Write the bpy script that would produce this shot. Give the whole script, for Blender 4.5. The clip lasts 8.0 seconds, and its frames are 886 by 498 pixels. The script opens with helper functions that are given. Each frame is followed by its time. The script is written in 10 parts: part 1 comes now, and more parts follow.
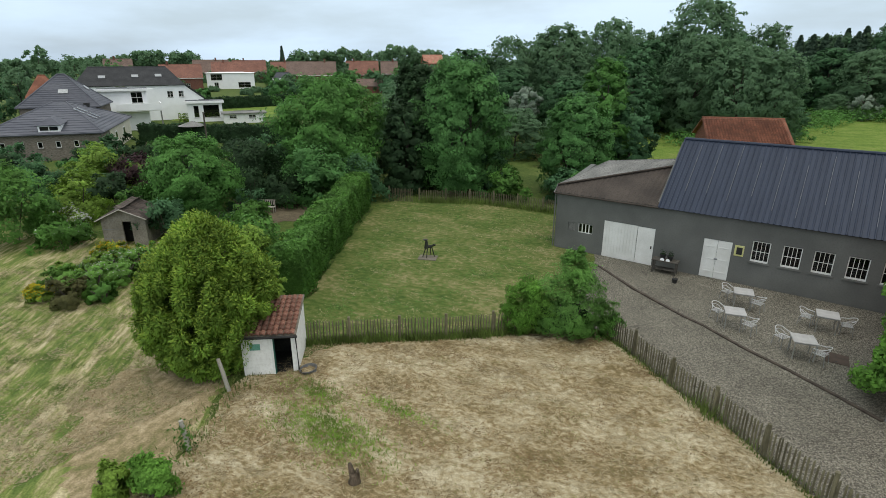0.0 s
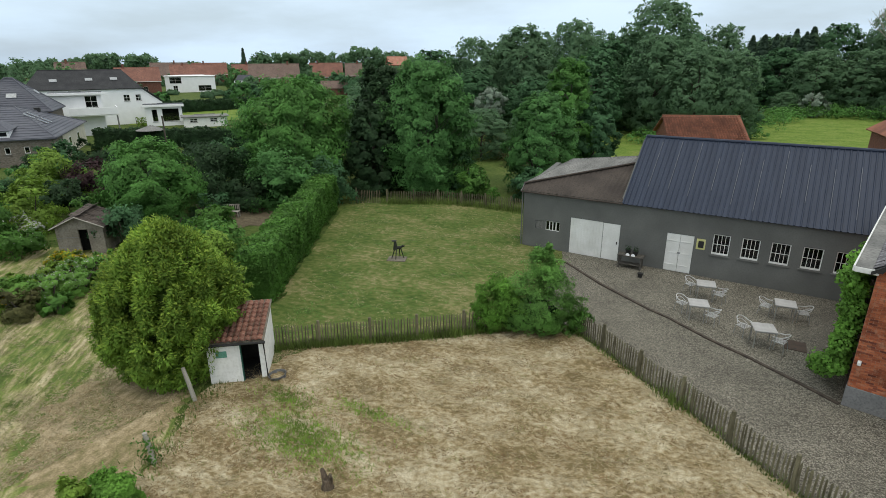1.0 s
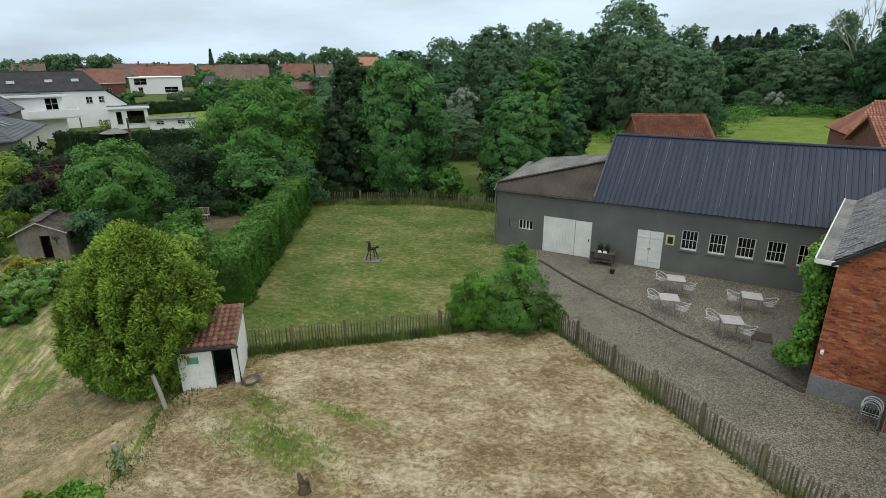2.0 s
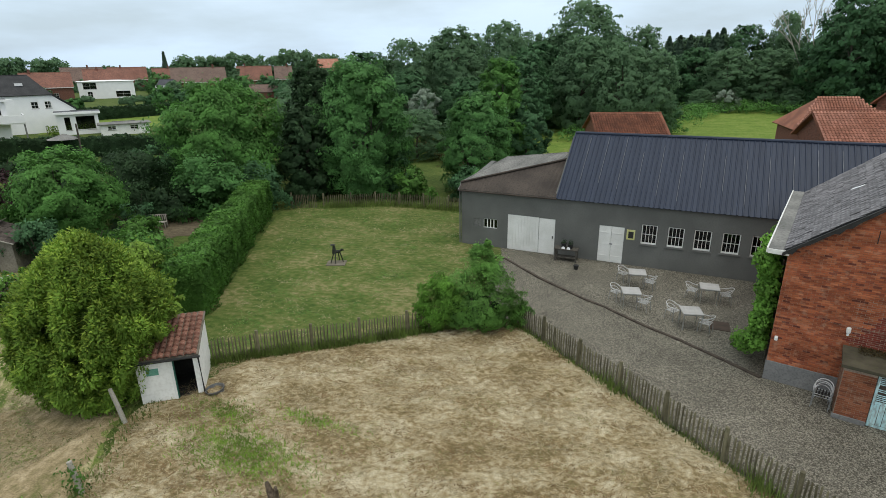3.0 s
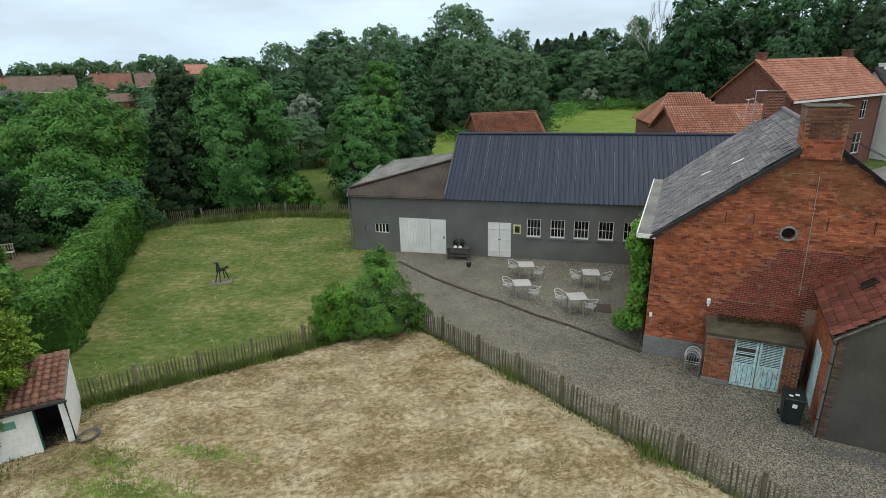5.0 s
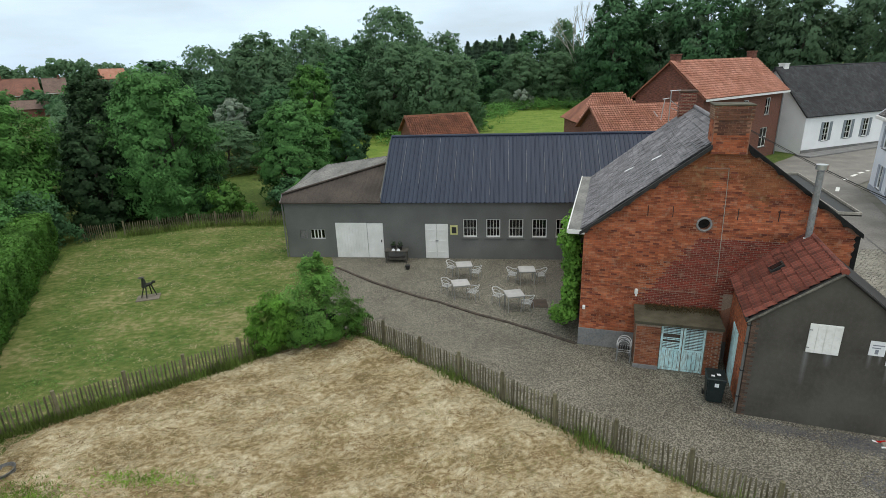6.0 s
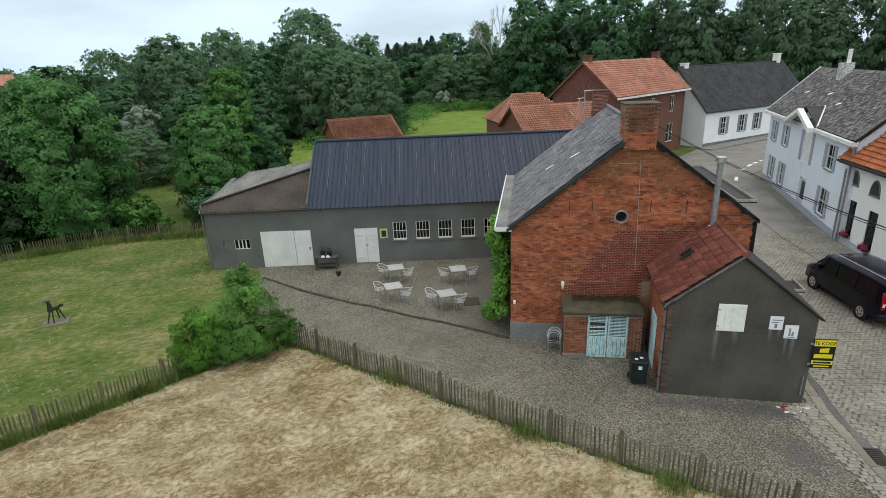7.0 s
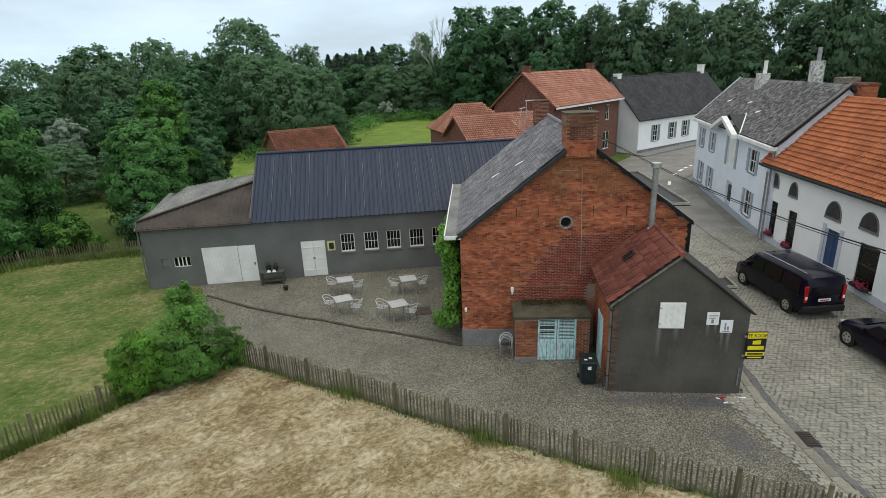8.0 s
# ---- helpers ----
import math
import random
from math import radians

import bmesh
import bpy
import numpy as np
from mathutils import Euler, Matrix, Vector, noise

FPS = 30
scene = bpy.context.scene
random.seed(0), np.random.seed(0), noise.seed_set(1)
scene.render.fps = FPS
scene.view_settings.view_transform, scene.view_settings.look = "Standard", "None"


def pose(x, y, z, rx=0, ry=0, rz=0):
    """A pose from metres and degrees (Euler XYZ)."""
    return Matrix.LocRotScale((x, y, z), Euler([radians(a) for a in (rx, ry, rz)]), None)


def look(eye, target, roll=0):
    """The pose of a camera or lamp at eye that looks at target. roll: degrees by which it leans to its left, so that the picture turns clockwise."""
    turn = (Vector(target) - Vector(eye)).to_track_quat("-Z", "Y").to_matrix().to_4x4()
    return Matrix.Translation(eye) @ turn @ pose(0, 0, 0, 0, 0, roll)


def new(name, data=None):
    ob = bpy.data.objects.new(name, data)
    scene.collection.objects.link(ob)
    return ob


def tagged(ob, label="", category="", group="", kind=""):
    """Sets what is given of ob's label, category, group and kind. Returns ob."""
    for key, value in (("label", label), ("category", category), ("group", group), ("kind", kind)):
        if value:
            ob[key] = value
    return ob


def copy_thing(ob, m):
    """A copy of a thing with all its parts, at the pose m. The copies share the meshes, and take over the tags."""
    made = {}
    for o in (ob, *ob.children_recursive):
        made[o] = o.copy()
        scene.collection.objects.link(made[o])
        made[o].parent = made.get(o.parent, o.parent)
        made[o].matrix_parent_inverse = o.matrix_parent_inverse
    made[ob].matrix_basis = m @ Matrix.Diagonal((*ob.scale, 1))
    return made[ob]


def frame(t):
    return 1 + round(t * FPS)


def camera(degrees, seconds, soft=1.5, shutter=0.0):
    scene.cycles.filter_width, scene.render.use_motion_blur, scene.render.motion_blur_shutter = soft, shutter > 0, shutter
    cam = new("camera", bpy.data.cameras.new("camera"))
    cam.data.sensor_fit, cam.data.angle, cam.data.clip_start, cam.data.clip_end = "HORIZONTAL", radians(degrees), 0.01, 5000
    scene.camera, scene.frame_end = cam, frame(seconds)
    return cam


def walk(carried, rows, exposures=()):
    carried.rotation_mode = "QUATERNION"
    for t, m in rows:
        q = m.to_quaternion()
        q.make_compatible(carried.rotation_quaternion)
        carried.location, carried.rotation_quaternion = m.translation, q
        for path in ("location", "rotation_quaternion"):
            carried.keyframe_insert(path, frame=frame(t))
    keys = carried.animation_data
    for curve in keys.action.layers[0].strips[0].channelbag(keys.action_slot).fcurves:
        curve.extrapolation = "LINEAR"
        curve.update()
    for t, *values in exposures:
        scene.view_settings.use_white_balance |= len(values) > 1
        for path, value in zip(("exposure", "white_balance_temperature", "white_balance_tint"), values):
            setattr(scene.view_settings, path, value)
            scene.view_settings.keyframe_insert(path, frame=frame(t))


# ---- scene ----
PATH = [
    (0, (4.5, -28.817, 10.561), (3.395, -27.286, 9.9), -0.0),
    (0.5, (4.482, -28.813, 10.528), (3.434, -27.243, 9.869), -0.1),
    (1, (4.495, -28.78, 10.489), (3.483, -27.185, 9.833), -0.3),
    (1.5, (4.51, -28.781, 10.479), (3.532, -27.164, 9.823), -0.3),
    (3, (4.54, -28.75, 10.415), (3.717, -27.048, 9.763), -0.8),
    (3.5, (4.571, -28.75, 10.395), (3.808, -27.019, 9.744), -0.9),
    (4, (4.556, -28.692, 10.387), (3.879, -26.927, 9.737), -1.2),
    (4.5, (4.51, -28.633, 10.413), (3.945, -26.828, 9.763), -1.4),
    (6, (4.68, -28.666, 10.489), (4.438, -26.79, 9.84), -1.9),
    (6.5, (4.7, -28.696, 10.496), (4.587, -26.808, 9.846), -2.2),
    (7, (4.685, -28.734, 10.534), (4.698, -26.843, 9.882), -2.4),
    (7.5, (4.643, -28.765, 10.569), (4.767, -26.877, 9.92), -2.4),
    (8, (4.565, -28.776, 10.551), (4.775, -26.888, 9.925), -2.4),
]
cam = camera(78.6, 8.0, soft=0.75)
walk(cam, [(t, look(e, g, r)) for t, e, g, r in PATH], exposures=((0, 0.28, 7270, 5.8), (3.5, 0.28, 7270, 5.8), (6, 0.39, 7270, 5.8), (7.3, 0.4, 7270, 5.8), (8, 0.33, 7270, 5.8)))

# world: bright, mostly cloudy sky
world = bpy.data.worlds.new("sky")
scene.world = world
world.use_nodes = True
wn, wl = world.node_tree.nodes, world.node_tree.links
wn.clear()
w_out = wn.new("ShaderNodeOutputWorld")
w_bg = wn.new("ShaderNodeBackground")
w_sky = wn.new("ShaderNodeTexSky")
w_sky.sky_type = "NISHITA"
w_sky.sun_disc = False
w_sky.sun_elevation, w_sky.sun_rotation = radians(71), radians(118)
w_sky.air_density, w_sky.dust_density = 1.0, 2.0
w_co = wn.new("ShaderNodeTexCoord")
w_map = wn.new("ShaderNodeMapping")
w_map.inputs["Scale"].default_value = (1.0, 1.0, 4.0)
w_noise = wn.new("ShaderNodeTexNoise")
w_noise.inputs["Scale"].default_value = 2.6
w_noise.inputs["Detail"].default_value = 7
w_noise.inputs["Roughness"].default_value = 0.52
w_ramp = wn.new("ShaderNodeValToRGB")
w_ramp.color_ramp.elements[0].position, w_ramp.color_ramp.elements[0].color = 0.34, (0.6, 0.6, 0.6, 1)
w_ramp.color_ramp.elements[1].position, w_ramp.color_ramp.elements[1].color = 0.6, (0.98, 0.98, 0.98, 1)
w_mix = wn.new("ShaderNodeMixRGB")
# hazy blue-white low down, whiter cloud overhead
w_hue = wn.new("ShaderNodeMixRGB")
w_hue.inputs["Color1"].default_value, w_hue.inputs["Color2"].default_value = (7.9, 10.3, 13.9, 1), (9.2, 10.1, 11.3, 1)
wl.new(w_hue.outputs["Color"], w_mix.inputs["Color2"])
wl.new(w_co.outputs["Generated"], w_map.inputs["Vector"])
wl.new(w_map.outputs["Vector"], w_noise.inputs["Vector"])
wl.new(w_noise.outputs["Fac"], w_ramp.inputs["Fac"])
wl.new(w_ramp.outputs["Color"], w_mix.inputs["Fac"])
wl.new(w_sky.outputs["Color"], w_mix.inputs["Color1"])
# an overcast sky is brighter overhead than at the horizon
w_sep = wn.new("ShaderNodeSeparateXYZ")
wl.new(w_co.outputs["Generated"], w_sep.inputs["Vector"])
w_up = wn.new("ShaderNodeMapRange")
w_up.inputs["From Min"].default_value, w_up.inputs["From Max"].default_value = 0.0, 1.0
w_up.inputs["To Min"].default_value, w_up.inputs["To Max"].default_value = 0.76, 1.36
wl.new(w_sep.outputs["Z"], w_up.inputs["Value"])
w_mul = wn.new("ShaderNodeVectorMath")
w_mul.operation = "SCALE"
wl.new(w_mix.outputs["Color"], w_mul.inputs[0])
wl.new(w_up.outputs["Result"], w_mul.inputs["Scale"])
w_low = wn.new("ShaderNodeMapRange")
w_low.inputs["From Min"].default_value, w_low.inputs["From Max"].default_value = 0.05, 0.5
wl.new(w_sep.outputs["Z"], w_low.inputs["Value"])
wl.new(w_low.outputs["Result"], w_hue.inputs["Fac"])
wl.new(w_mul.outputs["Vector"], w_bg.inputs["Color"])
w_bg.inputs["Strength"].default_value = 0.094
wl.new(w_bg.outputs["Background"], w_out.inputs["Surface"])

# a veiled sun high in the south-east
sun = new("sun", bpy.data.lights.new("sun", "SUN"))
sun.data.energy, sun.data.angle, sun.data.color = 0.5, radians(30), (1.0, 0.97, 0.92)
sun.matrix_world = look((30, -16, 100), (0, 0, 0))


# ---- materials ----
def shade(name, c1, c2, scale=3.0, fine=40.0, rough=0.8, bump=0.3, metal=0.0, c3=None, stretch=(1, 1, 1), dist=0.02,
          spot=0.35, island=0.0, obrand=0.0, contrast=(0.35, 0.65), spec=0.3, translucent=0.0):
    """A surface with variation at two scales: broad patches between c1 and c2, and fine grain towards c3."""
    m = bpy.data.materials.new(name)
    m.use_nodes = True
    n, l = m.node_tree.nodes, m.node_tree.links
    p = n["Principled BSDF"]
    co = n.new("ShaderNodeTexCoord")
    mp = n.new("ShaderNodeMapping")
    mp.inputs["Scale"].default_value = stretch
    l.new(co.outputs["Object"], mp.inputs["Vector"])
    big = n.new("ShaderNodeTexNoise")
    big.inputs["Scale"].default_value, big.inputs["Detail"].default_value = scale, 5
    l.new(mp.outputs["Vector"], big.inputs["Vector"])
    small = n.new("ShaderNodeTexNoise")
    small.inputs["Scale"].default_value, small.inputs["Detail"].default_value = fine, 4
    l.new(mp.outputs["Vector"], small.inputs["Vector"])
    r1 = n.new("ShaderNodeValToRGB")
    r1.color_ramp.elements[0].position, r1.color_ramp.elements[1].position = contrast
    r1.color_ramp.elements[0].color, r1.color_ramp.elements[1].color = (*c1, 1), (*c2, 1)
    l.new(big.outputs["Fac"], r1.inputs["Fac"])
    mix = n.new("ShaderNodeMixRGB")
    c3 = c3 or tuple(0.6 * v for v in c1)
    mix.inputs["Color2"].default_value = (*c3, 1)
    r2 = n.new("ShaderNodeMapRange")
    r2.inputs["From Min"].default_value, r2.inputs["From Max"].default_value = 0.45, 0.75
    r2.inputs["To Max"].default_value = spot * 2
    l.new(small.outputs["Fac"], r2.inputs["Value"])
    l.new(r2.outputs["Result"], mix.inputs["Fac"])
    l.new(r1.outputs["Color"], mix.inputs["Color1"])
    col = mix.outputs["Color"]
    if island or obrand:
        src = n.new("ShaderNodeNewGeometry").outputs["Random Per Island"] if island else n.new("ShaderNodeObjectInfo").outputs["Random"]
        amount = island or obrand
        mr = n.new("ShaderNodeMapRange")
        mr.inputs["To Min"].default_value, mr.inputs["To Max"].default_value = 1 - amount, 1 + amount
        l.new(src, mr.inputs["Value"])
        hsv = n.new("ShaderNodeHueSaturation")
        l.new(mr.outputs["Result"], hsv.inputs["Value"])
        l.new(col, hsv.inputs["Color"])
        col = hsv.outputs["Color"]
    l.new(col, p.inputs["Base Color"])
    p.inputs["Roughness"].default_value, p.inputs["Metallic"].default_value = rough, metal
    p.inputs["Specular IOR Level"].default_value = spec
    if bump:
        b = n.new("ShaderNodeBump")
        b.inputs["Strength"].default_value, b.inputs["Distance"].default_value = bump, dist
        l.new(small.outputs["Fac"], b.inputs["Height"])
        l.new(b.outputs["Normal"], p.inputs["Normal"])
    if translucent:
        t = n.new("ShaderNodeBsdfTranslucent")
        l.new(col, t.inputs["Color"])
        ms = n.new("ShaderNodeMixShader")
        ms.inputs["Fac"].default_value = translucent
        l.new(p.outputs["BSDF"], ms.inputs[1])
        l.new(t.outputs["BSDF"], ms.inputs[2])
        l.new(ms.outputs["Shader"], n["Material Output"].inputs["Surface"])
    return m


def leafy(name, c, vary=0.45, deep=0.5, through_light=0.34):
    """Leaves: patches of two tones, deep being the darker one's share, and some light coming through."""
    d, c = tuple(v * deep for v in c), tuple(v * 1.02 for v in c)
    return shade(name, d, c, scale=0.9, fine=6, rough=0.62, bump=0, island=vary * 0.6, spot=0.15, translucent=through_light, spec=0.15)


def strawy(name, c, vary=0.3):
    """Dry stalks: hardly any light comes through."""
    d = tuple(v * 0.72 for v in c)
    return shade(name, d, c, scale=1.1, fine=8, rough=0.8, bump=0, island=vary, spot=0.15, translucent=0.12, spec=0.1)


def bricky(name, c1, c2, mortar, bw=0.21, bh=0.065, gap=0.01, stain=(0.12, 0.05, 0.035), soft=0.5, stain_lo=0.5):
    """Brickwork of real size on upright walls: local x or y along, z up."""
    m = bpy.data.materials.new(name)
    m.use_nodes = True
    n, l = m.node_tree.nodes, m.node_tree.links
    p = n["Principled BSDF"]
    co = n.new("ShaderNodeTexCoord")
    sx = n.new("ShaderNodeSeparateXYZ")
    l.new(co.outputs["Object"], sx.inputs["Vector"])
    add = n.new("ShaderNodeMath")
    l.new(sx.outputs["X"], add.inputs[0])
    l.new(sx.outputs["Y"], add.inputs[1])
    cx = n.new("ShaderNodeCombineXYZ")
    l.new(add.outputs["Value"], cx.inputs["X"])
    l.new(sx.outputs["Z"], cx.inputs["Y"])
    br = n.new("ShaderNodeTexBrick")
    br.inputs["Scale"].default_value = 1.0
    br.inputs["Brick Width"].default_value, br.inputs["Row Height"].default_value = bw, bh
    br.inputs["Mortar Size"].default_value, br.inputs["Mortar Smooth"].default_value = gap, 0.3
    br.inputs["Bias"].default_value = -0.1
    br.inputs["Color1"].default_value, br.inputs["Color2"].default_value = (*c1, 1), (*c2, 1)
    br.inputs["Mortar"].default_value = (*mortar, 1)
    l.new(cx.outputs["Vector"], br.inputs["Vector"])
    big = n.new("ShaderNodeTexNoise")
    big.inputs["Scale"].default_value, big.inputs["Detail"].default_value = 0.8, 8
    big.inputs["Roughness"].default_value = 0.65
    l.new(co.outputs["Object"], big.inputs["Vector"])
    mr = n.new("ShaderNodeMapRange")
    mr.inputs["From Min"].default_value, mr.inputs["From Max"].default_value = stain_lo, stain_lo + 0.22
    mr.inputs["To Max"].default_value = soft
    l.new(big.outputs["Fac"], mr.inputs["Value"])
    mix = n.new("ShaderNodeMixRGB")
    mix.inputs["Color2"].default_value = (*stain, 1)
    l.new(mr.outputs["Result"], mix.inputs["Fac"])
    l.new(br.outputs["Color"], mix.inputs["Color1"])
    # streaky courses of differently fired bricks
    mp = n.new("ShaderNodeMapping")
    mp.inputs["Scale"].default_value = (1.6, 1.6, 7.0)
    l.new(co.outputs["Object"], mp.inputs["Vector"])
    st = n.new("ShaderNodeTexNoise")
    st.inputs["Scale"].default_value, st.inputs["Detail"].default_value = 2.2, 6
    l.new(mp.outputs["Vector"], st.inputs["Vector"])
    mr2 = n.new("ShaderNodeMapRange")
    mr2.inputs["From Min"].default_value, mr2.inputs["From Max"].default_value = 0.3, 0.7
    mr2.inputs["To Min"].default_value, mr2.inputs["To Max"].default_value = 0.52, 1.45
    l.new(st.outputs["Fac"], mr2.inputs["Value"])
    hsv = n.new("ShaderNodeHueSaturation")
    l.new(mr2.outputs["Result"], hsv.inputs["Value"])
    l.new(mix.outputs["Color"], hsv.inputs["Color"])
    l.new(hsv.outputs["Color"], p.inputs["Base Color"])
    p.inputs["Roughness"].default_value = 0.9
    p.inputs["Specular IOR Level"].default_value = 0.2
    b = n.new("ShaderNodeBump")
    b.inputs["Strength"].default_value, b.inputs["Distance"].default_value = 0.7, 0.01
    b.invert = True
    l.new(br.outputs["Fac"], b.inputs["Height"])
    l.new(b.outputs["Normal"], p.inputs["Normal"])
    return m


def brick_pieces(name, tones, pale, lo=0.62, hi=1.3):
    """Single bricks: a tone for each piece, with soot and bloom drifting over the whole wall."""
    m = bpy.data.materials.new(name)
    m.use_nodes = True
    n, l = m.node_tree.nodes, m.node_tree.links
    p = n["Principled BSDF"]
    geo, info = n.new("ShaderNodeNewGeometry"), n.new("ShaderNodeObjectInfo")
    add = n.new("ShaderNodeMath")
    l.new(geo.outputs["Random Per Island"], add.inputs[0])
    l.new(info.outputs["Random"], add.inputs[1])
    fr = n.new("ShaderNodeMath")
    fr.operation = "FRACT"
    l.new(add.outputs["Value"], fr.inputs[0])
    r = n.new("ShaderNodeValToRGB")
    el = r.color_ramp.elements
    while len(el) < len(tones):
        el.new(0.5)
    for i, (e, c) in enumerate(zip(el, tones)):
        e.position, e.color = i / (len(tones) - 1), (*c, 1)
    l.new(fr.outputs["Value"], r.inputs["Fac"])
    big = n.new("ShaderNodeTexNoise")
    big.inputs["Scale"].default_value, big.inputs["Detail"].default_value, big.inputs["Roughness"].default_value = 1.0, 8, 0.74
    lie = n.new("ShaderNodeMapping")
    lie.inputs["Scale"].default_value = (0.8, 0.8, 2.4)
    l.new(geo.outputs["Position"], lie.inputs["Vector"])
    l.new(lie.outputs["Vector"], big.inputs["Vector"])
    mr = n.new("ShaderNodeMapRange")
    mr.inputs["From Min"].default_value, mr.inputs["From Max"].default_value = 0.32, 0.68
    mr.inputs["To Min"].default_value, mr.inputs["To Max"].default_value = lo, hi
    l.new(big.outputs["Fac"], mr.inputs["Value"])
    hsv = n.new("ShaderNodeHueSaturation")
    l.new(mr.outputs["Result"], hsv.inputs["Value"])
    l.new(r.outputs["Color"], hsv.inputs["Color"])
    sm = n.new("ShaderNodeTexNoise")
    sm.inputs["Scale"].default_value, sm.inputs["Detail"].default_value = 5.5, 6
    l.new(geo.outputs["Position"], sm.inputs["Vector"])
    m2 = n.new("ShaderNodeMapRange")
    m2.inputs["From Min"].default_value, m2.inputs["From Max"].default_value, m2.inputs["To Max"].default_value = 0.56, 0.74, 0.6
    l.new(sm.outputs["Fac"], m2.inputs["Value"])
    mx = n.new("ShaderNodeMixRGB")
    mx.inputs["Color2"].default_value = (*pale, 1)
    l.new(m2.outputs["Result"], mx.inputs["Fac"])
    l.new(hsv.outputs["Color"], mx.inputs["Color1"])
    l.new(mx.outputs["Color"], p.inputs["Base Color"])
    p.inputs["Roughness"].default_value, p.inputs["Specular IOR Level"].default_value = 0.9, 0.2
    b = n.new("ShaderNodeBump")
    b.inputs["Strength"].default_value, b.inputs["Distance"].default_value = 0.5, 0.006
    gr = n.new("ShaderNodeTexNoise")
    gr.inputs["Scale"].default_value = 60
    l.new(geo.outputs["Position"], gr.inputs["Vector"])
    l.new(gr.outputs["Fac"], b.inputs["Height"])
    l.new(b.outputs["Normal"], p.inputs["Normal"])
    return m


def ground_mat(name, patches, stretch=(1, 1, 1), turn=0.0, fine=9.0, grain=60.0, bump=0.6, dist=0.05, scale=0.35):
    """Ground: a ramp of colours over broad noise, streaks along one way, and grain."""
    m = bpy.data.materials.new(name)
    m.use_nodes = True
    n, l = m.node_tree.nodes, m.node_tree.links
    p = n["Principled BSDF"]
    co = n.new("ShaderNodeTexCoord")
    mp = n.new("ShaderNodeMapping")
    mp.inputs["Scale"].default_value = stretch
    mp0 = n.new("ShaderNodeMapping")
    mp0.inputs["Rotation"].default_value = (0, 0, radians(turn))
    l.new(co.outputs["Object"], mp0.inputs["Vector"])
    l.new(mp0.outputs["Vector"], mp.inputs["Vector"])
    big = n.new("ShaderNodeTexNoise")
    big.inputs["Scale"].default_value, big.inputs["Detail"].default_value = scale, 6
    big.inputs["Roughness"].default_value = 0.6
    l.new(mp.outputs["Vector"], big.inputs["Vector"])
    mid = n.new("ShaderNodeTexNoise")
    mid.inputs["Scale"].default_value, mid.inputs["Detail"].default_value = fine, 5
    l.new(mp.outputs["Vector"], mid.inputs["Vector"])
    gr = n.new("ShaderNodeTexNoise")
    gr.inputs["Scale"].default_value, gr.inputs["Detail"].default_value = grain, 3
    l.new(co.outputs["Object"], gr.inputs["Vector"])
    mixf = n.new("ShaderNodeMath")
    mixf.operation = "MULTIPLY_ADD"
    mixf.inputs[1].default_value = 0.45
    l.new(mid.outputs["Fac"], mixf.inputs[0])
    sc = n.new("ShaderNodeMath")
    sc.operation = "MULTIPLY"
    sc.inputs[1].default_value = 0.55
    l.new(big.outputs["Fac"], sc.inputs[0])
    l.new(sc.outputs["Value"], mixf.inputs[2])
    r = n.new("ShaderNodeValToRGB")
    el = r.color_ramp.elements
    while len(el) < len(patches):
        el.new(0.5)
    for e, (pos, c) in zip(el, patches):
        e.position, e.color = pos, (*c, 1)
    l.new(mixf.outputs["Value"], r.inputs["Fac"])
    mr = n.new("ShaderNodeMapRange")
    mr.inputs["From Min"].default_value, mr.inputs["From Max"].default_value = 0.3, 0.7
    mr.inputs["To Min"].default_value, mr.inputs["To Max"].default_value = 0.72, 1.28
    l.new(gr.outputs["Fac"], mr.inputs["Value"])
    hsv = n.new("ShaderNodeHueSaturation")
    l.new(mr.outputs["Result"], hsv.inputs["Value"])
    l.new(r.outputs["Color"], hsv.inputs["Color"])
    l.new(hsv.outputs["Color"], p.inputs["Base Color"])
    p.inputs["Roughness"].default_value = 0.95
    p.inputs["Specular IOR Level"].default_value = 0.1
    b = n.new("ShaderNodeBump")
    b.inputs["Strength"].default_value, b.inputs["Distance"].default_value = bump, dist
    l.new(mixf.outputs["Value"], b.inputs["Height"])
    b2 = n.new("ShaderNodeBump")
    b2.inputs["Strength"].default_value, b2.inputs["Distance"].default_value = bump, dist * 0.4
    l.new(gr.outputs["Fac"], b2.inputs["Height"])
    l.new(b.outputs["Normal"], b2.inputs["Normal"])
    l.new(b2.outputs["Normal"], p.inputs["Normal"])
    return m


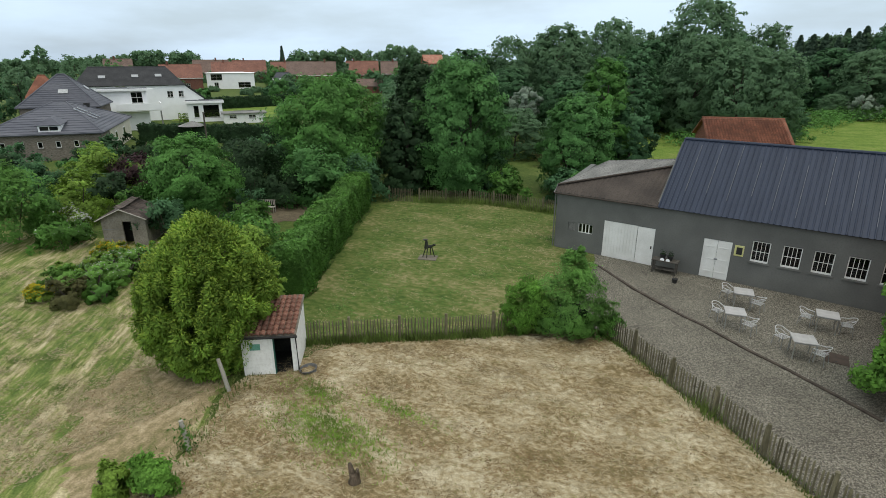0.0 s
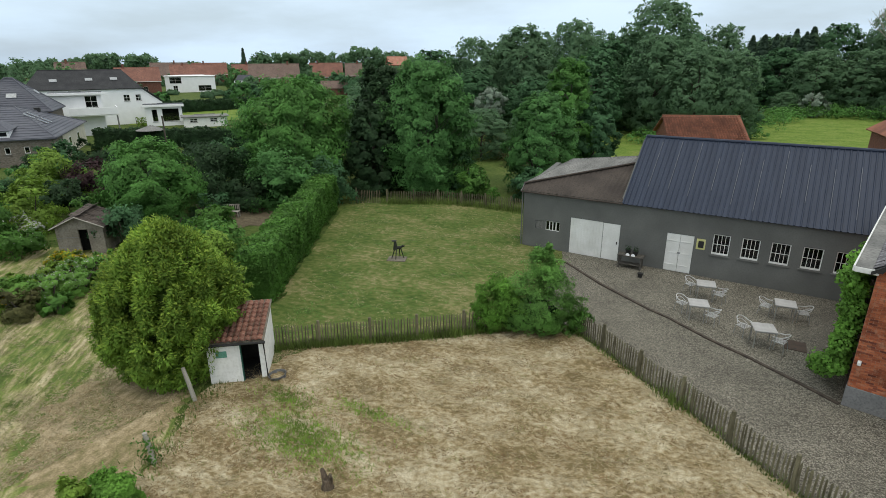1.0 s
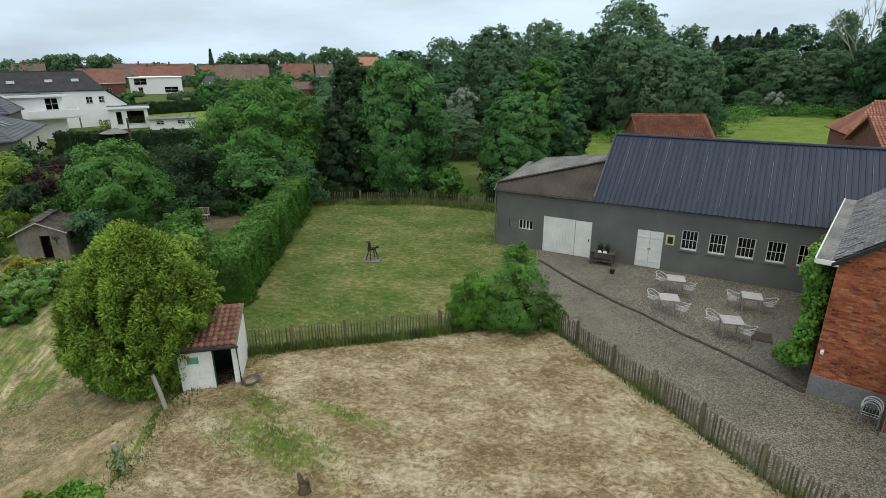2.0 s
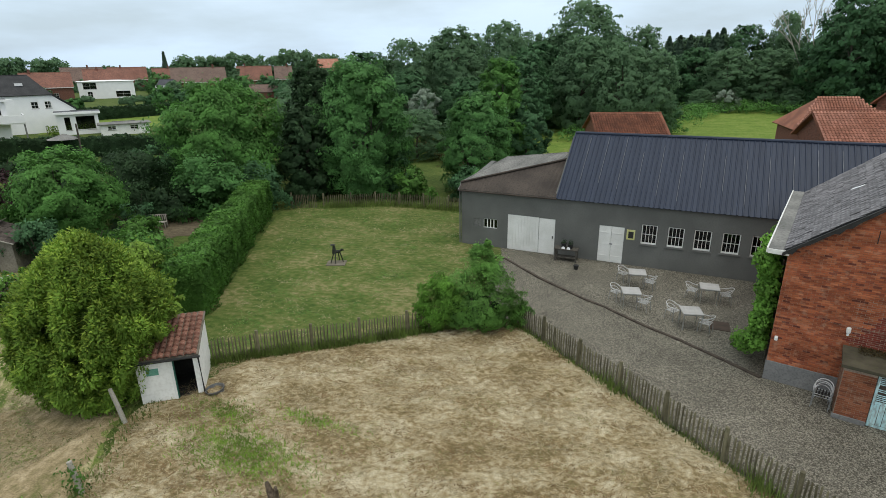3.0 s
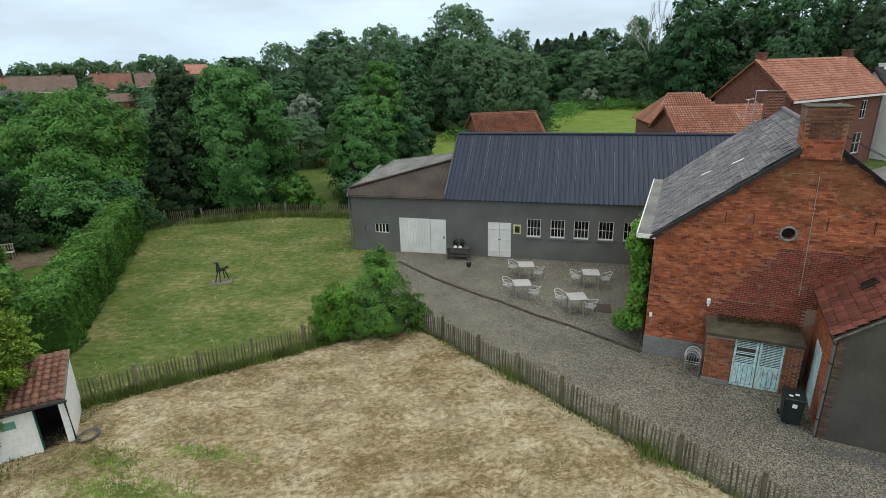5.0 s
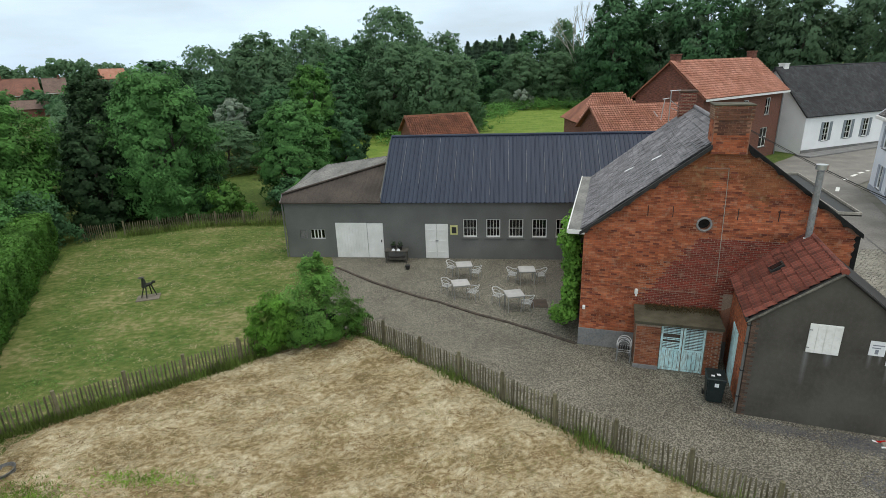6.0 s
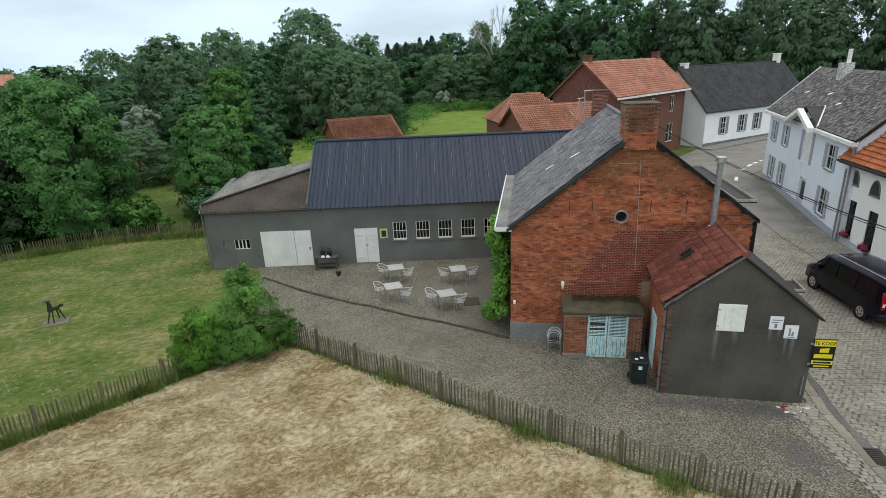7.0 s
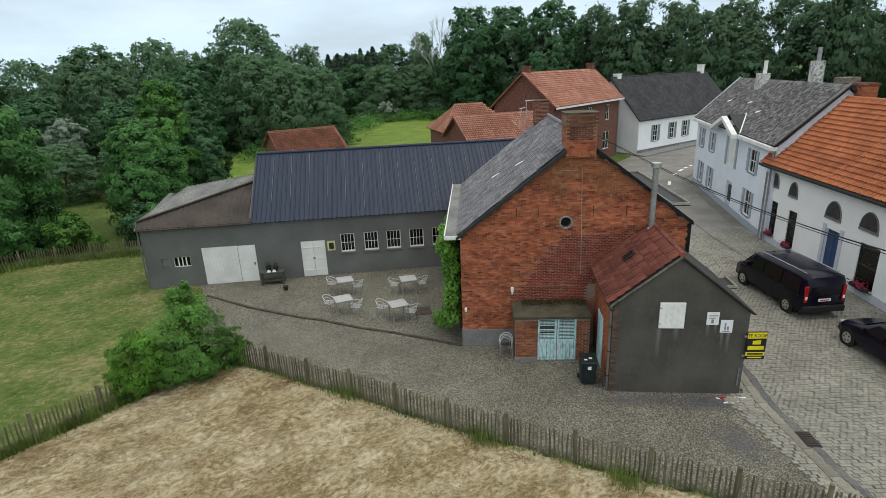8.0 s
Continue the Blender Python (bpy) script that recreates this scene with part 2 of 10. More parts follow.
def pebbles(name):
    m = bpy.data.materials.new(name)
    m.use_nodes = True
    n, l = m.node_tree.nodes, m.node_tree.links
    p = n["Principled BSDF"]
    co = n.new("ShaderNodeTexCoord")
    v = n.new("ShaderNodeTexVoronoi")
    v.inputs["Scale"].default_value = 36
    l.new(co.outputs["Object"], v.inputs["Vector"])
    sep = n.new("ShaderNodeSeparateColor")
    l.new(v.outputs["Color"], sep.inputs["Color"])
    r = n.new("ShaderNodeValToRGB")
    el = r.color_ramp.elements
    el[0].position, el[0].color = 0.0, (0.047, 0.043, 0.033, 1)
    el[1].position, el[1].color = 1.0, (0.325, 0.3, 0.247, 1)
    e = el.new(0.5)
    e.color = (0.134, 0.122, 0.098, 1)
    l.new(sep.outputs["Red"], r.inputs["Fac"])
    big = n.new("ShaderNodeTexNoise")
    big.inputs["Scale"].default_value, big.inputs["Detail"].default_value = 0.5, 6
    l.new(co.outputs["Object"], big.inputs["Vector"])
    mr = n.new("ShaderNodeMapRange")
    mr.inputs["From Min"].default_value, mr.inputs["From Max"].default_value = 0.3, 0.7
    mr.inputs["To Min"].default_value, mr.inputs["To Max"].default_value = 0.78, 1.15
    l.new(big.outputs["Fac"], mr.inputs["Value"])
    hsv = n.new("ShaderNodeHueSaturation")
    l.new(mr.outputs["Result"], hsv.inputs["Value"])
    l.new(r.outputs["Color"], hsv.inputs["Color"])
    l.new(hsv.outputs["Color"], p.inputs["Base Color"])
    p.inputs["Roughness"].default_value = 0.85
    p.inputs["Specular IOR Level"].default_value = 0.2
    b = n.new("ShaderNodeBump")
    b.inputs["Strength"].default_value, b.inputs["Distance"].default_value = 0.8, 0.02
    b.invert = True
    l.new(v.outputs["Distance"], b.inputs["Height"])
    l.new(b.outputs["Normal"], p.inputs["Normal"])
    return m


def pane_mat(name, tint):
    m = bpy.data.materials.new(name)
    m.use_nodes = True
    n, l = m.node_tree.nodes, m.node_tree.links
    n.remove(n["Principled BSDF"])
    tr, gl, fr, mx = (n.new("ShaderNodeBsdfTransparent"), n.new("ShaderNodeBsdfGlossy"), n.new("ShaderNodeFresnel"), n.new("ShaderNodeMixShader"))
    tr.inputs["Color"].default_value = (*tint, 1)
    gl.inputs["Roughness"].default_value = 0.03
    fr.inputs["IOR"].default_value = 1.5
    l.new(fr.outputs["Fac"], mx.inputs["Fac"])
    l.new(tr.outputs["BSDF"], mx.inputs[1])
    l.new(gl.outputs["BSDF"], mx.inputs[2])
    l.new(mx.outputs["Shader"], n["Material Output"].inputs["Surface"])
    return m


M_ground = ground_mat("rough_grass", [(0.3, (0.035, 0.06, 0.016)), (0.5, (0.075, 0.11, 0.028)), (0.7, (0.14, 0.16, 0.05))], fine=3.0, grain=14)
M_hay = ground_mat("mown_hay", [(0.4, (0.185, 0.14, 0.07)), (0.455, (0.27, 0.203, 0.11)), (0.5, (0.355, 0.283, 0.17)), (0.545, (0.43, 0.36, 0.235)), (0.61, (0.52, 0.45, 0.315))],
                   stretch=(0.85, 1.35, 1), turn=-24, fine=6.5, grain=34, dist=0.1, bump=1.0, scale=0.55)
M_garden = ground_mat("dry_garden_grass", [(0.4, (0.095, 0.14, 0.036)), (0.475, (0.165, 0.2, 0.058)), (0.53, (0.275, 0.255, 0.118)), (0.58, (0.42, 0.36, 0.215)), (0.66, (0.52, 0.45, 0.3))], stretch=(1.5, 0.3, 1), turn=-45,
                      fine=3.4, grain=18, dist=0.1, bump=0.7, scale=0.5)
M_lawn = ground_mat("mown_lawn", [(0.36, (0.046, 0.082, 0.019)), (0.46, (0.08, 0.117, 0.029)), (0.53, (0.118, 0.138, 0.044)), (0.61, (0.21, 0.195, 0.09))], stretch=(1.0, 1.3, 1),
                    turn=-12, fine=3.0, grain=30, dist=0.06, bump=0.7, scale=0.3)
M_meadow = ground_mat("meadow", [(0.32, (0.08, 0.14, 0.026)), (0.48, (0.14, 0.215, 0.042)), (0.56, (0.185, 0.25, 0.058)), (0.66, (0.25, 0.25, 0.09))], fine=2.2, grain=12, bump=0.9, dist=0.3)
M_soil = ground_mat("garden_soil", [(0.35, (0.075, 0.06, 0.04)), (0.5, (0.12, 0.097, 0.066)), (0.65, (0.18, 0.15, 0.1))], fine=3, grain=20)
M_drygarden = ground_mat("trodden_dry_garden", [(0.33, (0.13, 0.14, 0.052)), (0.44, (0.22, 0.18, 0.095)), (0.52, (0.32, 0.25, 0.15)), (0.62, (0.44, 0.355, 0.23))], stretch=(1.3, 0.8, 1), turn=-22, fine=3.5, grain=20, dist=0.1, bump=0.8, scale=0.5)
M_grit = shade("dark_blue_grey_grit", (0.07, 0.072, 0.082), (0.12, 0.118, 0.12), scale=1.4, fine=26, bump=0.6, spot=0.5, c3=(0.22, 0.19, 0.16))
M_gravel = pebbles("gravel")
M_road = shade("concrete_road", (0.165, 0.152, 0.138), (0.24, 0.225, 0.205), scale=0.5, fine=12, rough=0.85, bump=0.2)
M_joint = shade("sett_joints", (0.13, 0.122, 0.1), (0.19, 0.178, 0.148), scale=1, fine=30)
M_sett = shade("setts", (0.22, 0.205, 0.172), (0.3, 0.282, 0.24), scale=0.8, fine=30, island=0.14, rough=0.7, bump=0.2)
M_sett_ob = shade("setts_loose", (0.22, 0.205, 0.172), (0.3, 0.282, 0.24), scale=0.8, fine=30, obrand=0.14, rough=0.7, bump=0.2)
M_kerbstone = shade("worn_kerbstone", (0.19, 0.17, 0.14), (0.26, 0.235, 0.195), scale=1.5, fine=14, bump=0.2, obrand=0.2)
M_kerb = shade("kerb_wood", (0.045, 0.035, 0.028), (0.09, 0.07, 0.055), scale=3, fine=30)
M_greywall = shade("grey_render", (0.115, 0.117, 0.111), (0.165, 0.167, 0.158), scale=0.6, fine=14, rough=0.9, bump=0.15, spot=0.12, contrast=(0.3, 0.7))
M_shade = shade("printed_grey", (0.2, 0.21, 0.25), (0.3, 0.31, 0.35), bump=0)
M_hut = shade("dingy_block_wall", (0.16, 0.14, 0.115), (0.25, 0.225, 0.19), scale=1.5, fine=10, bump=0.3)
M_hutroof = shade("mossy_brown_tile", (0.07, 0.055, 0.048), (0.13, 0.1, 0.085), scale=1.5, fine=9, bump=0.4, obrand=0.35)
M_plinth = shade("cement_plinth", (0.17, 0.17, 0.17), (0.24, 0.235, 0.23), scale=1.5, fine=18, bump=0.2)
M_white = shade("white_paint", (0.68, 0.68, 0.65), (0.8, 0.8, 0.78), scale=1.2, fine=14, rough=0.6, bump=0.1, spot=0.08, c3=(0.45, 0.43, 0.4))
M_whitewash = shade("whitewash", (0.76, 0.755, 0.73), (0.86, 0.855, 0.83), scale=1.5, fine=9, rough=0.9, bump=0.25, spot=0.15, c3=(0.4, 0.38, 0.33))
M_bluewall = shade("pale_blue_render", (0.68, 0.73, 0.81), (0.75, 0.79, 0.86), scale=0.8, fine=12, bump=0.08, spot=0.06)
M_whitewall = shade("white_house_render", (0.8, 0.805, 0.81), (0.86, 0.863, 0.868), scale=0.7, fine=10, bump=0.08, spot=0.06)
M_metalroof = shade("dark_blue_sheet", (0.016, 0.025, 0.048), (0.025, 0.036, 0.064), scale=0.7, fine=8, rough=0.5, bump=0.05, spot=0.15, c3=(0.04, 0.046, 0.06), stretch=(3, 0.5, 0.5), spec=0.3)
M_metallap = shade("dusty_sheet_lap", (0.2, 0.205, 0.22), (0.07, 0.08, 0.1), scale=1.2, fine=6, rough=0.6, bump=0)
M_patch = shade("patchy_whitewashed_brick", (0.5, 0.48, 0.46), (0.68, 0.67, 0.65), scale=2, fine=7, rough=0.9, bump=0.3, c3=(0.13, 0.1, 0.085), spot=0.6)
M_brownroof = shade("rusty_brown_sheet", (0.044, 0.035, 0.03), (0.078, 0.062, 0.052), scale=0.8, fine=12, rough=0.85, bump=0.2)
M_basin = shade("tarnished_basin_metal", (0.12, 0.12, 0.12), (0.2, 0.2, 0.2), scale=3, fine=20, rough=0.5, metal=0.5, bump=0.05)
M_greypost = shade("bleached_post_wood", (0.3, 0.28, 0.24), (0.45, 0.42, 0.37), scale=2, fine=30, stretch=(3, 3, 0.5), bump=0.3)
M_etern = shade("weathered_cement_sheet", (0.15, 0.15, 0.145), (0.24, 0.235, 0.225), scale=0.9, fine=9, rough=0.9, c3=(0.07, 0.07, 0.06))
M_slate = shade("weathered_slate", (0.1, 0.094, 0.1), (0.18, 0.17, 0.178), scale=1.1, fine=13, rough=0.88, bump=0.2, island=0.26, c3=(0.34, 0.335, 0.35), spot=0.3)
M_slate_ob = shade("weathered_slate_loose", (0.1, 0.094, 0.1), (0.18, 0.17, 0.178), scale=1.1, fine=13, rough=0.88, bump=0.2, obrand=0.26, c3=(0.34, 0.335, 0.35), spot=0.3)
M_slatedark = shade("dark_slate", (0.022, 0.023, 0.026), (0.044, 0.044, 0.047), scale=0.8, fine=6, rough=0.7, bump=0.2, island=0.35, spot=0.4)
M_slategrey = shade("grey_slate", (0.112, 0.104, 0.103), (0.19, 0.178, 0.176), scale=1.3, fine=5, rough=0.88, bump=0.2, island=0.6, spot=0.55, c3=(0.045, 0.043, 0.04))
M_tile_ob = shade("old_red_tile", (0.115, 0.034, 0.026), (0.225, 0.062, 0.042), scale=2.5, fine=16, rough=0.85, bump=0.2, obrand=0.38, c3=(0.07, 0.045, 0.035), spot=0.45)
M_tile = shade("orange_tile", (0.34, 0.1, 0.042), (0.5, 0.165, 0.068), scale=0.8, fine=10, rough=0.75, bump=0.1, island=0.14, c3=(0.25, 0.09, 0.05))
M_tilepink = shade("faded_orange_tile", (0.38, 0.165, 0.112), (0.5, 0.245, 0.18), scale=0.7, fine=8, rough=0.8, bump=0.1, island=0.2, c3=(0.26, 0.11, 0.07))
M_tileshed = shade("weathered_brown_tile", (0.12, 0.05, 0.036), (0.2, 0.08, 0.053), scale=2.5, fine=14, rough=0.85, bump=0.2, obrand=0.35, c3=(0.3, 0.19, 0.14), spot=0.35)
M_tileold = shade("weathered_red_tile", (0.16, 0.06, 0.038), (0.28, 0.11, 0.066), scale=0.8, fine=6, rough=0.85, bump=0.15, island=0.25, c3=(0.1, 0.055, 0.04))
M_villaroof = shade("grey_villa_tile", (0.075, 0.078, 0.098), (0.115, 0.117, 0.137), scale=0.4, fine=5, rough=0.6, bump=0.2, stretch=(0.4, 0.4, 3))
M_farred = shade("far_red_roof", (0.19, 0.082, 0.06), (0.26, 0.115, 0.083), scale=0.5, fine=3, bump=0.1, c3=(0.09, 0.06, 0.05), spot=0.5)
M_farbrown = shade("far_brown_roof", (0.15, 0.098, 0.08), (0.2, 0.135, 0.11), scale=0.5, fine=3, bump=0.1, c3=(0.08, 0.06, 0.055), spot=0.5)
M_cream = shade("cream_render", (0.5, 0.46, 0.38), (0.6, 0.56, 0.47), scale=0.8, fine=10, bump=0.08, spot=0.08)
M_fardark = shade("far_dark_roof", (0.05, 0.053, 0.062), (0.075, 0.078, 0.09), scale=0.3, fine=4, rough=0.6, bump=0.1)
M_brick = bricky("orange_red_brick", (0.46, 0.12, 0.045), (0.25, 0.063, 0.031), (0.27, 0.16, 0.105), soft=0.6, stain_lo=0.47)
M_brickdark = bricky("dark_red_brick", (0.19, 0.042, 0.03), (0.11, 0.03, 0.024), (0.3, 0.23, 0.17), soft=0.35, stain=(0.06, 0.035, 0.028))
M_darkwall = shade("black_tar_render", (0.056, 0.05, 0.043), (0.095, 0.087, 0.075), scale=0.7, fine=8, rough=0.75, bump=0.3, stretch=(1.1, 1.1, 0.85), c3=(0.12, 0.113, 0.1), spot=0.14, dist=0.02)


def drips(mat, marks, pale):
    """Pale run-off streaks below the edges named in marks: x, top, length, width."""
    n, l = mat.node_tree.nodes, mat.node_tree.links
    p = n["Principled BSDF"]
    col = p.inputs["Base Color"].links[0].from_socket
    sep = n.new("ShaderNodeSeparateXYZ")
    l.new(n.new("ShaderNodeTexCoord").outputs["Object"], sep.inputs["Vector"])
    for x, top, length, width in marks:
        off = n.new("ShaderNodeMath")
        off.operation, off.inputs[1].default_value = "SUBTRACT", x
        l.new(sep.outputs["X"], off.inputs[0])
        ab = n.new("ShaderNodeMath")
        ab.operation = "ABSOLUTE"
        l.new(off.outputs[0], ab.inputs[0])
        across = n.new("ShaderNodeMapRange")
        across.inputs["From Min"].default_value, across.inputs["From Max"].default_value = width, 0.0
        l.new(ab.outputs[0], across.inputs["Value"])
        down = n.new("ShaderNodeValToRGB")
        el = down.color_ramp.elements
        el[0].position, el[0].color = 0.0, (0, 0, 0, 1)
        el[1].position, el[1].color = 1.0, (0, 0, 0, 1)
        el.new(0.93).color = (0.75, 0.75, 0.75, 1)
        el.new(0.99).color = (0.75, 0.75, 0.75, 1)
        fall = n.new("ShaderNodeMapRange")
        fall.inputs["From Min"].default_value, fall.inputs["From Max"].default_value = top - length, top
        l.new(sep.outputs["Z"], fall.inputs["Value"])
        l.new(fall.outputs["Result"], down.inputs["Fac"])
        both = n.new("ShaderNodeMath")
        both.operation = "MULTIPLY"
        l.new(across.outputs["Result"], both.inputs[0])
        l.new(down.outputs["Color"], both.inputs[1])
        mix = n.new("ShaderNodeMixRGB")
        mix.inputs["Color2"].default_value = (*pale, 1)
        l.new(both.outputs[0], mix.inputs["Fac"])
        l.new(col, mix.inputs["Color1"])
        col = mix.outputs["Color"]
    l.new(col, p.inputs["Base Color"])


drips(M_darkwall, ((1.47, 2.42, 1.3, 0.09), (2.0, 2.42, 0.5, 0.12), (2.96, 2.56, 0.5, 0.07), (3.2, 2.56, 0.35, 0.05), (3.42, 2.28, 0.7, 0.06), (3.62, 2.28, 0.8, 0.08)), (0.2, 0.205, 0.2))
M_brickbrown = bricky("brown_brick", (0.23, 0.1, 0.055), (0.15, 0.065, 0.04), (0.26, 0.22, 0.17), soft=0.3)
M_brickfar = bricky("far_red_brick", (0.2, 0.075, 0.05), (0.14, 0.055, 0.04), (0.17, 0.11, 0.09), soft=0.3)
M_brickcorner = shade("sooty_brown_brick", (0.085, 0.055, 0.042), (0.16, 0.095, 0.065), scale=2, fine=18, obrand=0.35, bump=0.3)
M_brickgrey = bricky("grey_brown_brick", (0.2, 0.17, 0.14), (0.15, 0.125, 0.1), (0.2, 0.18, 0.16), soft=0.3, stain=(0.08, 0.07, 0.06))
B_orange = brick_pieces("orange_red_bricks", ((0.14, 0.046, 0.034), (0.33, 0.094, 0.046), (0.41, 0.122, 0.056), (0.48, 0.168, 0.086), (0.37, 0.11, 0.054), (0.26, 0.076, 0.042), (0.4, 0.122, 0.058)), (0.42, 0.25, 0.17), lo=0.4, hi=1.4)
B_dark = brick_pieces("dark_red_bricks", ((0.13, 0.034, 0.026), (0.24, 0.05, 0.034), (0.18, 0.042, 0.03), (0.28, 0.06, 0.04)), (0.3, 0.2, 0.15))
B_apex = brick_pieces("sooty_ochre_bricks", ((0.2, 0.07, 0.034), (0.3, 0.105, 0.048), (0.26, 0.1, 0.05), (0.34, 0.13, 0.062)), (0.34, 0.24, 0.13), lo=0.5, hi=1.25)
B_soot = brick_pieces("sooty_chimney_bricks", ((0.085, 0.042, 0.032), (0.14, 0.064, 0.044), (0.19, 0.085, 0.055), (0.115, 0.052, 0.038)), (0.24, 0.18, 0.14))
B_brown = brick_pieces("brown_bricks", ((0.17, 0.06, 0.035), (0.26, 0.095, 0.05), (0.34, 0.13, 0.07), (0.22, 0.075, 0.045)), (0.33, 0.24, 0.18))
M_mortar = shade("red_stained_mortar", (0.24, 0.11, 0.07), (0.38, 0.2, 0.135), scale=1.2, fine=20, bump=0.2)
M_mortarpale = shade("pale_lime_mortar", (0.26, 0.19, 0.145), (0.38, 0.3, 0.235), scale=1.2, fine=20, bump=0.2)
M_aqua = shade("peeling_aqua_paint", (0.46, 0.74, 0.78), (0.62, 0.84, 0.85), scale=5, fine=14, rough=0.7, bump=0.25, stretch=(1, 1, 0.3), c3=(0.2, 0.17, 0.13), spot=0.4)
M_blue = shade("dark_blue_paint", (0.02, 0.055, 0.14), (0.03, 0.075, 0.18), scale=3, fine=12, rough=0.4, bump=0.05)
M_wood = shade("grey_fence_wood", (0.1, 0.09, 0.053), (0.18, 0.163, 0.105), scale=4, fine=40, obrand=0.35, stretch=(3, 3, 0.6), bump=0.3)
M_timber = shade("weathered_timber", (0.13, 0.11, 0.085), (0.25, 0.22, 0.175), scale=2, fine=30, stretch=(3, 3, 0.5), bump=0.3)
M_greytable = shade("dark_weathered_wood", (0.06, 0.054, 0.047), (0.12, 0.11, 0.095), scale=2, fine=30, stretch=(3, 3, 0.5), bump=0.3)
M_slab = shade("mossy_stone_slab", (0.125, 0.11, 0.085), (0.2, 0.175, 0.14), scale=2, fine=16, bump=0.3)
M_mossroof = shade("mossy_brown_concrete", (0.045, 0.038, 0.028), (0.095, 0.083, 0.06), scale=2.2, fine=14, bump=0.4, c3=(0.085, 0.09, 0.04), spot=0.3)
M_bark = shade("bark", (0.06, 0.05, 0.04), (0.12, 0.1, 0.08), scale=2, fine=20, stretch=(3, 3, 0.6), bump=0.5)
M_stump = shade("rotten_wood", (0.055, 0.04, 0.027), (0.16, 0.12, 0.085), scale=5, fine=25, stretch=(3, 3, 0.6), bump=0.6)
M_dark = shade("dark_trim", (0.02, 0.02, 0.02), (0.035, 0.034, 0.033), scale=3, fine=20, rough=0.6, bump=0.1)
# near-black for added surfaces behind openings; the rooms' darkness is in this colour
M_void = shade("unlit_room_dark", (0.02, 0.019, 0.018), (0.035, 0.033, 0.03), scale=2, fine=10, rough=0.95, bump=0)
M_alu = shade("aluminium", (0.5, 0.5, 0.5), (0.6, 0.6, 0.6), scale=4, fine=40, rough=0.35, metal=0.85, bump=0.03, spot=0.1)
M_chair = shade("brushed_pale_aluminium", (0.5, 0.5, 0.5), (0.58, 0.58, 0.58), scale=4, fine=40, rough=0.45, metal=0.25, bump=0.03, spot=0.08)
M_whitetop = shade("pale_table_top", (0.35, 0.34, 0.335), (0.44, 0.43, 0.42), scale=3, fine=30, rough=0.5, bump=0.05, spot=0.08)
M_zinc = shade("zinc", (0.3, 0.31, 0.32), (0.42, 0.43, 0.44), scale=3, fine=20, rough=0.45, metal=0.6, bump=0.05)
M_concrete = shade("dark_concrete", (0.07, 0.065, 0.055), (0.13, 0.12, 0.1), scale=2, fine=12, bump=0.3, c3=(0.2, 0.19, 0.16))
M_glass = pane_mat("window_glass", (0.75, 0.8, 0.8))
M_dimglass = shade("dim_old_glass", (0.03, 0.031, 0.032), (0.06, 0.06, 0.06), scale=3, fine=20, rough=0.35, bump=0, spec=0.25)
M_plastic = shade("bin_plastic", (0.012, 0.02, 0.02), (0.02, 0.03, 0.03), scale=4, fine=30, rough=0.45, bump=0.05)
M_carblack = shade("black_car_paint", (0.004, 0.004, 0.011), (0.005, 0.005, 0.014), scale=2, fine=30, rough=0.22, bump=0, spec=0.22, spot=0)
M_carglass = shade("tinted_car_glass", (0.008, 0.009, 0.011), (0.01, 0.011, 0.013), scale=2, fine=30, rough=0.06, bump=0, spec=0.3, spot=0)
M_rubber = shade("rubber", (0.012, 0.012, 0.012), (0.02, 0.02, 0.02), scale=5, fine=40, rough=0.8)
M_red = shade("red_lens", (0.4, 0.01, 0.012), (0.5, 0.015, 0.015), scale=5, fine=40, rough=0.2, bump=0, spot=0)
M_yellow = shade("sign_yellow", (0.72, 0.6, 0.02), (0.8, 0.67, 0.03), scale=3, fine=30, rough=0.4, bump=0, spot=0)
M_black = shade("sign_black", (0.01, 0.01, 0.012), (0.016, 0.016, 0.018), scale=3, fine=30, rough=0.5, bump=0, spot=0)
M_paper = shade("white_paper", (0.74, 0.75, 0.77), (0.8, 0.8, 0.81), scale=3, fine=30, rough=0.7, bump=0, spot=0.02)
M_bronze = shade("dark_bronze", (0.025, 0.028, 0.022), (0.05, 0.055, 0.045), scale=6, fine=40, rough=0.6, metal=0.4)
M_wirecol = shade("cable_black", (0.015, 0.015, 0.015), (0.02, 0.02, 0.02), scale=3, fine=20, bump=0)
M_petal = shade("pink_red_petals", (0.35, 0.03, 0.07), (0.5, 0.06, 0.12), scale=9, fine=40, island=0.3, bump=0)
L_oak = leafy("leaves_mid_green", (0.13, 0.315, 0.095), 0.26)
L_ash = leafy("leaves_bright_green", (0.135, 0.325, 0.078), 0.3)
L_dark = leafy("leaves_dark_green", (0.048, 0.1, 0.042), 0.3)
L_deep = leafy("leaves_deep_green", (0.092, 0.212, 0.094), 0.26)
L_thuja = leafy("sprays_olive_green", (0.24, 0.41, 0.066), 0.25)
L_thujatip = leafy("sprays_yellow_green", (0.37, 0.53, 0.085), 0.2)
# darker olive for the conifer's core: shade inside the crown put into colour
L_thujacore = leafy("shaded_core_olive", (0.1, 0.17, 0.035), 0.2)
L_olivebush = leafy("leaves_brownish_olive", (0.15, 0.15, 0.06), 0.4)
L_hedge = leafy("leaves_hedge_green", (0.13, 0.295, 0.062), 0.3)
L_silver = leafy("leaves_silver", (0.36, 0.45, 0.35), 0.3)
L_lime = leafy("leaves_lime", (0.25, 0.4, 0.07))
L_bed = leafy("leaves_pale_perennials", (0.23, 0.45, 0.1), 0.3)
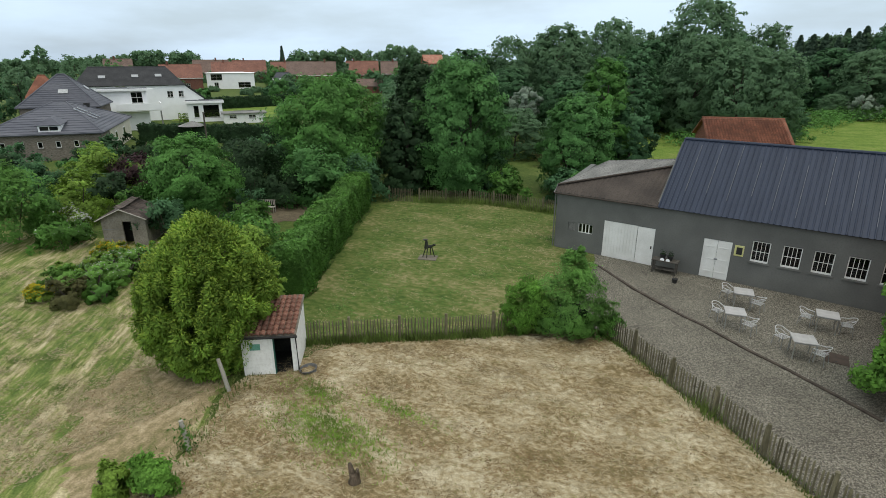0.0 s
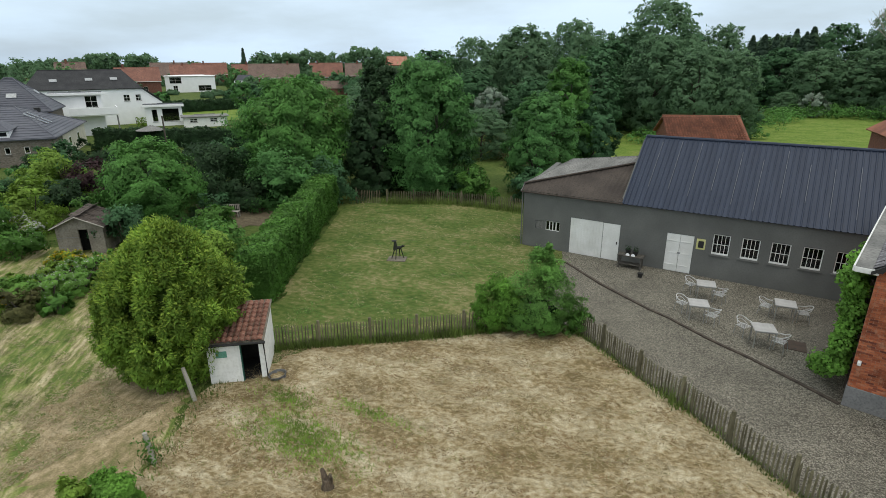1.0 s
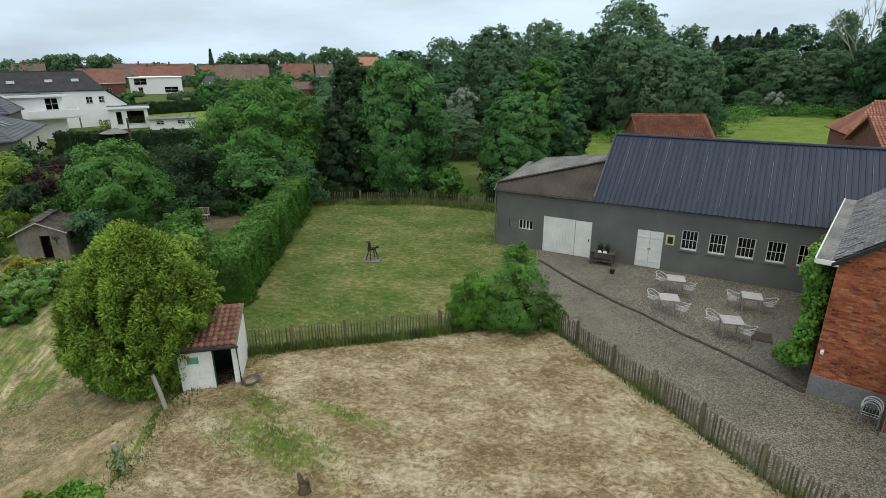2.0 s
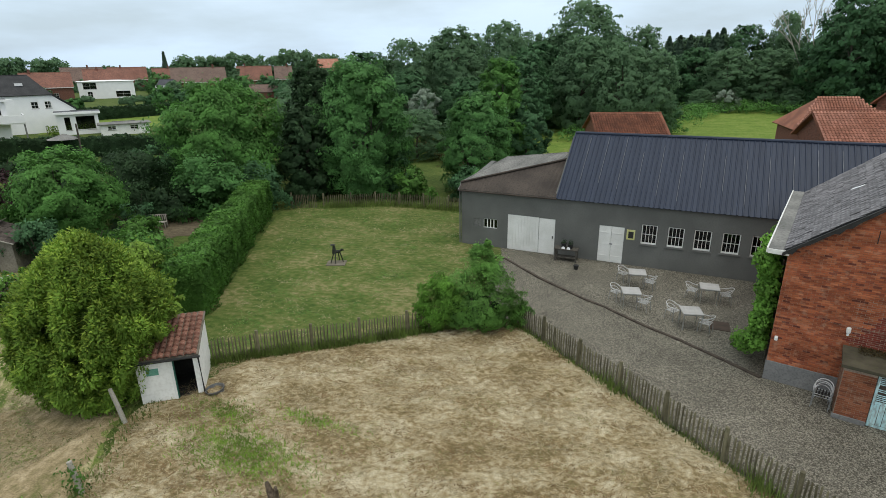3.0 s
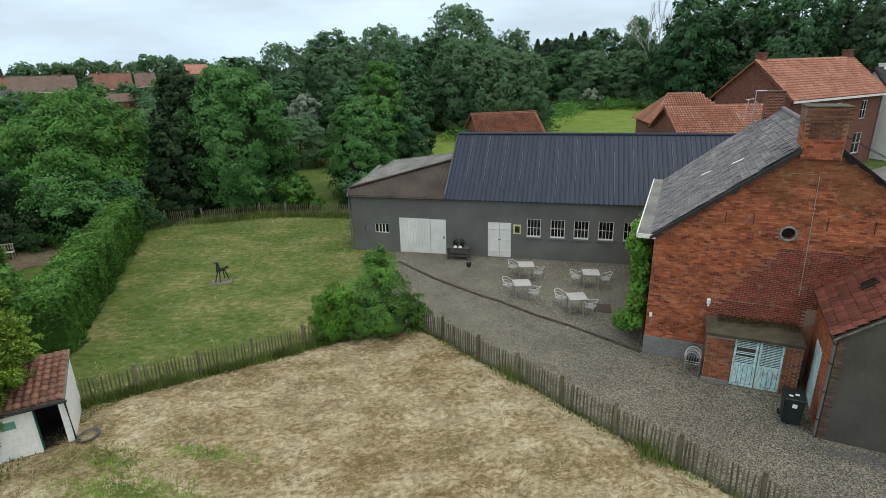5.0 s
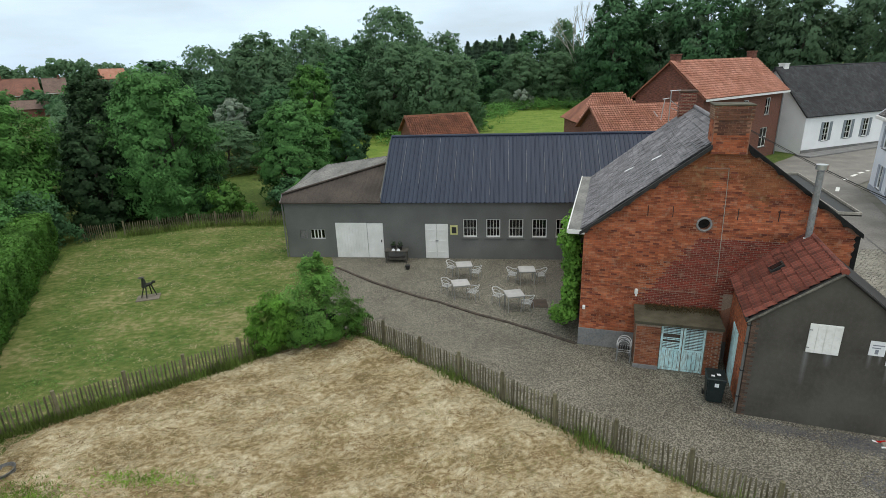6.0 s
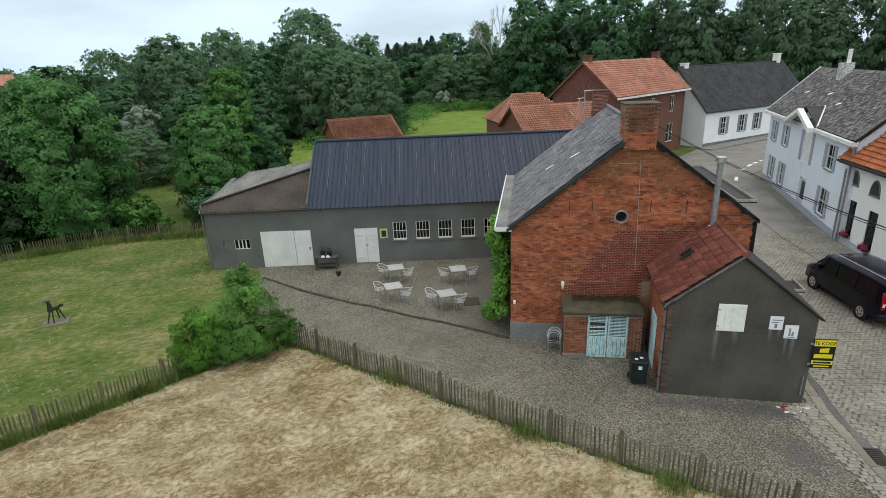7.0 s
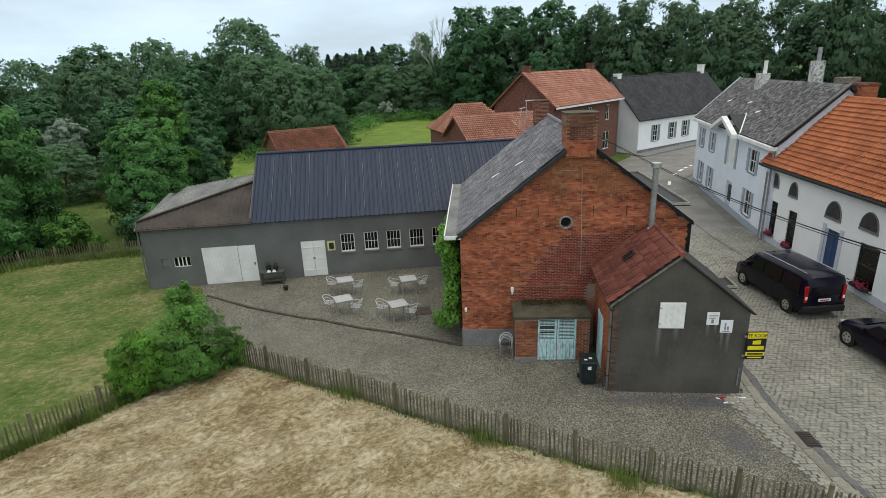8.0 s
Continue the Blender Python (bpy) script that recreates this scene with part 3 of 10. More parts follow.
L_purple = leafy("leaves_dull_purple", (0.075, 0.04, 0.045), 0.3)
# far foliage: distance haze is put into paler, bluer, flatter leaf colours
L_hazewood = leafy("leaves_hazed_far_wood", (0.155, 0.275, 0.145), 0.12, deep=0.78, through_light=0.48)
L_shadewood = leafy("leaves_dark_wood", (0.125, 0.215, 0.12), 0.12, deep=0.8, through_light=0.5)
L_pine = leafy("needles_dark", (0.08, 0.14, 0.092), 0.2, deep=0.75, through_light=0.4)
L_grass = leafy("grass_blades", (0.19, 0.27, 0.068))
L_straw = strawy("straw_blades", (0.42, 0.345, 0.215), 0.3)
L_olive = strawy("olive_stubble", (0.27, 0.25, 0.11), 0.3)
L_brown = strawy("brown_dead_tufts", (0.25, 0.165, 0.085), 0.35)
L_bush = leafy("leaves_bush_green", (0.17, 0.37, 0.085), 0.3)
L_moss = strawy("dead_moss", (0.075, 0.058, 0.028), 0.4)
L_vine = leafy("leaves_vine_green", (0.19, 0.41, 0.07))
L_white = leafy("white_blossom", (0.6, 0.62, 0.55), 0.2)
L_yellow = leafy("yellow_blossom", (0.6, 0.48, 0.03), 0.25)


# ---- building helpers ----
def part(name, bm, material, parent=None, label="", smooth=False):
    me = bpy.data.meshes.new(name)
    bm.to_mesh(me)
    bm.free()
    if smooth:
        me.polygons.foreach_set("use_smooth", [True] * len(me.polygons))
    if material:
        me.materials.append(material)
    ob = new(name, me)
    if parent is not None:
        ob.parent = parent
    if label:
        ob["label"] = label
    return ob


def raw(name, verts, faces, material, parent=None, label=""):
    me = bpy.data.meshes.new(name)
    me.from_pydata(verts, [], faces)
    me.materials.append(material)
    ob = new(name, me)
    if parent is not None:
        ob.parent = parent
    if label:
        ob["label"] = label
    return ob


def thing(name, m, label, category, group="", kind=""):
    e = new(name)
    e.empty_display_size = 0.2
    e.matrix_basis = m
    return tagged(e, label, category, group, kind)


def box(bm, x0, x1, y0, y1, z0, z1, bevel=0.0):
    vs = [bm.verts.new(p) for p in ((x0, y0, z0), (x1, y0, z0), (x1, y1, z0), (x0, y1, z0), (x0, y0, z1), (x1, y0, z1), (x1, y1, z1), (x0, y1, z1))]
    fs = [bm.faces.new([vs[i] for i in f]) for f in ((3, 2, 1, 0), (4, 5, 6, 7), (0, 1, 5, 4), (1, 2, 6, 5), (2, 3, 7, 6), (3, 0, 4, 7))]
    if bevel:
        es = list({e for f in fs for e in f.edges})
        bmesh.ops.bevel(bm, geom=es, offset=bevel, segments=1, affect="EDGES")
    return bm


def bx(*a, bevel=0.0):
    return box(bmesh.new(), *a, bevel=bevel)


def rod(bm, p, q, r, r2=None, seg=8):
    p, q = Vector(p), Vector(q)
    d = q - p
    res = bmesh.ops.create_cone(bm, cap_ends=True, segments=seg, radius1=r, radius2=r if r2 is None else r2, depth=d.length)
    bmesh.ops.transform(bm, matrix=Matrix.Translation((p + q) / 2) @ d.to_track_quat("Z", "Y").to_matrix().to_4x4(), verts=res["verts"])
    return bm


def rods(pts, r, seg=6):
    """A bent tube through the points, in one piece."""
    p = [Vector(q) for q in pts]
    bm = bmesh.new()
    rings = []
    for i, q in enumerate(p):
        d = (p[min(i + 1, len(p) - 1)] - p[max(i - 1, 0)])
        rot = d.to_track_quat("Z", "Y").to_matrix()
        rings.append([bm.verts.new(q + rot @ Vector((r * math.cos(math.tau * k / seg), r * math.sin(math.tau * k / seg), 0))) for k in range(seg)])
    for u, v in zip(rings, rings[1:]):
        off = min(range(seg), key=lambda o: (v[o].co - u[0].co).length)
        for k in range(seg):
            j = (k + 1) % seg
            bm.faces.new((u[k], u[j], v[(j + off) % seg], v[(k + off) % seg]))
    bm.faces.new(rings[0][::-1])
    bm.faces.new(rings[-1])
    bmesh.ops.recalc_face_normals(bm, faces=bm.faces[:])
    return bm


def prism(bm, pts, thick):
    """A flat polygon given thickness against its normal."""
    a = [Vector(p) for p in pts]
    n = (a[1] - a[0]).cross(a[2] - a[0]).normalized()
    top = [bm.verts.new(p) for p in a]
    low = [bm.verts.new(p - n * thick) for p in a]
    bm.faces.new(top)
    bm.faces.new(low[::-1])
    k = len(a)
    for i in range(k):
        j = (i + 1) % k
        bm.faces.new((top[i], low[i], low[j], top[j]))
    return bm


def holed(bm, length, height, thick, holes=(), x0=0.0, z0=0.0, y0=0.0):
    """A wall along x with its outer face at y0 and openings (x, z, w, h) right through it."""
    xs = sorted({x0, x0 + length, *[v for h in holes for v in (h[0], h[0] + h[2])]})
    zs = sorted({z0, z0 + height, *[v for h in holes for v in (h[1], h[1] + h[3])]})

    def solid(i, k):
        if not (0 <= i < len(xs) - 1 and 0 <= k < len(zs) - 1):
            return False
        cx, cz = (xs[i] + xs[i + 1]) / 2, (zs[k] + zs[k + 1]) / 2
        return not any(h[0] < cx < h[0] + h[2] and h[1] < cz < h[1] + h[3] for h in holes)

    def quad(*ps):
        bm.faces.new([bm.verts.new(p) for p in ps])
    a, b = y0, y0 + thick
    for i in range(len(xs) - 1):
        for k in range(len(zs) - 1):
            if not solid(i, k):
                continue
            l, r, d, u = xs[i], xs[i + 1], zs[k], zs[k + 1]
            quad((l, a, d), (r, a, d), (r, a, u), (l, a, u))
            quad((r, b, d), (l, b, d), (l, b, u), (r, b, u))
            if not solid(i - 1, k):
                quad((l, b, d), (l, a, d), (l, a, u), (l, b, u))
            if not solid(i + 1, k):
                quad((r, a, d), (r, b, d), (r, b, u), (r, a, u))
            if not solid(i, k - 1):
                quad((l, b, d), (r, b, d), (r, a, d), (l, a, d))
            if not solid(i, k + 1):
                quad((l, a, u), (r, a, u), (r, b, u), (l, b, u))
    bmesh.ops.remove_doubles(bm, verts=bm.verts[:], dist=1e-4)
    return bm


def window(parent, x, z, w, h, y, cols=2, rows=2, frame_mat=None, sill=True, bar=0.03, fr=0.06, sill_mat=None, name="window"):
    """A glazed window set into an opening of a wall whose outer face is at y."""
    fm = frame_mat or M_white
    bm = bmesh.new()
    box(bm, x, x + fr, y + 0.05, y + 0.11, z, z + h)
    box(bm, x + w - fr, x + w, y + 0.05, y + 0.11, z, z + h)
    box(bm, x + fr, x + w - fr, y + 0.05, y + 0.11, z, z + fr)
    box(bm, x + fr, x + w - fr, y + 0.05, y + 0.11, z + h - fr, z + h)
    ob = part(name, bm, fm, parent)
    for i in range(1, cols):
        cx = x + fr + (w - 2 * fr) * i / cols
        part("glazing_bar", bx(cx - bar / 2, cx + bar / 2, y + 0.055, y + 0.095, z + fr, z + h - fr), fm, ob)
    for k in range(1, rows):
        cz = z + fr + (h - 2 * fr) * k / rows
        part("glazing_bar", bx(x + fr, x + w - fr, y + 0.06, y + 0.09, cz - bar / 2, cz + bar / 2), fm, ob)
    pn = part("pane", bx(x + fr, x + w - fr, y + 0.07, y + 0.08, z + fr, z + h - fr), M_glass, ob)
    pn.visible_shadow = False
    if sill:
        part("sill", bx(x - 0.06, x + w + 0.06, y - 0.07, y + 0.12, z - 0.07, z - 0.004, bevel=0.01), sill_mat or M_plinth, ob)
    return ob


def plank_door(parent, x, z, w, h, y, mat, n=5, name="door", label=""):
    ob = part(name, bx(x, x + w, y + 0.03, y + 0.06, z, z + h), mat, parent, label)
    s = w / n
    for i in range(n):
        part("board", bx(x + i * s + 0.006, x + (i + 1) * s - 0.006, y + 0.012, y + 0.034, z + 0.02, z + h - 0.01, bevel=0.004), mat, ob)
    return ob


def jag(poly, step, amount, seed):
    """A polygon outline cut into short steps with an uneven edge."""
    rnd = random.Random(seed)
    out = []
    for i, a in enumerate(poly):
        b = poly[(i + 1) % len(poly)]
        d = math.hypot(b[0] - a[0], b[1] - a[1])
        k = max(1, int(d / step))
        nx, ny = -(b[1] - a[1]) / d, (b[0] - a[0]) / d
        for j in range(k):
            s = (rnd.random() - 0.5) * 2 * amount if amount else 0
            out.append((a[0] + (b[0] - a[0]) * j / k + nx * s, a[1] + (b[1] - a[1]) * j / k + ny * s))
    return out


def zone(name, poly, z, mat, label, category, step=0.4, amount=0.12, seed=1, kind="structure"):
    bm = bmesh.new()
    pts = jag(poly, step, amount, seed) if amount else poly
    vs = [bm.verts.new((x, y, z)) for x, y in pts]
    es = [bm.edges.new((vs[i], vs[(i + 1) % len(vs)])) for i in range(len(vs))]
    bmesh.ops.triangle_fill(bm, edges=es, use_beauty=True)
    for f in bm.faces:
        if f.normal.z < 0:
            f.normal_flip()
    return tagged(part(name, bm, mat), label, category, kind=kind)


def leaves(name, pts, nrm, size, mat, parent, seed, aspect=0.6, label="", spread=0.55, tri=False, axis=None, soft=0.78):
    """Many small folded leaves at points, roughly facing outwards and shaded softly with the clump they sit on."""
    rng = np.random.default_rng(seed)
    k = len(pts)
    un = nrm / (np.linalg.norm(nrm, axis=1, keepdims=True) + 1e-9)
    nv = un + rng.normal(0, spread, (k, 3))
    nv /= np.linalg.norm(nv, axis=1, keepdims=True) + 1e-9
    if axis is not None:
        nv = np.cross(axis + rng.normal(0, 0.3, (k, 3)), rng.normal(0, 0.6, (k, 3)) + np.array((0.0, 0.0, 0.15)))
        nv *= np.sign((nv * nrm).sum(1, keepdims=True))
        nv /= np.linalg.norm(nv, axis=1, keepdims=True) + 1e-9
        t = axis - nv * (axis * nv).sum(1, keepdims=True)
    else:
        t = np.cross(nv, rng.normal(0, 1, (k, 3)))
    t /= np.linalg.norm(t, axis=1, keepdims=True) + 1e-9
    b = np.cross(nv, t)
    s = (size * rng.uniform(0.6, 1.35, k))[:, None]
    v = np.empty((k, 4, 3))
    v[:, 0], v[:, 2] = pts - t * s * 0.5, pts + t * s * 0.5
    w = s * aspect * 0.5
    v[:, 3], v[:, 1] = pts + b * w + nv * s * 0.1, pts - b * w + nv * s * 0.1
    c = 3 if tri else 4
    if tri:
        v = v[:, :3] - (v[:, 1:2] - pts[:, None]) * np.array((0.6, 0.0, 0.6))[None, :, None]
    me = bpy.data.meshes.new(name)
    me.vertices.add(k * c)
    me.vertices.foreach_set("co", np.ascontiguousarray(v).reshape(-1))
    me.loops.add(k * c)
    me.loops.foreach_set("vertex_index", np.arange(k * c, dtype=np.int32))
    me.polygons.add(k)
    me.polygons.foreach_set("loop_start", np.arange(0, k * c, c, dtype=np.int32))
    me.polygons.foreach_set("loop_total", np.full(k, c, dtype=np.int32))
    me.update(calc_edges=True)
    if soft:
        sn = un * soft + nv * (1 - soft)
        sn /= np.linalg.norm(sn, axis=1, keepdims=True) + 1e-9
        at = me.attributes.new("custom_normal", "FLOAT_VECTOR", "POINT")
        at.data.foreach_set("vector", np.repeat(sn, c, axis=0).astype(np.float32).reshape(-1))
    me.materials.append(mat)
    ob = new(name, me)
    if parent is not None:
        ob.parent = parent
    if label:
        ob["label"] = label
    return ob


def crown_points(rng, centres, radii, per, flat=0.8, fill=0.35):
    pts, nrm = [], []
    for c, r in zip(centres, radii):
        d = rng.normal(0, 1, (per, 3))
        d /= np.linalg.norm(d, axis=1, keepdims=True)
        q = 1 - fill * rng.random(per)[:, None] ** 1.6
        wob = 1 + 0.25 * np.sin(d[:, :1] * 5 + r * 9) * np.cos(d[:, 1:2] * 4)
        pts.append(c + d * r * q * wob * np.array((1, 1, flat)))
        nrm.append(d + np.array((0, 0, 0.35)))
    return np.concatenate(pts), np.concatenate(nrm)


def tufted(rng, c, r, axis, outward, tufts, per, stretch=1.35, size=0.62):
    """Leaf points of a crown: each clump is a bunch of tufts round a growing axis, with leaves on the tufts' outer sides."""
    n = len(c)
    d1 = rng.normal(0, 1, (n, tufts, 3)) + axis[:, None] * 0.55
    d1 /= np.linalg.norm(d1, axis=2, keepdims=True)
    along = (d1 * axis[:, None]).sum(2, keepdims=True) * axis[:, None]
    tc = c[:, None] + r[:, None, None] * (d1 + along * (stretch - 1)) * rng.uniform(0.45, 1.0, (n, tufts, 1))
    tr = r[:, None, None, None] * size * rng.uniform(0.7, 1.25, (n, tufts, 1, 1))
    d2 = rng.normal(0, 1, (n, tufts, per, 3)) + d1[:, :, None] * 0.5 + np.array((0, 0, 0.35))
    d2 /= np.linalg.norm(d2, axis=3, keepdims=True)
    q = rng.uniform(0.3, 1.0, (n, tufts, per, 1)) ** 0.6
    p = tc[:, :, None] + tr * d2 * q * np.array((1.15, 1.15, 0.8))
    # a few young shoots stick out of every tuft
    shoot = rng.random((n, tufts, per, 1)) < 0.06
    p = p + shoot * tr * (axis[:, None, None] * 0.7 + d2 * 0.5) * rng.uniform(0.2, 0.9, (n, tufts, per, 1))
    nn = 0.38 * d2 + 0.36 * d1[:, :, None] + 1.0 * outward[:, None, None]
    return p.reshape(-1, 3), nn.reshape(-1, 3)


def trunk_mesh(parent, height, r, seed, limbs=5, spread=2.0, lean=0.3):
    rnd = random.Random(seed)
    bm = bmesh.new()
    p = Vector((0, 0, -0.1))
    axis = []
    for i in range(6):
        q = Vector((rnd.uniform(-lean, lean) * i / 6, rnd.uniform(-lean, lean) * i / 6, height * (i + 1) / 6))
        rod(bm, p, q, r * (1 - i / 7.5), r * (1 - (i + 1) / 7.5), seg=9)
        axis.append(q)
        p = q
    for i in range(limbs):
        a = rnd.choice(axis[1:5])
        ang = math.tau * (i + rnd.random() * 0.6) / limbs
        mid = a + Vector((math.cos(ang), math.sin(ang), 0.7)) * spread * 0.45
        end = mid + Vector((math.cos(ang + 0.3), math.sin(ang + 0.3), 0.9)) * spread * 0.55
        rod(bm, a, mid, r * 0.45, r * 0.28, seg=6)
        rod(bm, mid, end, r * 0.28, r * 0.08, seg=6)
    return part("trunk", bm, M_bark, parent)


def crown_shape(u, habit):
    """Half-width of a crown, 0 to 1, at a share u of its height."""
    if habit == "spire":
        return np.clip(1 - u, 0.03, 1) ** 0.62 * np.clip(u * 5 + 0.35, 0, 1)
    if habit == "oval":
        return np.sqrt(np.clip(1 - ((u - 0.4) / 0.66) ** 2, 0.02, 1))
    return np.sqrt(np.clip(1 - (np.abs(u - 0.42) / 0.62) ** 2.4, 0.03, 1))


def tree(name, x, y, height, width, mat, seed, label, lobes=60, tufts=6, per=60, leaf=0.26, trunk=0.2, low=0.08, group="", habit="round", rz=0, rise=0.55, stems=1, spread=0.35, rough=0.12, z=0.0, clump=(0.075, 0.125)):
    """A tree: trunk with limbs and a crown of clumps that grow outwards and up, uneven in outline."""
    rng = np.random.default_rng(seed)
    t = thing(name, pose(x, y, z, 0, 0, rz), label, "tree", group)
    for i in range(stems):
        tk = trunk_mesh(t, height * (0.78 if stems == 1 else 0.62), trunk / stems ** 0.4, seed + i, limbs=6, spread=width * 0.34, lean=0.3 + 0.5 * (stems > 1))
        if stems > 1:
            tk.matrix_basis = pose(width * 0.1 * math.cos(2.1 * i), width * 0.1 * math.sin(2.1 * i), 0, 0, 0, 70 * i)
    u = np.clip((np.arange(lobes) + rng.uniform(0, 1, lobes)) / lobes, 0, 1) ** 0.9
    a = np.arange(lobes) * 2.39996 + rng.normal(0, 0.5, lobes)
    wob = 1 + rough * (np.sin(2 * a + 7 * u + seed) + 0.7 * np.sin(3 * a - 9 * u + seed * 1.7))
    rf = np.where(u > 0.9, rng.uniform(0.05, 1, lobes), rng.uniform(0.25, 1, lobes)) ** 0.4
    lb = width * rng.uniform(*clump, lobes) * (1.1 - 0.25 * u)
    rad = np.maximum(width / 2 * crown_shape(u, habit) * wob - lb * 0.7, 0.02) * rf
    zz = height * (low + (0.97 - low) * u) - lb * 0.8
    c = np.stack((rad * np.cos(a), rad * np.sin(a), np.maximum(zz, 0.3)), 1)
    out = np.stack((np.cos(a) * rf, np.sin(a) * rf, 2.2 * u - 0.9), 1)
    out /= np.linalg.norm(out, axis=1, keepdims=True)
    ax = np.stack((np.cos(a) * rf, np.sin(a) * rf, rise + 0.9 * u), 1)
    ax /= np.linalg.norm(ax, axis=1, keepdims=True)
    p, n = tufted(rng, c, lb, ax, out, tufts, per)
    keep = p[:, 2] > 0.05
    leaves("crown", p[keep], n[keep], leaf, mat, t, seed + 1, tri=True, spread=spread)
    return t


def shrub(name, x, y, height, width, mat, seed, label, lobes=16, per=260, leaf=0.14, depth=None, category="shrub", rz=0, group="", extra=None):
    rng = np.random.default_rng(seed)
    t = thing(name, pose(x, y, 0, 0, 0, rz), label, category, group)
    rnd = random.Random(seed)
    for i in range(5 if leaf < 0.18 else 1):
        a = math.tau * i / 5 + rnd.random()
        e = Vector((width * 0.24 * math.cos(a), width * 0.24 * math.sin(a), height * 0.72))
        part("stem", rods([(0.1 * math.cos(a), 0.1 * math.sin(a), -0.05), e * 0.6, e], 0.028, 5), M_bark, t)
    d = depth or width
    lobes, tufts = max(8, int(lobes * 0.8)), 6
    u = rng.uniform(0, 1, lobes)
    a = np.arange(lobes) * 2.39996 + rng.normal(0, 0.5, lobes)
    rf = rng.uniform(0.1, 1, lobes) ** 0.5
    lb = min(width, height) * rng.uniform(0.15, 0.24, lobes)
    wob = 1 + 0.16 * np.sin(2 * a + seed) + 0.12 * np.sin(3 * a + 5 * u)
    sh = np.cos(u * 1.25) ** 0.6
    c = np.stack(((width / 2 * sh * wob - lb * 0.6) * rf * np.cos(a), (d / 2 * sh * wob - lb * 0.6) * rf * np.sin(a), np.maximum(height * (0.08 + 0.86 * u) - lb * 0.7, 0.1)), 1)
    out = np.stack((np.cos(a) * rf, np.sin(a) * rf, 2.0 * u - 0.5), 1)
    out /= np.linalg.norm(out, axis=1, keepdims=True) + 1e-9
    ax = np.stack((np.cos(a) * rf, np.sin(a) * rf, 0.5 + 0.8 * u), 1)
    ax /= np.linalg.norm(ax, axis=1, keepdims=True)
    p, n = tufted(rng, c, lb, ax, out, tufts, max(12, int(per / 5)))
    keep = p[:, 2] > 0.03
    leaves("foliage", p[keep], n[keep], leaf * 1.15, mat, t, seed + 1, tri=True, spread=0.4)
    if extra:
        m2, share, sz = extra
        k = rng.random(len(p)) < share
        k &= keep & (p[:, 2] > height * 0.35)
        leaves("blossom", p[k] + n[k] * 0.05, n[k], sz, m2, t, seed + 2)
    return t


def hip_or_gable(parent, L, W, eave, ridge, mat, hip=0.0, over=0.35, thick=0.12, x0=0.0, y0=0.0, name="roof"):
    """A pitched roof with its ridge along x; hip: how far the ridge ends stand in from the ends."""
    k = (ridge - eave) / (W / 2)
    e = eave - over * k
    a = [(x0 - over, y0 - over, e), (x0 + L + over, y0 - over, e), (x0 + L + over, y0 + W + over, e), (x0 - over, y0 + W + over, e)]
    h = hip if hip else -over
    r0, r1 = (x0 + h, y0 + W / 2, ridge), (x0 + L - h, y0 + W / 2, ridge)
    bm = bmesh.new()
    prism(bm, (a[0], a[1], r1, r0), thick)
    prism(bm, (a[2], a[3], r0, r1), thick)
    if hip:
        prism(bm, (a[1], a[2], r1), thick)
        prism(bm, (a[3], a[0], r0), thick)
    rf = part(name, bm, mat, parent)
    bm = bmesh.new()
    rod(bm, r0, r1, 0.09, seg=8)
    part("ridge_cap", bm, mat, rf)
    return rf


def shell(parent, L, W, eave, mat, front=(), thick=0.3, ridge=None, base=-0.3, right=(), left=(), name="wall"):
    """Four walls round a rectangle: front along x at y = 0. Openings as (x, z, w, h)."""
    part(name, holed(bmesh.new(), L, eave - base, thick, front, z0=base), mat, parent)
    part(name, holed(bmesh.new(), L, eave - base, thick, (), z0=base, y0=W - thick), mat, parent)
    for x, hs in ((0.0, left), (L - thick, right)):
        bm = holed(bmesh.new(), W - 2 * thick, eave - base, thick, hs, z0=base)
        m = Matrix.Translation((x + thick, thick, 0)) @ Matrix.Rotation(radians(90), 4, "Z")
        bmesh.ops.transform(bm, matrix=m, verts=bm.verts[:])
        part(name, bm, mat, parent)
        if ridge:
            b2 = bmesh.new()
            prism(b2, ((x + thick, 0.0, eave + 0.002), (x + thick, W, eave + 0.002), (x + thick, W / 2, ridge - 0.14)), thick)
            part("gable", b2, mat, parent)


def tile_mesh(name, w, h, rise=0.085, thick=0.012, n=5, fit=1.04, lip=0.035):
    """One curved roof tile lying in the xy plane, y up the slope."""
    bm = bmesh.new()
    rows = []
    for y, dz in ((0, lip), (h * 1.15, 0.012)):
        rows.append([bm.verts.new((w * fit * (i / n - 0.5), y, dz + rise * math.sin(math.pi * i / n) ** 1.5)) for i in range(n + 1)])
    low = [bm.verts.new(v.co - Vector((0, 0, thick + 0.012))) for v in rows[0]]
    for i in range(n):
        bm.faces.new((rows[0][i], rows[0][i + 1], rows[1][i + 1], rows[1][i]))
        bm.faces.new((low[i], low[i + 1], rows[0][i + 1], rows[0][i]))
    me = bpy.data.meshes.new(name)
    bm.to_mesh(me)
    bm.free()
    return me


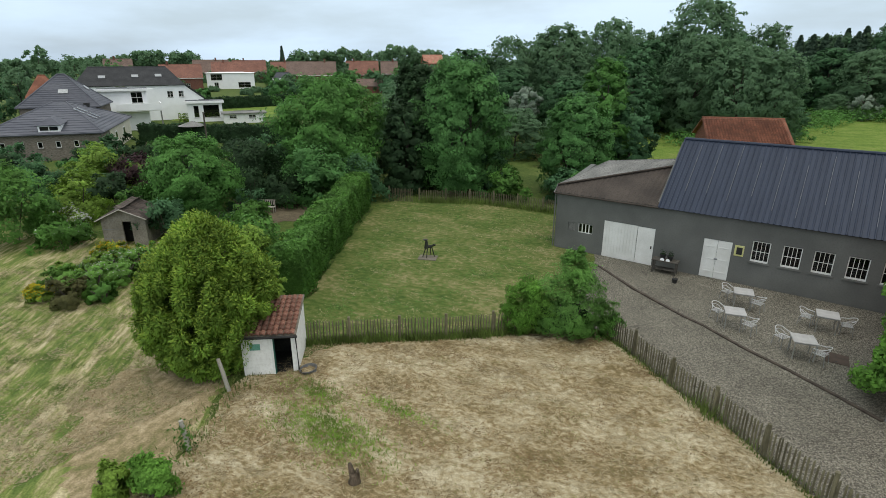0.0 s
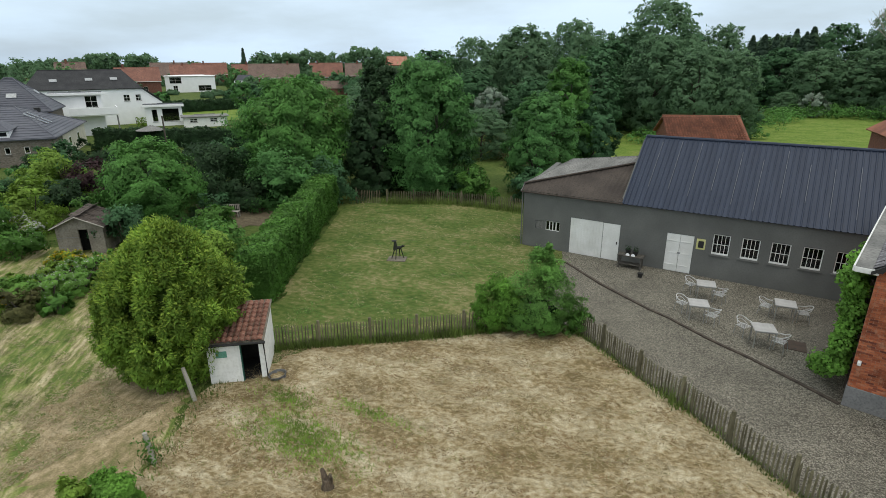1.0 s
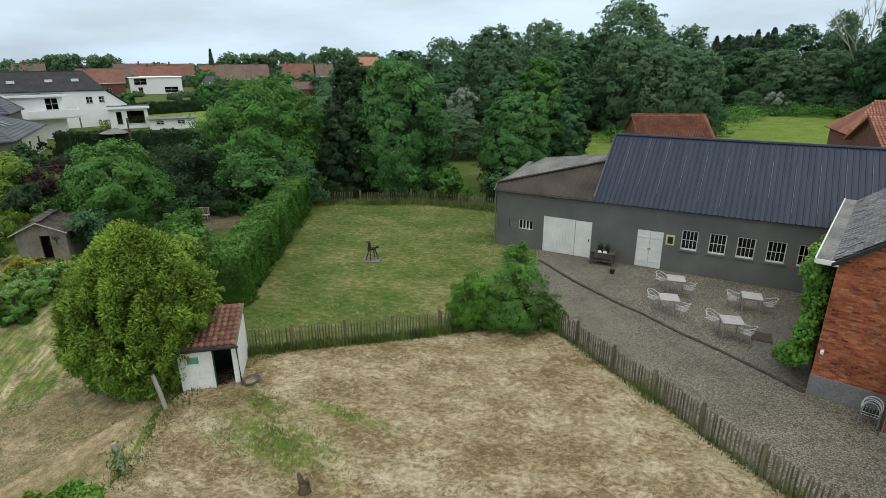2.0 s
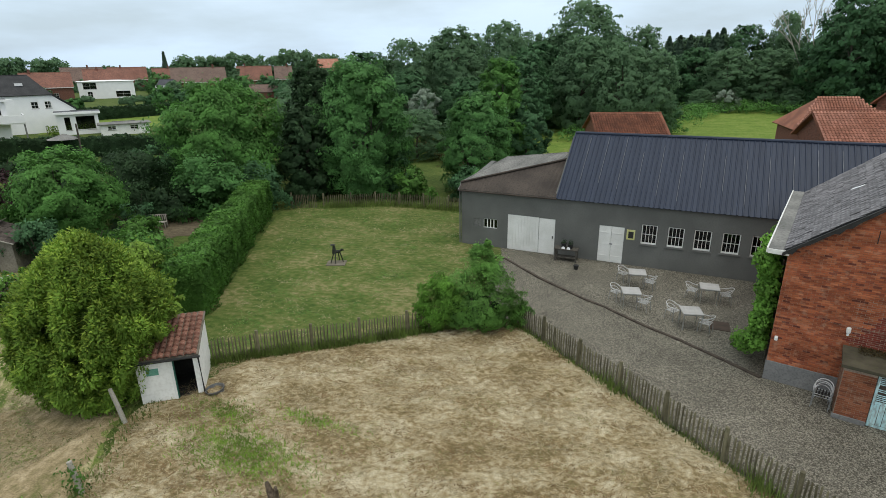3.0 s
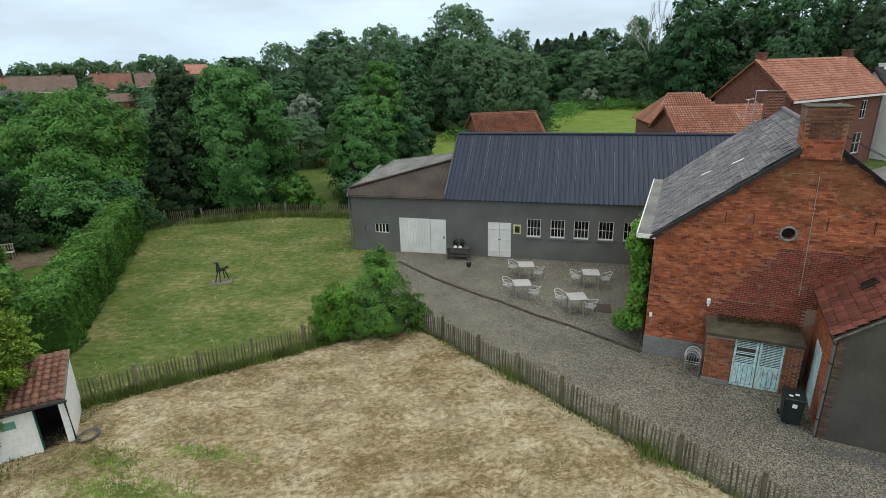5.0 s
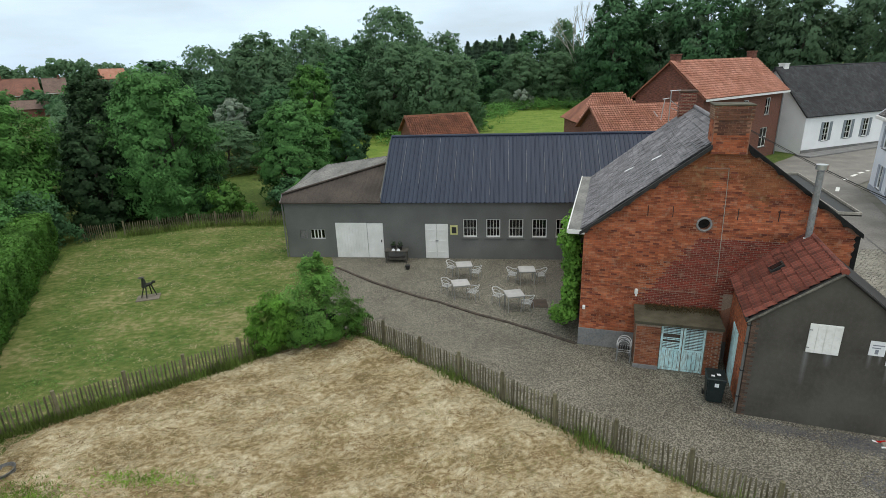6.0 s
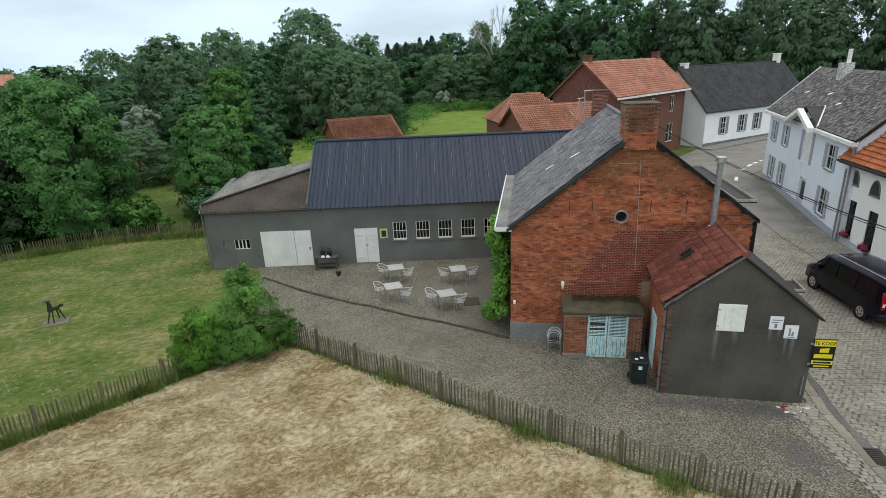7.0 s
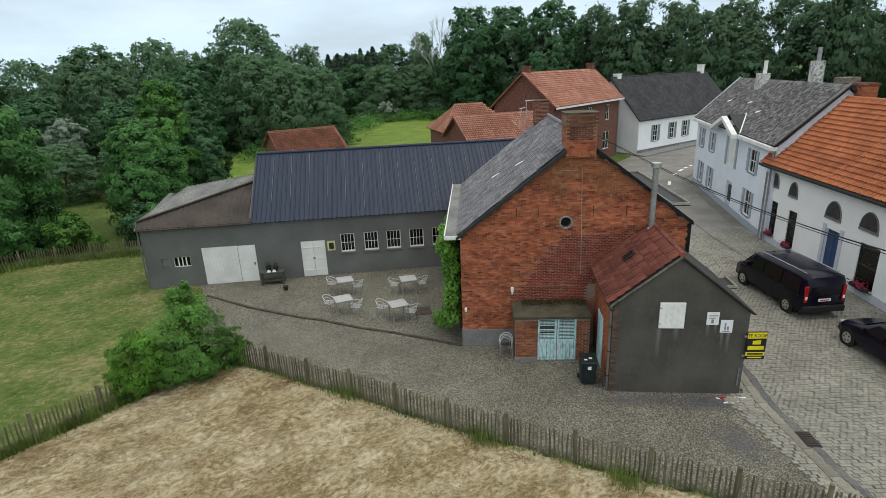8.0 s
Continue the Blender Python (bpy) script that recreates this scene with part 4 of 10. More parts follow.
def slate_mesh(name, w, h):
    bm = bmesh.new()
    pts = ((-w / 2, h * 0.18), (-w * 0.28, 0), (w * 0.28, 0), (w / 2, h * 0.18), (w / 2, h * 1.6), (-w / 2, h * 1.6))
    top = [bm.verts.new((x * 0.91, y, 0.03 * (1 - y / (h * 1.6)) + 0.004)) for x, y in pts]
    low = [bm.verts.new(v.co - Vector((0, 0, 0.007))) for v in top]
    bm.faces.new(top)
    for i in range(len(pts)):
        j = (i + 1) % len(pts)
        bm.faces.new((top[i], low[i], low[j], top[j]))
    bmesh.ops.recalc_face_normals(bm, faces=bm.faces[:])
    me = bpy.data.meshes.new(name)
    bm.to_mesh(me)
    bm.free()
    return me


def roof_frame(p0, p1, up):
    """Axes of a slope: from the eave's p0 to p1, and a point up the slope."""
    p0, p1, up = Vector(p0), Vector(p1), Vector(up)
    u = (p1 - p0).normalized()
    v = up - p0
    v = (v - u * v.dot(u))
    ln = v.length
    v.normalize()
    n = u.cross(v)
    return Matrix(((u.x, v.x, n.x, p0.x), (u.y, v.y, n.y, p0.y), (u.z, v.z, n.z, p0.z), (0, 0, 0, 1))), (p1 - p0).length, ln


def lay(parent, name, me, frame_m, cells, mat_ob, mat_join, near=300, seed=0, jitter=0.006, tilt=1.2):
    """Pieces at (x, y) of a slope: the first as objects of their own, the rest joined."""
    rnd = random.Random(seed)
    if not me.materials:
        me.materials.append(mat_ob)
    co = np.empty(len(me.vertices) * 3)
    me.vertices.foreach_get("co", co)
    co = co.reshape(-1, 3)
    faces = [tuple(p.vertices) for p in me.polygons]
    verts, fcs = [], []
    for i, (x, y) in enumerate(cells):
        m = frame_m @ pose(x + rnd.uniform(-jitter, jitter), y + rnd.uniform(-jitter, jitter), rnd.uniform(0, 0.004), rnd.uniform(-tilt, tilt), rnd.uniform(-tilt, tilt), rnd.uniform(-tilt, tilt))
        if i < near:
            ob = new(name, me)
            ob.parent = parent
            ob.matrix_basis = m
        else:
            a = np.array(m)
            base = len(verts)
            verts.extend((co @ a[:3, :3].T + a[:3, 3]).tolist())
            fcs.extend(tuple(v + base for v in f) for f in faces)
    if verts:
        ob = raw(name + "_field", verts, fcs, mat_join, parent)
        ob["kind"] = "stuff"


# ---- the ground ----
def ground_sheet():
    """One sheet to the horizon, finer near the middle, with slight unevenness."""
    rings = [0, 4, 8, 12, 16, 20, 25, 30, 36, 44, 54, 66, 82, 105, 140, 200, 300, 480, 800, 1400, 2600]
    bm = bmesh.new()
    k = 72
    rows = []
    for r in rings[1:]:
        row = []
        for i in range(k):
            a = math.tau * i / k
            x, y = r * math.cos(a), r * math.sin(a) - 10
            far = max(0.0, r - 160)
            z = -0.012 - 0.03 * min(1, r / 60) + (min(6.0, 0.012 * far) if far and x > -40 and y > 0 else 0.0)
            row.append(bm.verts.new((x, y, z)))
        rows.append(row)
    c = bm.verts.new((0, -10, -0.012))
    for i in range(k):
        j = (i + 1) % k
        bm.faces.new((c, rows[0][i], rows[0][j]))
        for a, b in zip(rows, rows[1:]):
            bm.faces.new((a[i], b[i], b[j], a[j]))
    return tagged(part("ground", bm, M_ground), "rough green grassland reaching to the horizon", "ground", kind="structure")


ground_sheet()
FENCE_LAWN = [(-11.1, -16.8), (-9.84, -15.65), (-8.9, -14.85), (-7.77, -13.9), (-6.72, -13.03), (-5.72, -12.07), (-4.79, -11.16), (-3.2, -9.7)]
FENCE_YARD = [(-1.9, -8.9), (-1.2, -9.32), (0.18, -10.3), (1.68, -11.42), (3.36, -12.48), (4.87, -13.7), (6.39, -14.8), (8.05, -15.89), (9.64, -16.98), (11.35, -17.97), (13.07, -19.04), (15.7, -20.4)]
FENCE_BACK = [(-21.3, 3.75), (-19.2, 5.0), (-17.2, 6.15), (-14.0, 6.6), (-11.2, 6.85), (-8.4, 7.0)]
zone("hayfield_ground", [(-10.9, -19.3), (-10.2, -17.2)] + FENCE_LAWN[1:] + FENCE_YARD[1:] + [(20, -25), (22, -60), (-6, -60), (-6.5, -28), (-8.3, -24), (-8.9, -22.6), (-10.4, -20.6)],
     0.0, M_hay, "mown straw-coloured hay field with dry cut grass", "field", step=0.35, amount=0.14, seed=3)


def hay_relief():
    """Tousled rows of cut hay: a fine height field over the mown ground, flattening out at its edges."""
    x0, y0, st, nx, ny = -11.4, -29.0, 0.1, 300, 200
    rng = np.random.default_rng(15)
    fx, fy = np.meshgrid(np.fft.fftfreq(nx, st), np.fft.fftfreq(ny, st))
    ca, sa = math.cos(radians(24)), math.sin(radians(24))
    fu, fv = fx * ca + fy * sa, -fx * sa + fy * ca

    def layer(lu, lv):
        f = np.fft.fft2(rng.normal(0, 1, (ny, nx))) * np.exp(-2 * (math.pi ** 2) * ((fu * lu) ** 2 + (fv * lv) ** 2))
        g = np.real(np.fft.ifft2(f))
        return g / g.std()
    h = 0.065 + 0.036 * layer(0.1, 0.075) + 0.026 * layer(0.26, 0.17) + 0.018 * layer(1.6, 0.5)
    xs, ys = np.meshgrid(x0 + st * np.arange(nx), y0 + st * np.arange(ny))
    fl, fy2 = np.array(FENCE_LAWN[1:] + [(-2.2, -9.0)]), np.array(FENCE_YARD + [(20, -24.5)])
    top = np.minimum(np.interp(xs, fl[:, 0], fl[:, 1], left=-40, right=99), np.interp(xs, fy2[:, 0], fy2[:, 1], left=99, right=-40))
    west = np.interp(ys, [-29, -28, -24, -22.6, -20.6, -19.3, -17.2, -9], [-6.3, -6.3, -8.1, -8.7, -10.2, -10.7, -10.0, -10.0])
    room = np.minimum(np.minimum(top - 0.25 - ys, xs - west - 0.2), ys - y0 + 0.02)
    h = np.clip(h, 0.0, 0.24) * np.clip(room / 0.5, 0, 1) + np.where(room > 0, 0.004, -0.02)
    idx = np.arange(nx * ny).reshape(ny, nx)
    q = np.stack((idx[:-1, :-1], idx[:-1, 1:], idx[1:, 1:], idx[1:, :-1]), -1).reshape(-1, 4)
    q = q[(h.reshape(-1)[q] > 0).all(1)]
    o = raw("hay_layer", np.stack((xs, ys, h), -1).reshape(-1, 3).tolist(), q.tolist(), M_hay)
    o.data.polygons.foreach_set("use_smooth", [True] * len(o.data.polygons))
    tagged(o, "tousled rows of dry cut hay over the field", "hay", kind="stuff")

    def height(x, y):
        i = np.clip(((x - x0) / st).round().astype(int), 0, nx - 1)
        j = np.clip(((y - y0) / st).round().astype(int), 0, ny - 1)
        return np.maximum(h[j, i], 0.0)
    return height


HAY = hay_relief()
zone("garden_ground", [(-11.1, -19.0), (-10.5, -20.6), (-9.0, -22.6), (-8.4, -24), (-6.7, -28), (-8, -60), (-60, -60), (-52, -22), (-36, -17.5), (-28.5, -13.4), (-22, -12.0), (-16, -15)],
     -0.005, M_garden, "patchy half-dry garden grass with mown strips", "grass", step=0.5, amount=0.25, seed=4)
zone("lawn", [(-13.2, -15.6), (-23.6, 1.4), (-23.6, 2.8)] + FENCE_BACK + [(-8.2, 7.0), (-8.0, -0.1), (-5.55, 0.0), (-4.9, -1.5), (-4.2, -6), (-2.9, -9.6)] + FENCE_LAWN[::-1][1:],
     0.004, M_lawn, "mown green lawn with paler dry streaks", "lawn", step=0.4, amount=0.07, seed=5)
zone("gravel_yard", [(-5.6, 0.05), (9.2, 0.05), (10.5, -4), (12.5, -9.5), (15.9, -12.0), (15.6, -14.7), (15.3, -16), (15.05, -17.4), (15.1, -18.7), (15.7, -20.2)]
     + FENCE_YARD[::-1] + [(-3.0, -9.0), (-4.3, -5.5), (-5.0, -1.5)], 0.008, M_gravel, "grey-brown pea gravel yard", "gravel", step=0.3, amount=0.06, seed=6)


def grit(spots, seed):
    """Dark chips strewn thinly over the gravel, denser in the middle of each spot."""
    rng = np.random.default_rng(seed)
    p = []
    for x, y, rx, ry, k in spots:
        q = rng.normal(0, 0.5, (k, 2)) * np.array((rx, ry))
        p.append(np.stack((x + q[:, 0], y + q[:, 1] - 0.2 * q[:, 0], np.full(k, 0.014)), 1))
    p = np.concatenate(p)
    p = p[(p[:, 1] > -18.6) & ~((p[:, 0] > 11.6) & (p[:, 1] > -13.75 - 0.227 * (p[:, 0] - 11.68)))]
    o = leaves("grit", p, np.tile(np.array((0.0, 0.0, 1.0)), (len(p), 1)), 0.055, M_grit, None, seed, aspect=0.9, spread=0.12, soft=0)
    tagged(o, "dark blue-grey grit washed over the gravel", "grit", kind="stuff")


grit(((14.6, -14.85, 1.0, 0.45, 1500), (14.3, -16.8, 0.6, 0.9, 900), (12.6, -14.3, 1.2, 0.3, 900)), 31)
zone("dry_garden_patch", [(-14.2, -23.4), (-14.6, -21.8), (-13.9, -20.2), (-11.4, -19.3), (-10.9, -20.3), (-9.9, -21.8), (-9.0, -22.9), (-8.1, -24.2), (-7.4, -26), (-8.6, -26.4), (-10.4, -25.2), (-12.2, -24.6)], -0.002, M_drygarden, "trodden brown dry grass round the conifer", "grass", step=0.2, amount=0.28, seed=12)
zone("meadow", [(-40, 22), (-12, 30), (8, 28), (22, 40), (40, 70), (70, 105), (10, 110), (-15, 90), (-45, 60)], 0.0, M_meadow, "bright green meadow behind the barn", "meadow", step=2, amount=0.4, seed=7)
road = zone("road", [(14.5, -40), (15.0, -21.2), (15.05, -18.7), (15.0, -17.4), (15.3, -14.9), (16.4, -13.0), (18.6, -2.0), (20.5, 6), (24, 17), (29.5, 27), (35.6, 33.9), (54.2, 44.1), (80, 60), (84, 54), (56, 34), (39, 24), (33.7, 18.3), (28.1, 1.7), (25.8, -9.7), (24.5, -20), (24, -40)],
            0.0, M_joint, "sett-paved village street", "road", step=2, amount=0)
far_road = zone("far_road", [(19.2, 2.0), (20.5, 6), (24, 17), (29.5, 27), (35.6, 33.9), (54.2, 44.1), (80, 60), (84, 54), (56, 34), (39, 24), (32.4, 18), (27.0, 2.0)],
                0.055, M_road, "pale worn concrete street past the houses", "road", step=1.5, amount=0.05)

# the edging between the terrace and the drive
KERB = [(-5.7, -1.7), (-4.65, -1.75), (-2.1, -3.8), (0.4, -5.4), (1.45, -5.9), (2.9, -6.9), (4.75, -7.9), (6.2, -8.8), (7.3, -9.55)]


def edging():
    t = thing("timber_edging", pose(0, 0, 0), "dark weathered timber edging sunk in the gravel", "edging")
    rnd = random.Random(8)
    for a, b in zip(KERB, KERB[1:]):
        d = math.hypot(b[0] - a[0], b[1] - a[1])
        ang = math.degrees(math.atan2(b[1] - a[1], b[0] - a[0]))
        k = max(1, round(d / 1.0))
        for i in range(k):
            l = d / k
            o = part("sleeper", bx(0.01, l - 0.01, -0.06, 0.06, -0.05, 0.075 + rnd.uniform(-0.012, 0.012), bevel=0.012), M_kerb, t)
            o.matrix_basis = pose(a[0] + (b[0] - a[0]) * i / k, a[1] + (b[1] - a[1]) * i / k, 0, 0, 0, ang + rnd.uniform(-1, 1))


edging()


# ---- the long barn ----
def barn():
    t = thing("barn", pose(0, 0, 0), "long grey-rendered barn with a dark blue sheet-metal roof", "barn")
    X0, X1, D, EAVE, RIDGE = -8.1, 14.0, 7.4, 3.42, 6.32
    wins = [(2.15, 1.28, 0.76, 1.04), (3.43, 1.28, 0.76, 1.04), (4.66, 1.28, 0.78, 1.04), (5.93, 1.28, 0.78, 1.04), (7.2, 1.28, 0.78, 1.04)]
    small = (-6.68, 1.13, 0.86, 0.56)
    old = (-7.3, 1.16, 0.44, 0.48)
    doors = [(-5.18, 0.0, 1.84, 2.1), (-3.34, 0.0, 0.94, 2.08), (0.0, 0.0, 1.3, 2.05)]
    note = (1.42, 1.42, 0.42, 0.55)
    part("wall", holed(bmesh.new(), X1 - X0, EAVE + 0.3, 0.3, wins + [small, old, note] + doors, x0=X0, z0=-0.3), M_greywall, t)
    part("wall", holed(bmesh.new(), X1 - X0, EAVE + 0.3, 0.3, (), x0=X0, z0=-0.3, y0=D - 0.3), M_greywall, t)
    part("wall", bx(X0, X0 + 0.3, 0.3, D - 0.3, -0.3, 3.3), M_greywall, t)
    bm = bmesh.new()
    prism(bm, ((X0 + 0.3, 0.0, 3.302), (X0 + 0.3, D, 3.302), (X0 + 0.3, 5.0, 4.2), (X0 + 0.3, 0.4, 3.62)), 0.3)
    part("gable", bm, M_greywall, t)
    for x in (-2.2, X1):
        bm = bmesh.new()
        prism(bm, ((x, 0.02, 3.42), (x, D - 0.02, 3.42), (x, 3.7, RIDGE - 0.12)), 0.3)
        part("gable", bm, M_greywall, t)
    # added floor and partition, coloured near-black to pass for the unlit inside
    part("inner_floor", bx(X0 + 0.3, X1 - 0.3, 0.3, D - 0.3, -0.2, -0.05), M_void, t)
    part("partition", bx(X0 + 0.3, X1 - 0.3, 2.6, 2.7, -0.05, 3.4), M_void, t)
    for w in wins:
        window(t, *w, 0.0, cols=4, rows=2, bar=0.022, fr=0.042, sill=False)
        part("bottom_rail", bx(w[0], w[0] + w[2], 0.02, 0.05, w[1], w[1] + 0.09, bevel=0.006), M_white, t)
        part("sill", bx(w[0] - 0.08, w[0] + w[2] + 0.08, -0.06, 0.06, w[1] - 0.09, w[1] - 0.004, bevel=0.01), M_greywall, t)
    window(t, *small, 0.0, cols=4, rows=1, bar=0.06, fr=0.03, sill=False)
    part("window_board", bx(old[0], old[0] + old[2], 0.05, 0.09, old[1], old[1] + old[3], bevel=0.01), M_etern, t, "grey boarded-up window")
    plank_door(t, *doors[0], 0.0, M_white, 11, "sliding_door", "white boarded sliding door")
    d2 = plank_door(t, doors[1][0] + 0.02, 0, doors[1][2] - 0.02, 2.08, 0.0, M_white, 1, "door", "white flush side door")
    part("door_handle", bx(-2.55, -2.5, -0.04, 0.01, 0.95, 1.1, bevel=0.008), M_dark, d2)
    for x in (0.0, 0.655):
        leaf = plank_door(t, x, 0.02, 0.645, 2.02, 0.0, M_white, 1, "door_leaf", "white painted barn door leaf")
        for z in (0.35, 1.65):
            part("strap_hinge", bx(x + 0.04, x + 0.5, -0.012, 0.01, z, z + 0.05, bevel=0.004), M_white, leaf)
        part("panel", bx(x + 0.08, x + 0.57, 0.0, 0.012, 1.0, 1.06, bevel=0.004), M_white, leaf)
    part("latch", bx(0.58, 0.74, -0.03, 0.0, 1.03, 1.1, bevel=0.006), M_zinc, t)
    nb = part("notice_frame", bx(note[0], note[0] + note[2], -0.02, 0.04, note[1], note[1] + note[3], bevel=0.012), shade("pale_yellow_frame", (0.55, 0.53, 0.2), (0.66, 0.64, 0.32), bump=0.05), t, "pale yellow framed little window")
    part("pane", bx(note[0] + 0.09, note[0] + note[2] - 0.07, -0.03, -0.021, note[1] + 0.09, note[1] + note[3] - 0.1), M_dark, nb)
    # metal roof: panels a metre wide with four ribs each
    k = (RIDGE - EAVE) / 3.7
    p0, up = (-2.35, -0.22, EAVE - 0.22 * k + 0.06), (-2.35, 3.72, RIDGE + 0.07)
    fm, _, ln = roof_frame(p0, (14.1, -0.22, p0[2]), up)
    bm = bmesh.new()
    prof = []
    for i in range(4):
        b = i * 0.25
        prof += [(b, 0), (b + 0.17, 0), (b + 0.19, 0.035), (b + 0.23, 0.035)]
    prof.append((1.0, 0))
    lo = [bm.verts.new((x, 0, z)) for x, z in prof]
    hi = [bm.verts.new((x, ln, z)) for x, z in prof]
    und = [bm.verts.new((x, 0, z - 0.012)) for x, z in prof]
    for i in range(len(prof) - 1):
        bm.faces.new((lo[i], lo[i + 1], hi[i + 1], hi[i]))
        bm.faces.new((und[i], und[i + 1], lo[i + 1], lo[i]))
    me = bpy.data.meshes.new("roof_panel")
    bm.to_mesh(me)
    bm.free()
    me.materials.append(M_metalroof)
    rf = thing("roof", pose(0, 0, 0), "", "")
    rf.parent = t
    rnd = random.Random(5)
    for i in range(16):
        o = new("roof_panel", me)
        o.parent = rf
        o.matrix_basis = fm @ pose(i, 0, rnd.uniform(0, 0.006))
        part("panel_lap", bx(-0.012, 0.012, rnd.uniform(0.5, 1.6), ln * rnd.uniform(0.72, 0.97), 0.03, 0.044), M_metallap, rf).matrix_basis = fm @ pose(i + 0.96, 0, 0.0)
    bm = bmesh.new()
    prism(bm, ((-2.3, 3.72, RIDGE + 0.02), (14, 3.72, RIDGE + 0.02), (14, D + 0.2, EAVE - 0.1), (-2.3, D + 0.2, EAVE - 0.1)), -0.05)
    prism(bm, ((-2.3, -0.15, EAVE - 0.1), (14, -0.15, EAVE - 0.1), (14, 3.7, RIDGE), (-2.3, 3.7, RIDGE)), 0.06)
    part("roof_deck", bm, M_metalroof, rf)
    part("ridge_cap", rods([(-2.37, 3.72, RIDGE + 0.09), (14.1, 3.72, RIDGE + 0.09)], 0.09, seg=8), M_metalroof, rf)
    part("verge_trim", rods([Vector(p0) + Vector((-0.01, 0, 0.02)), Vector(up) + Vector((-0.01, 0, 0.02))], 0.05, seg=6), M_metalroof, rf)
    # the older lower end with corrugated sheets
    A, B = Vector((-8.2, 0.25, 3.66)), Vector((-2.25, 3.35, 4.98))
    E0, E1 = Vector((-8.2, -0.16, 3.36)), Vector((-2.36, -0.16, 3.36))
    V, Dp = Vector((-6.75, 4.4, 4.62)), Vector((-2.25, 4.4, 5.2))
    low = thing("low_roof", pose(0, 0, 0), "", "")
    low.parent = t
    bm = bmesh.new()
    n = 46
    lo, hi = [], []
    for i in range(n + 1):
        f = i / n
        dz = Vector((0, 0, 0.018 * (1 if i % 2 else -1)))
        lo.append(bm.verts.new(E0.lerp(E1, f) + dz))
        hi.append(bm.verts.new(A.lerp(B, f) + dz))
    for i in range(n):
        bm.faces.new((lo[i], lo[i + 1], hi[i + 1], hi[i]))
    part("front_sheet", bm, M_brownroof, low, "brown stained corrugated sheets")
    bm = bmesh.new()
    n = 40
    lo, hi = [], []
    for i in range(n + 1):
        f = i / n
        dz = Vector((0, 0, 0.03 * (1 if i % 2 else -1)))
        lo.append(bm.verts.new(A.lerp(B, f) + dz + Vector((0, -0.08, 0.04))))
        hi.append(bm.verts.new(V.lerp(Dp, f) + dz))
    for i in range(n):
        bm.faces.new((lo[i], lo[i + 1], hi[i + 1], hi[i]))
    part("top_sheet", bm, M_etern, low, "weathered grey corrugated cement sheets")
    bm = bmesh.new()
    prism(bm, (V, Dp, Vector((-2.25, 7.5, 3.4)), Vector((-8.2, 7.5, 3.3))), -0.04)
    prism(bm, (A, V, Vector((-8.2, 7.5, 3.3))), -0.04)
    part("back_sheet", bm, M_etern, low)
    part("ridge_trim", rods([A + Vector((0, -0.06, 0.06)), B + Vector((0, -0.06, 0.06))], 0.06), M_brownroof, low)
    part("gutter", rods([E0 + Vector((0, -0.06, -0.06)), E1 + Vector((0, -0.06, -0.06))], 0.05, seg=8), M_brownroof, low)
    part("downpipe", rods([(-8.15, -0.1, 3.3), (-8.15, -0.1, 0.05)], 0.04, seg=8), M_greywall, low)
    part("end_board", rods([E0 + Vector((-0.02, 0, -0.05)), A + Vector((-0.02, 0, 0.02)), V], 0.05), M_etern, low)
    return t


barn()


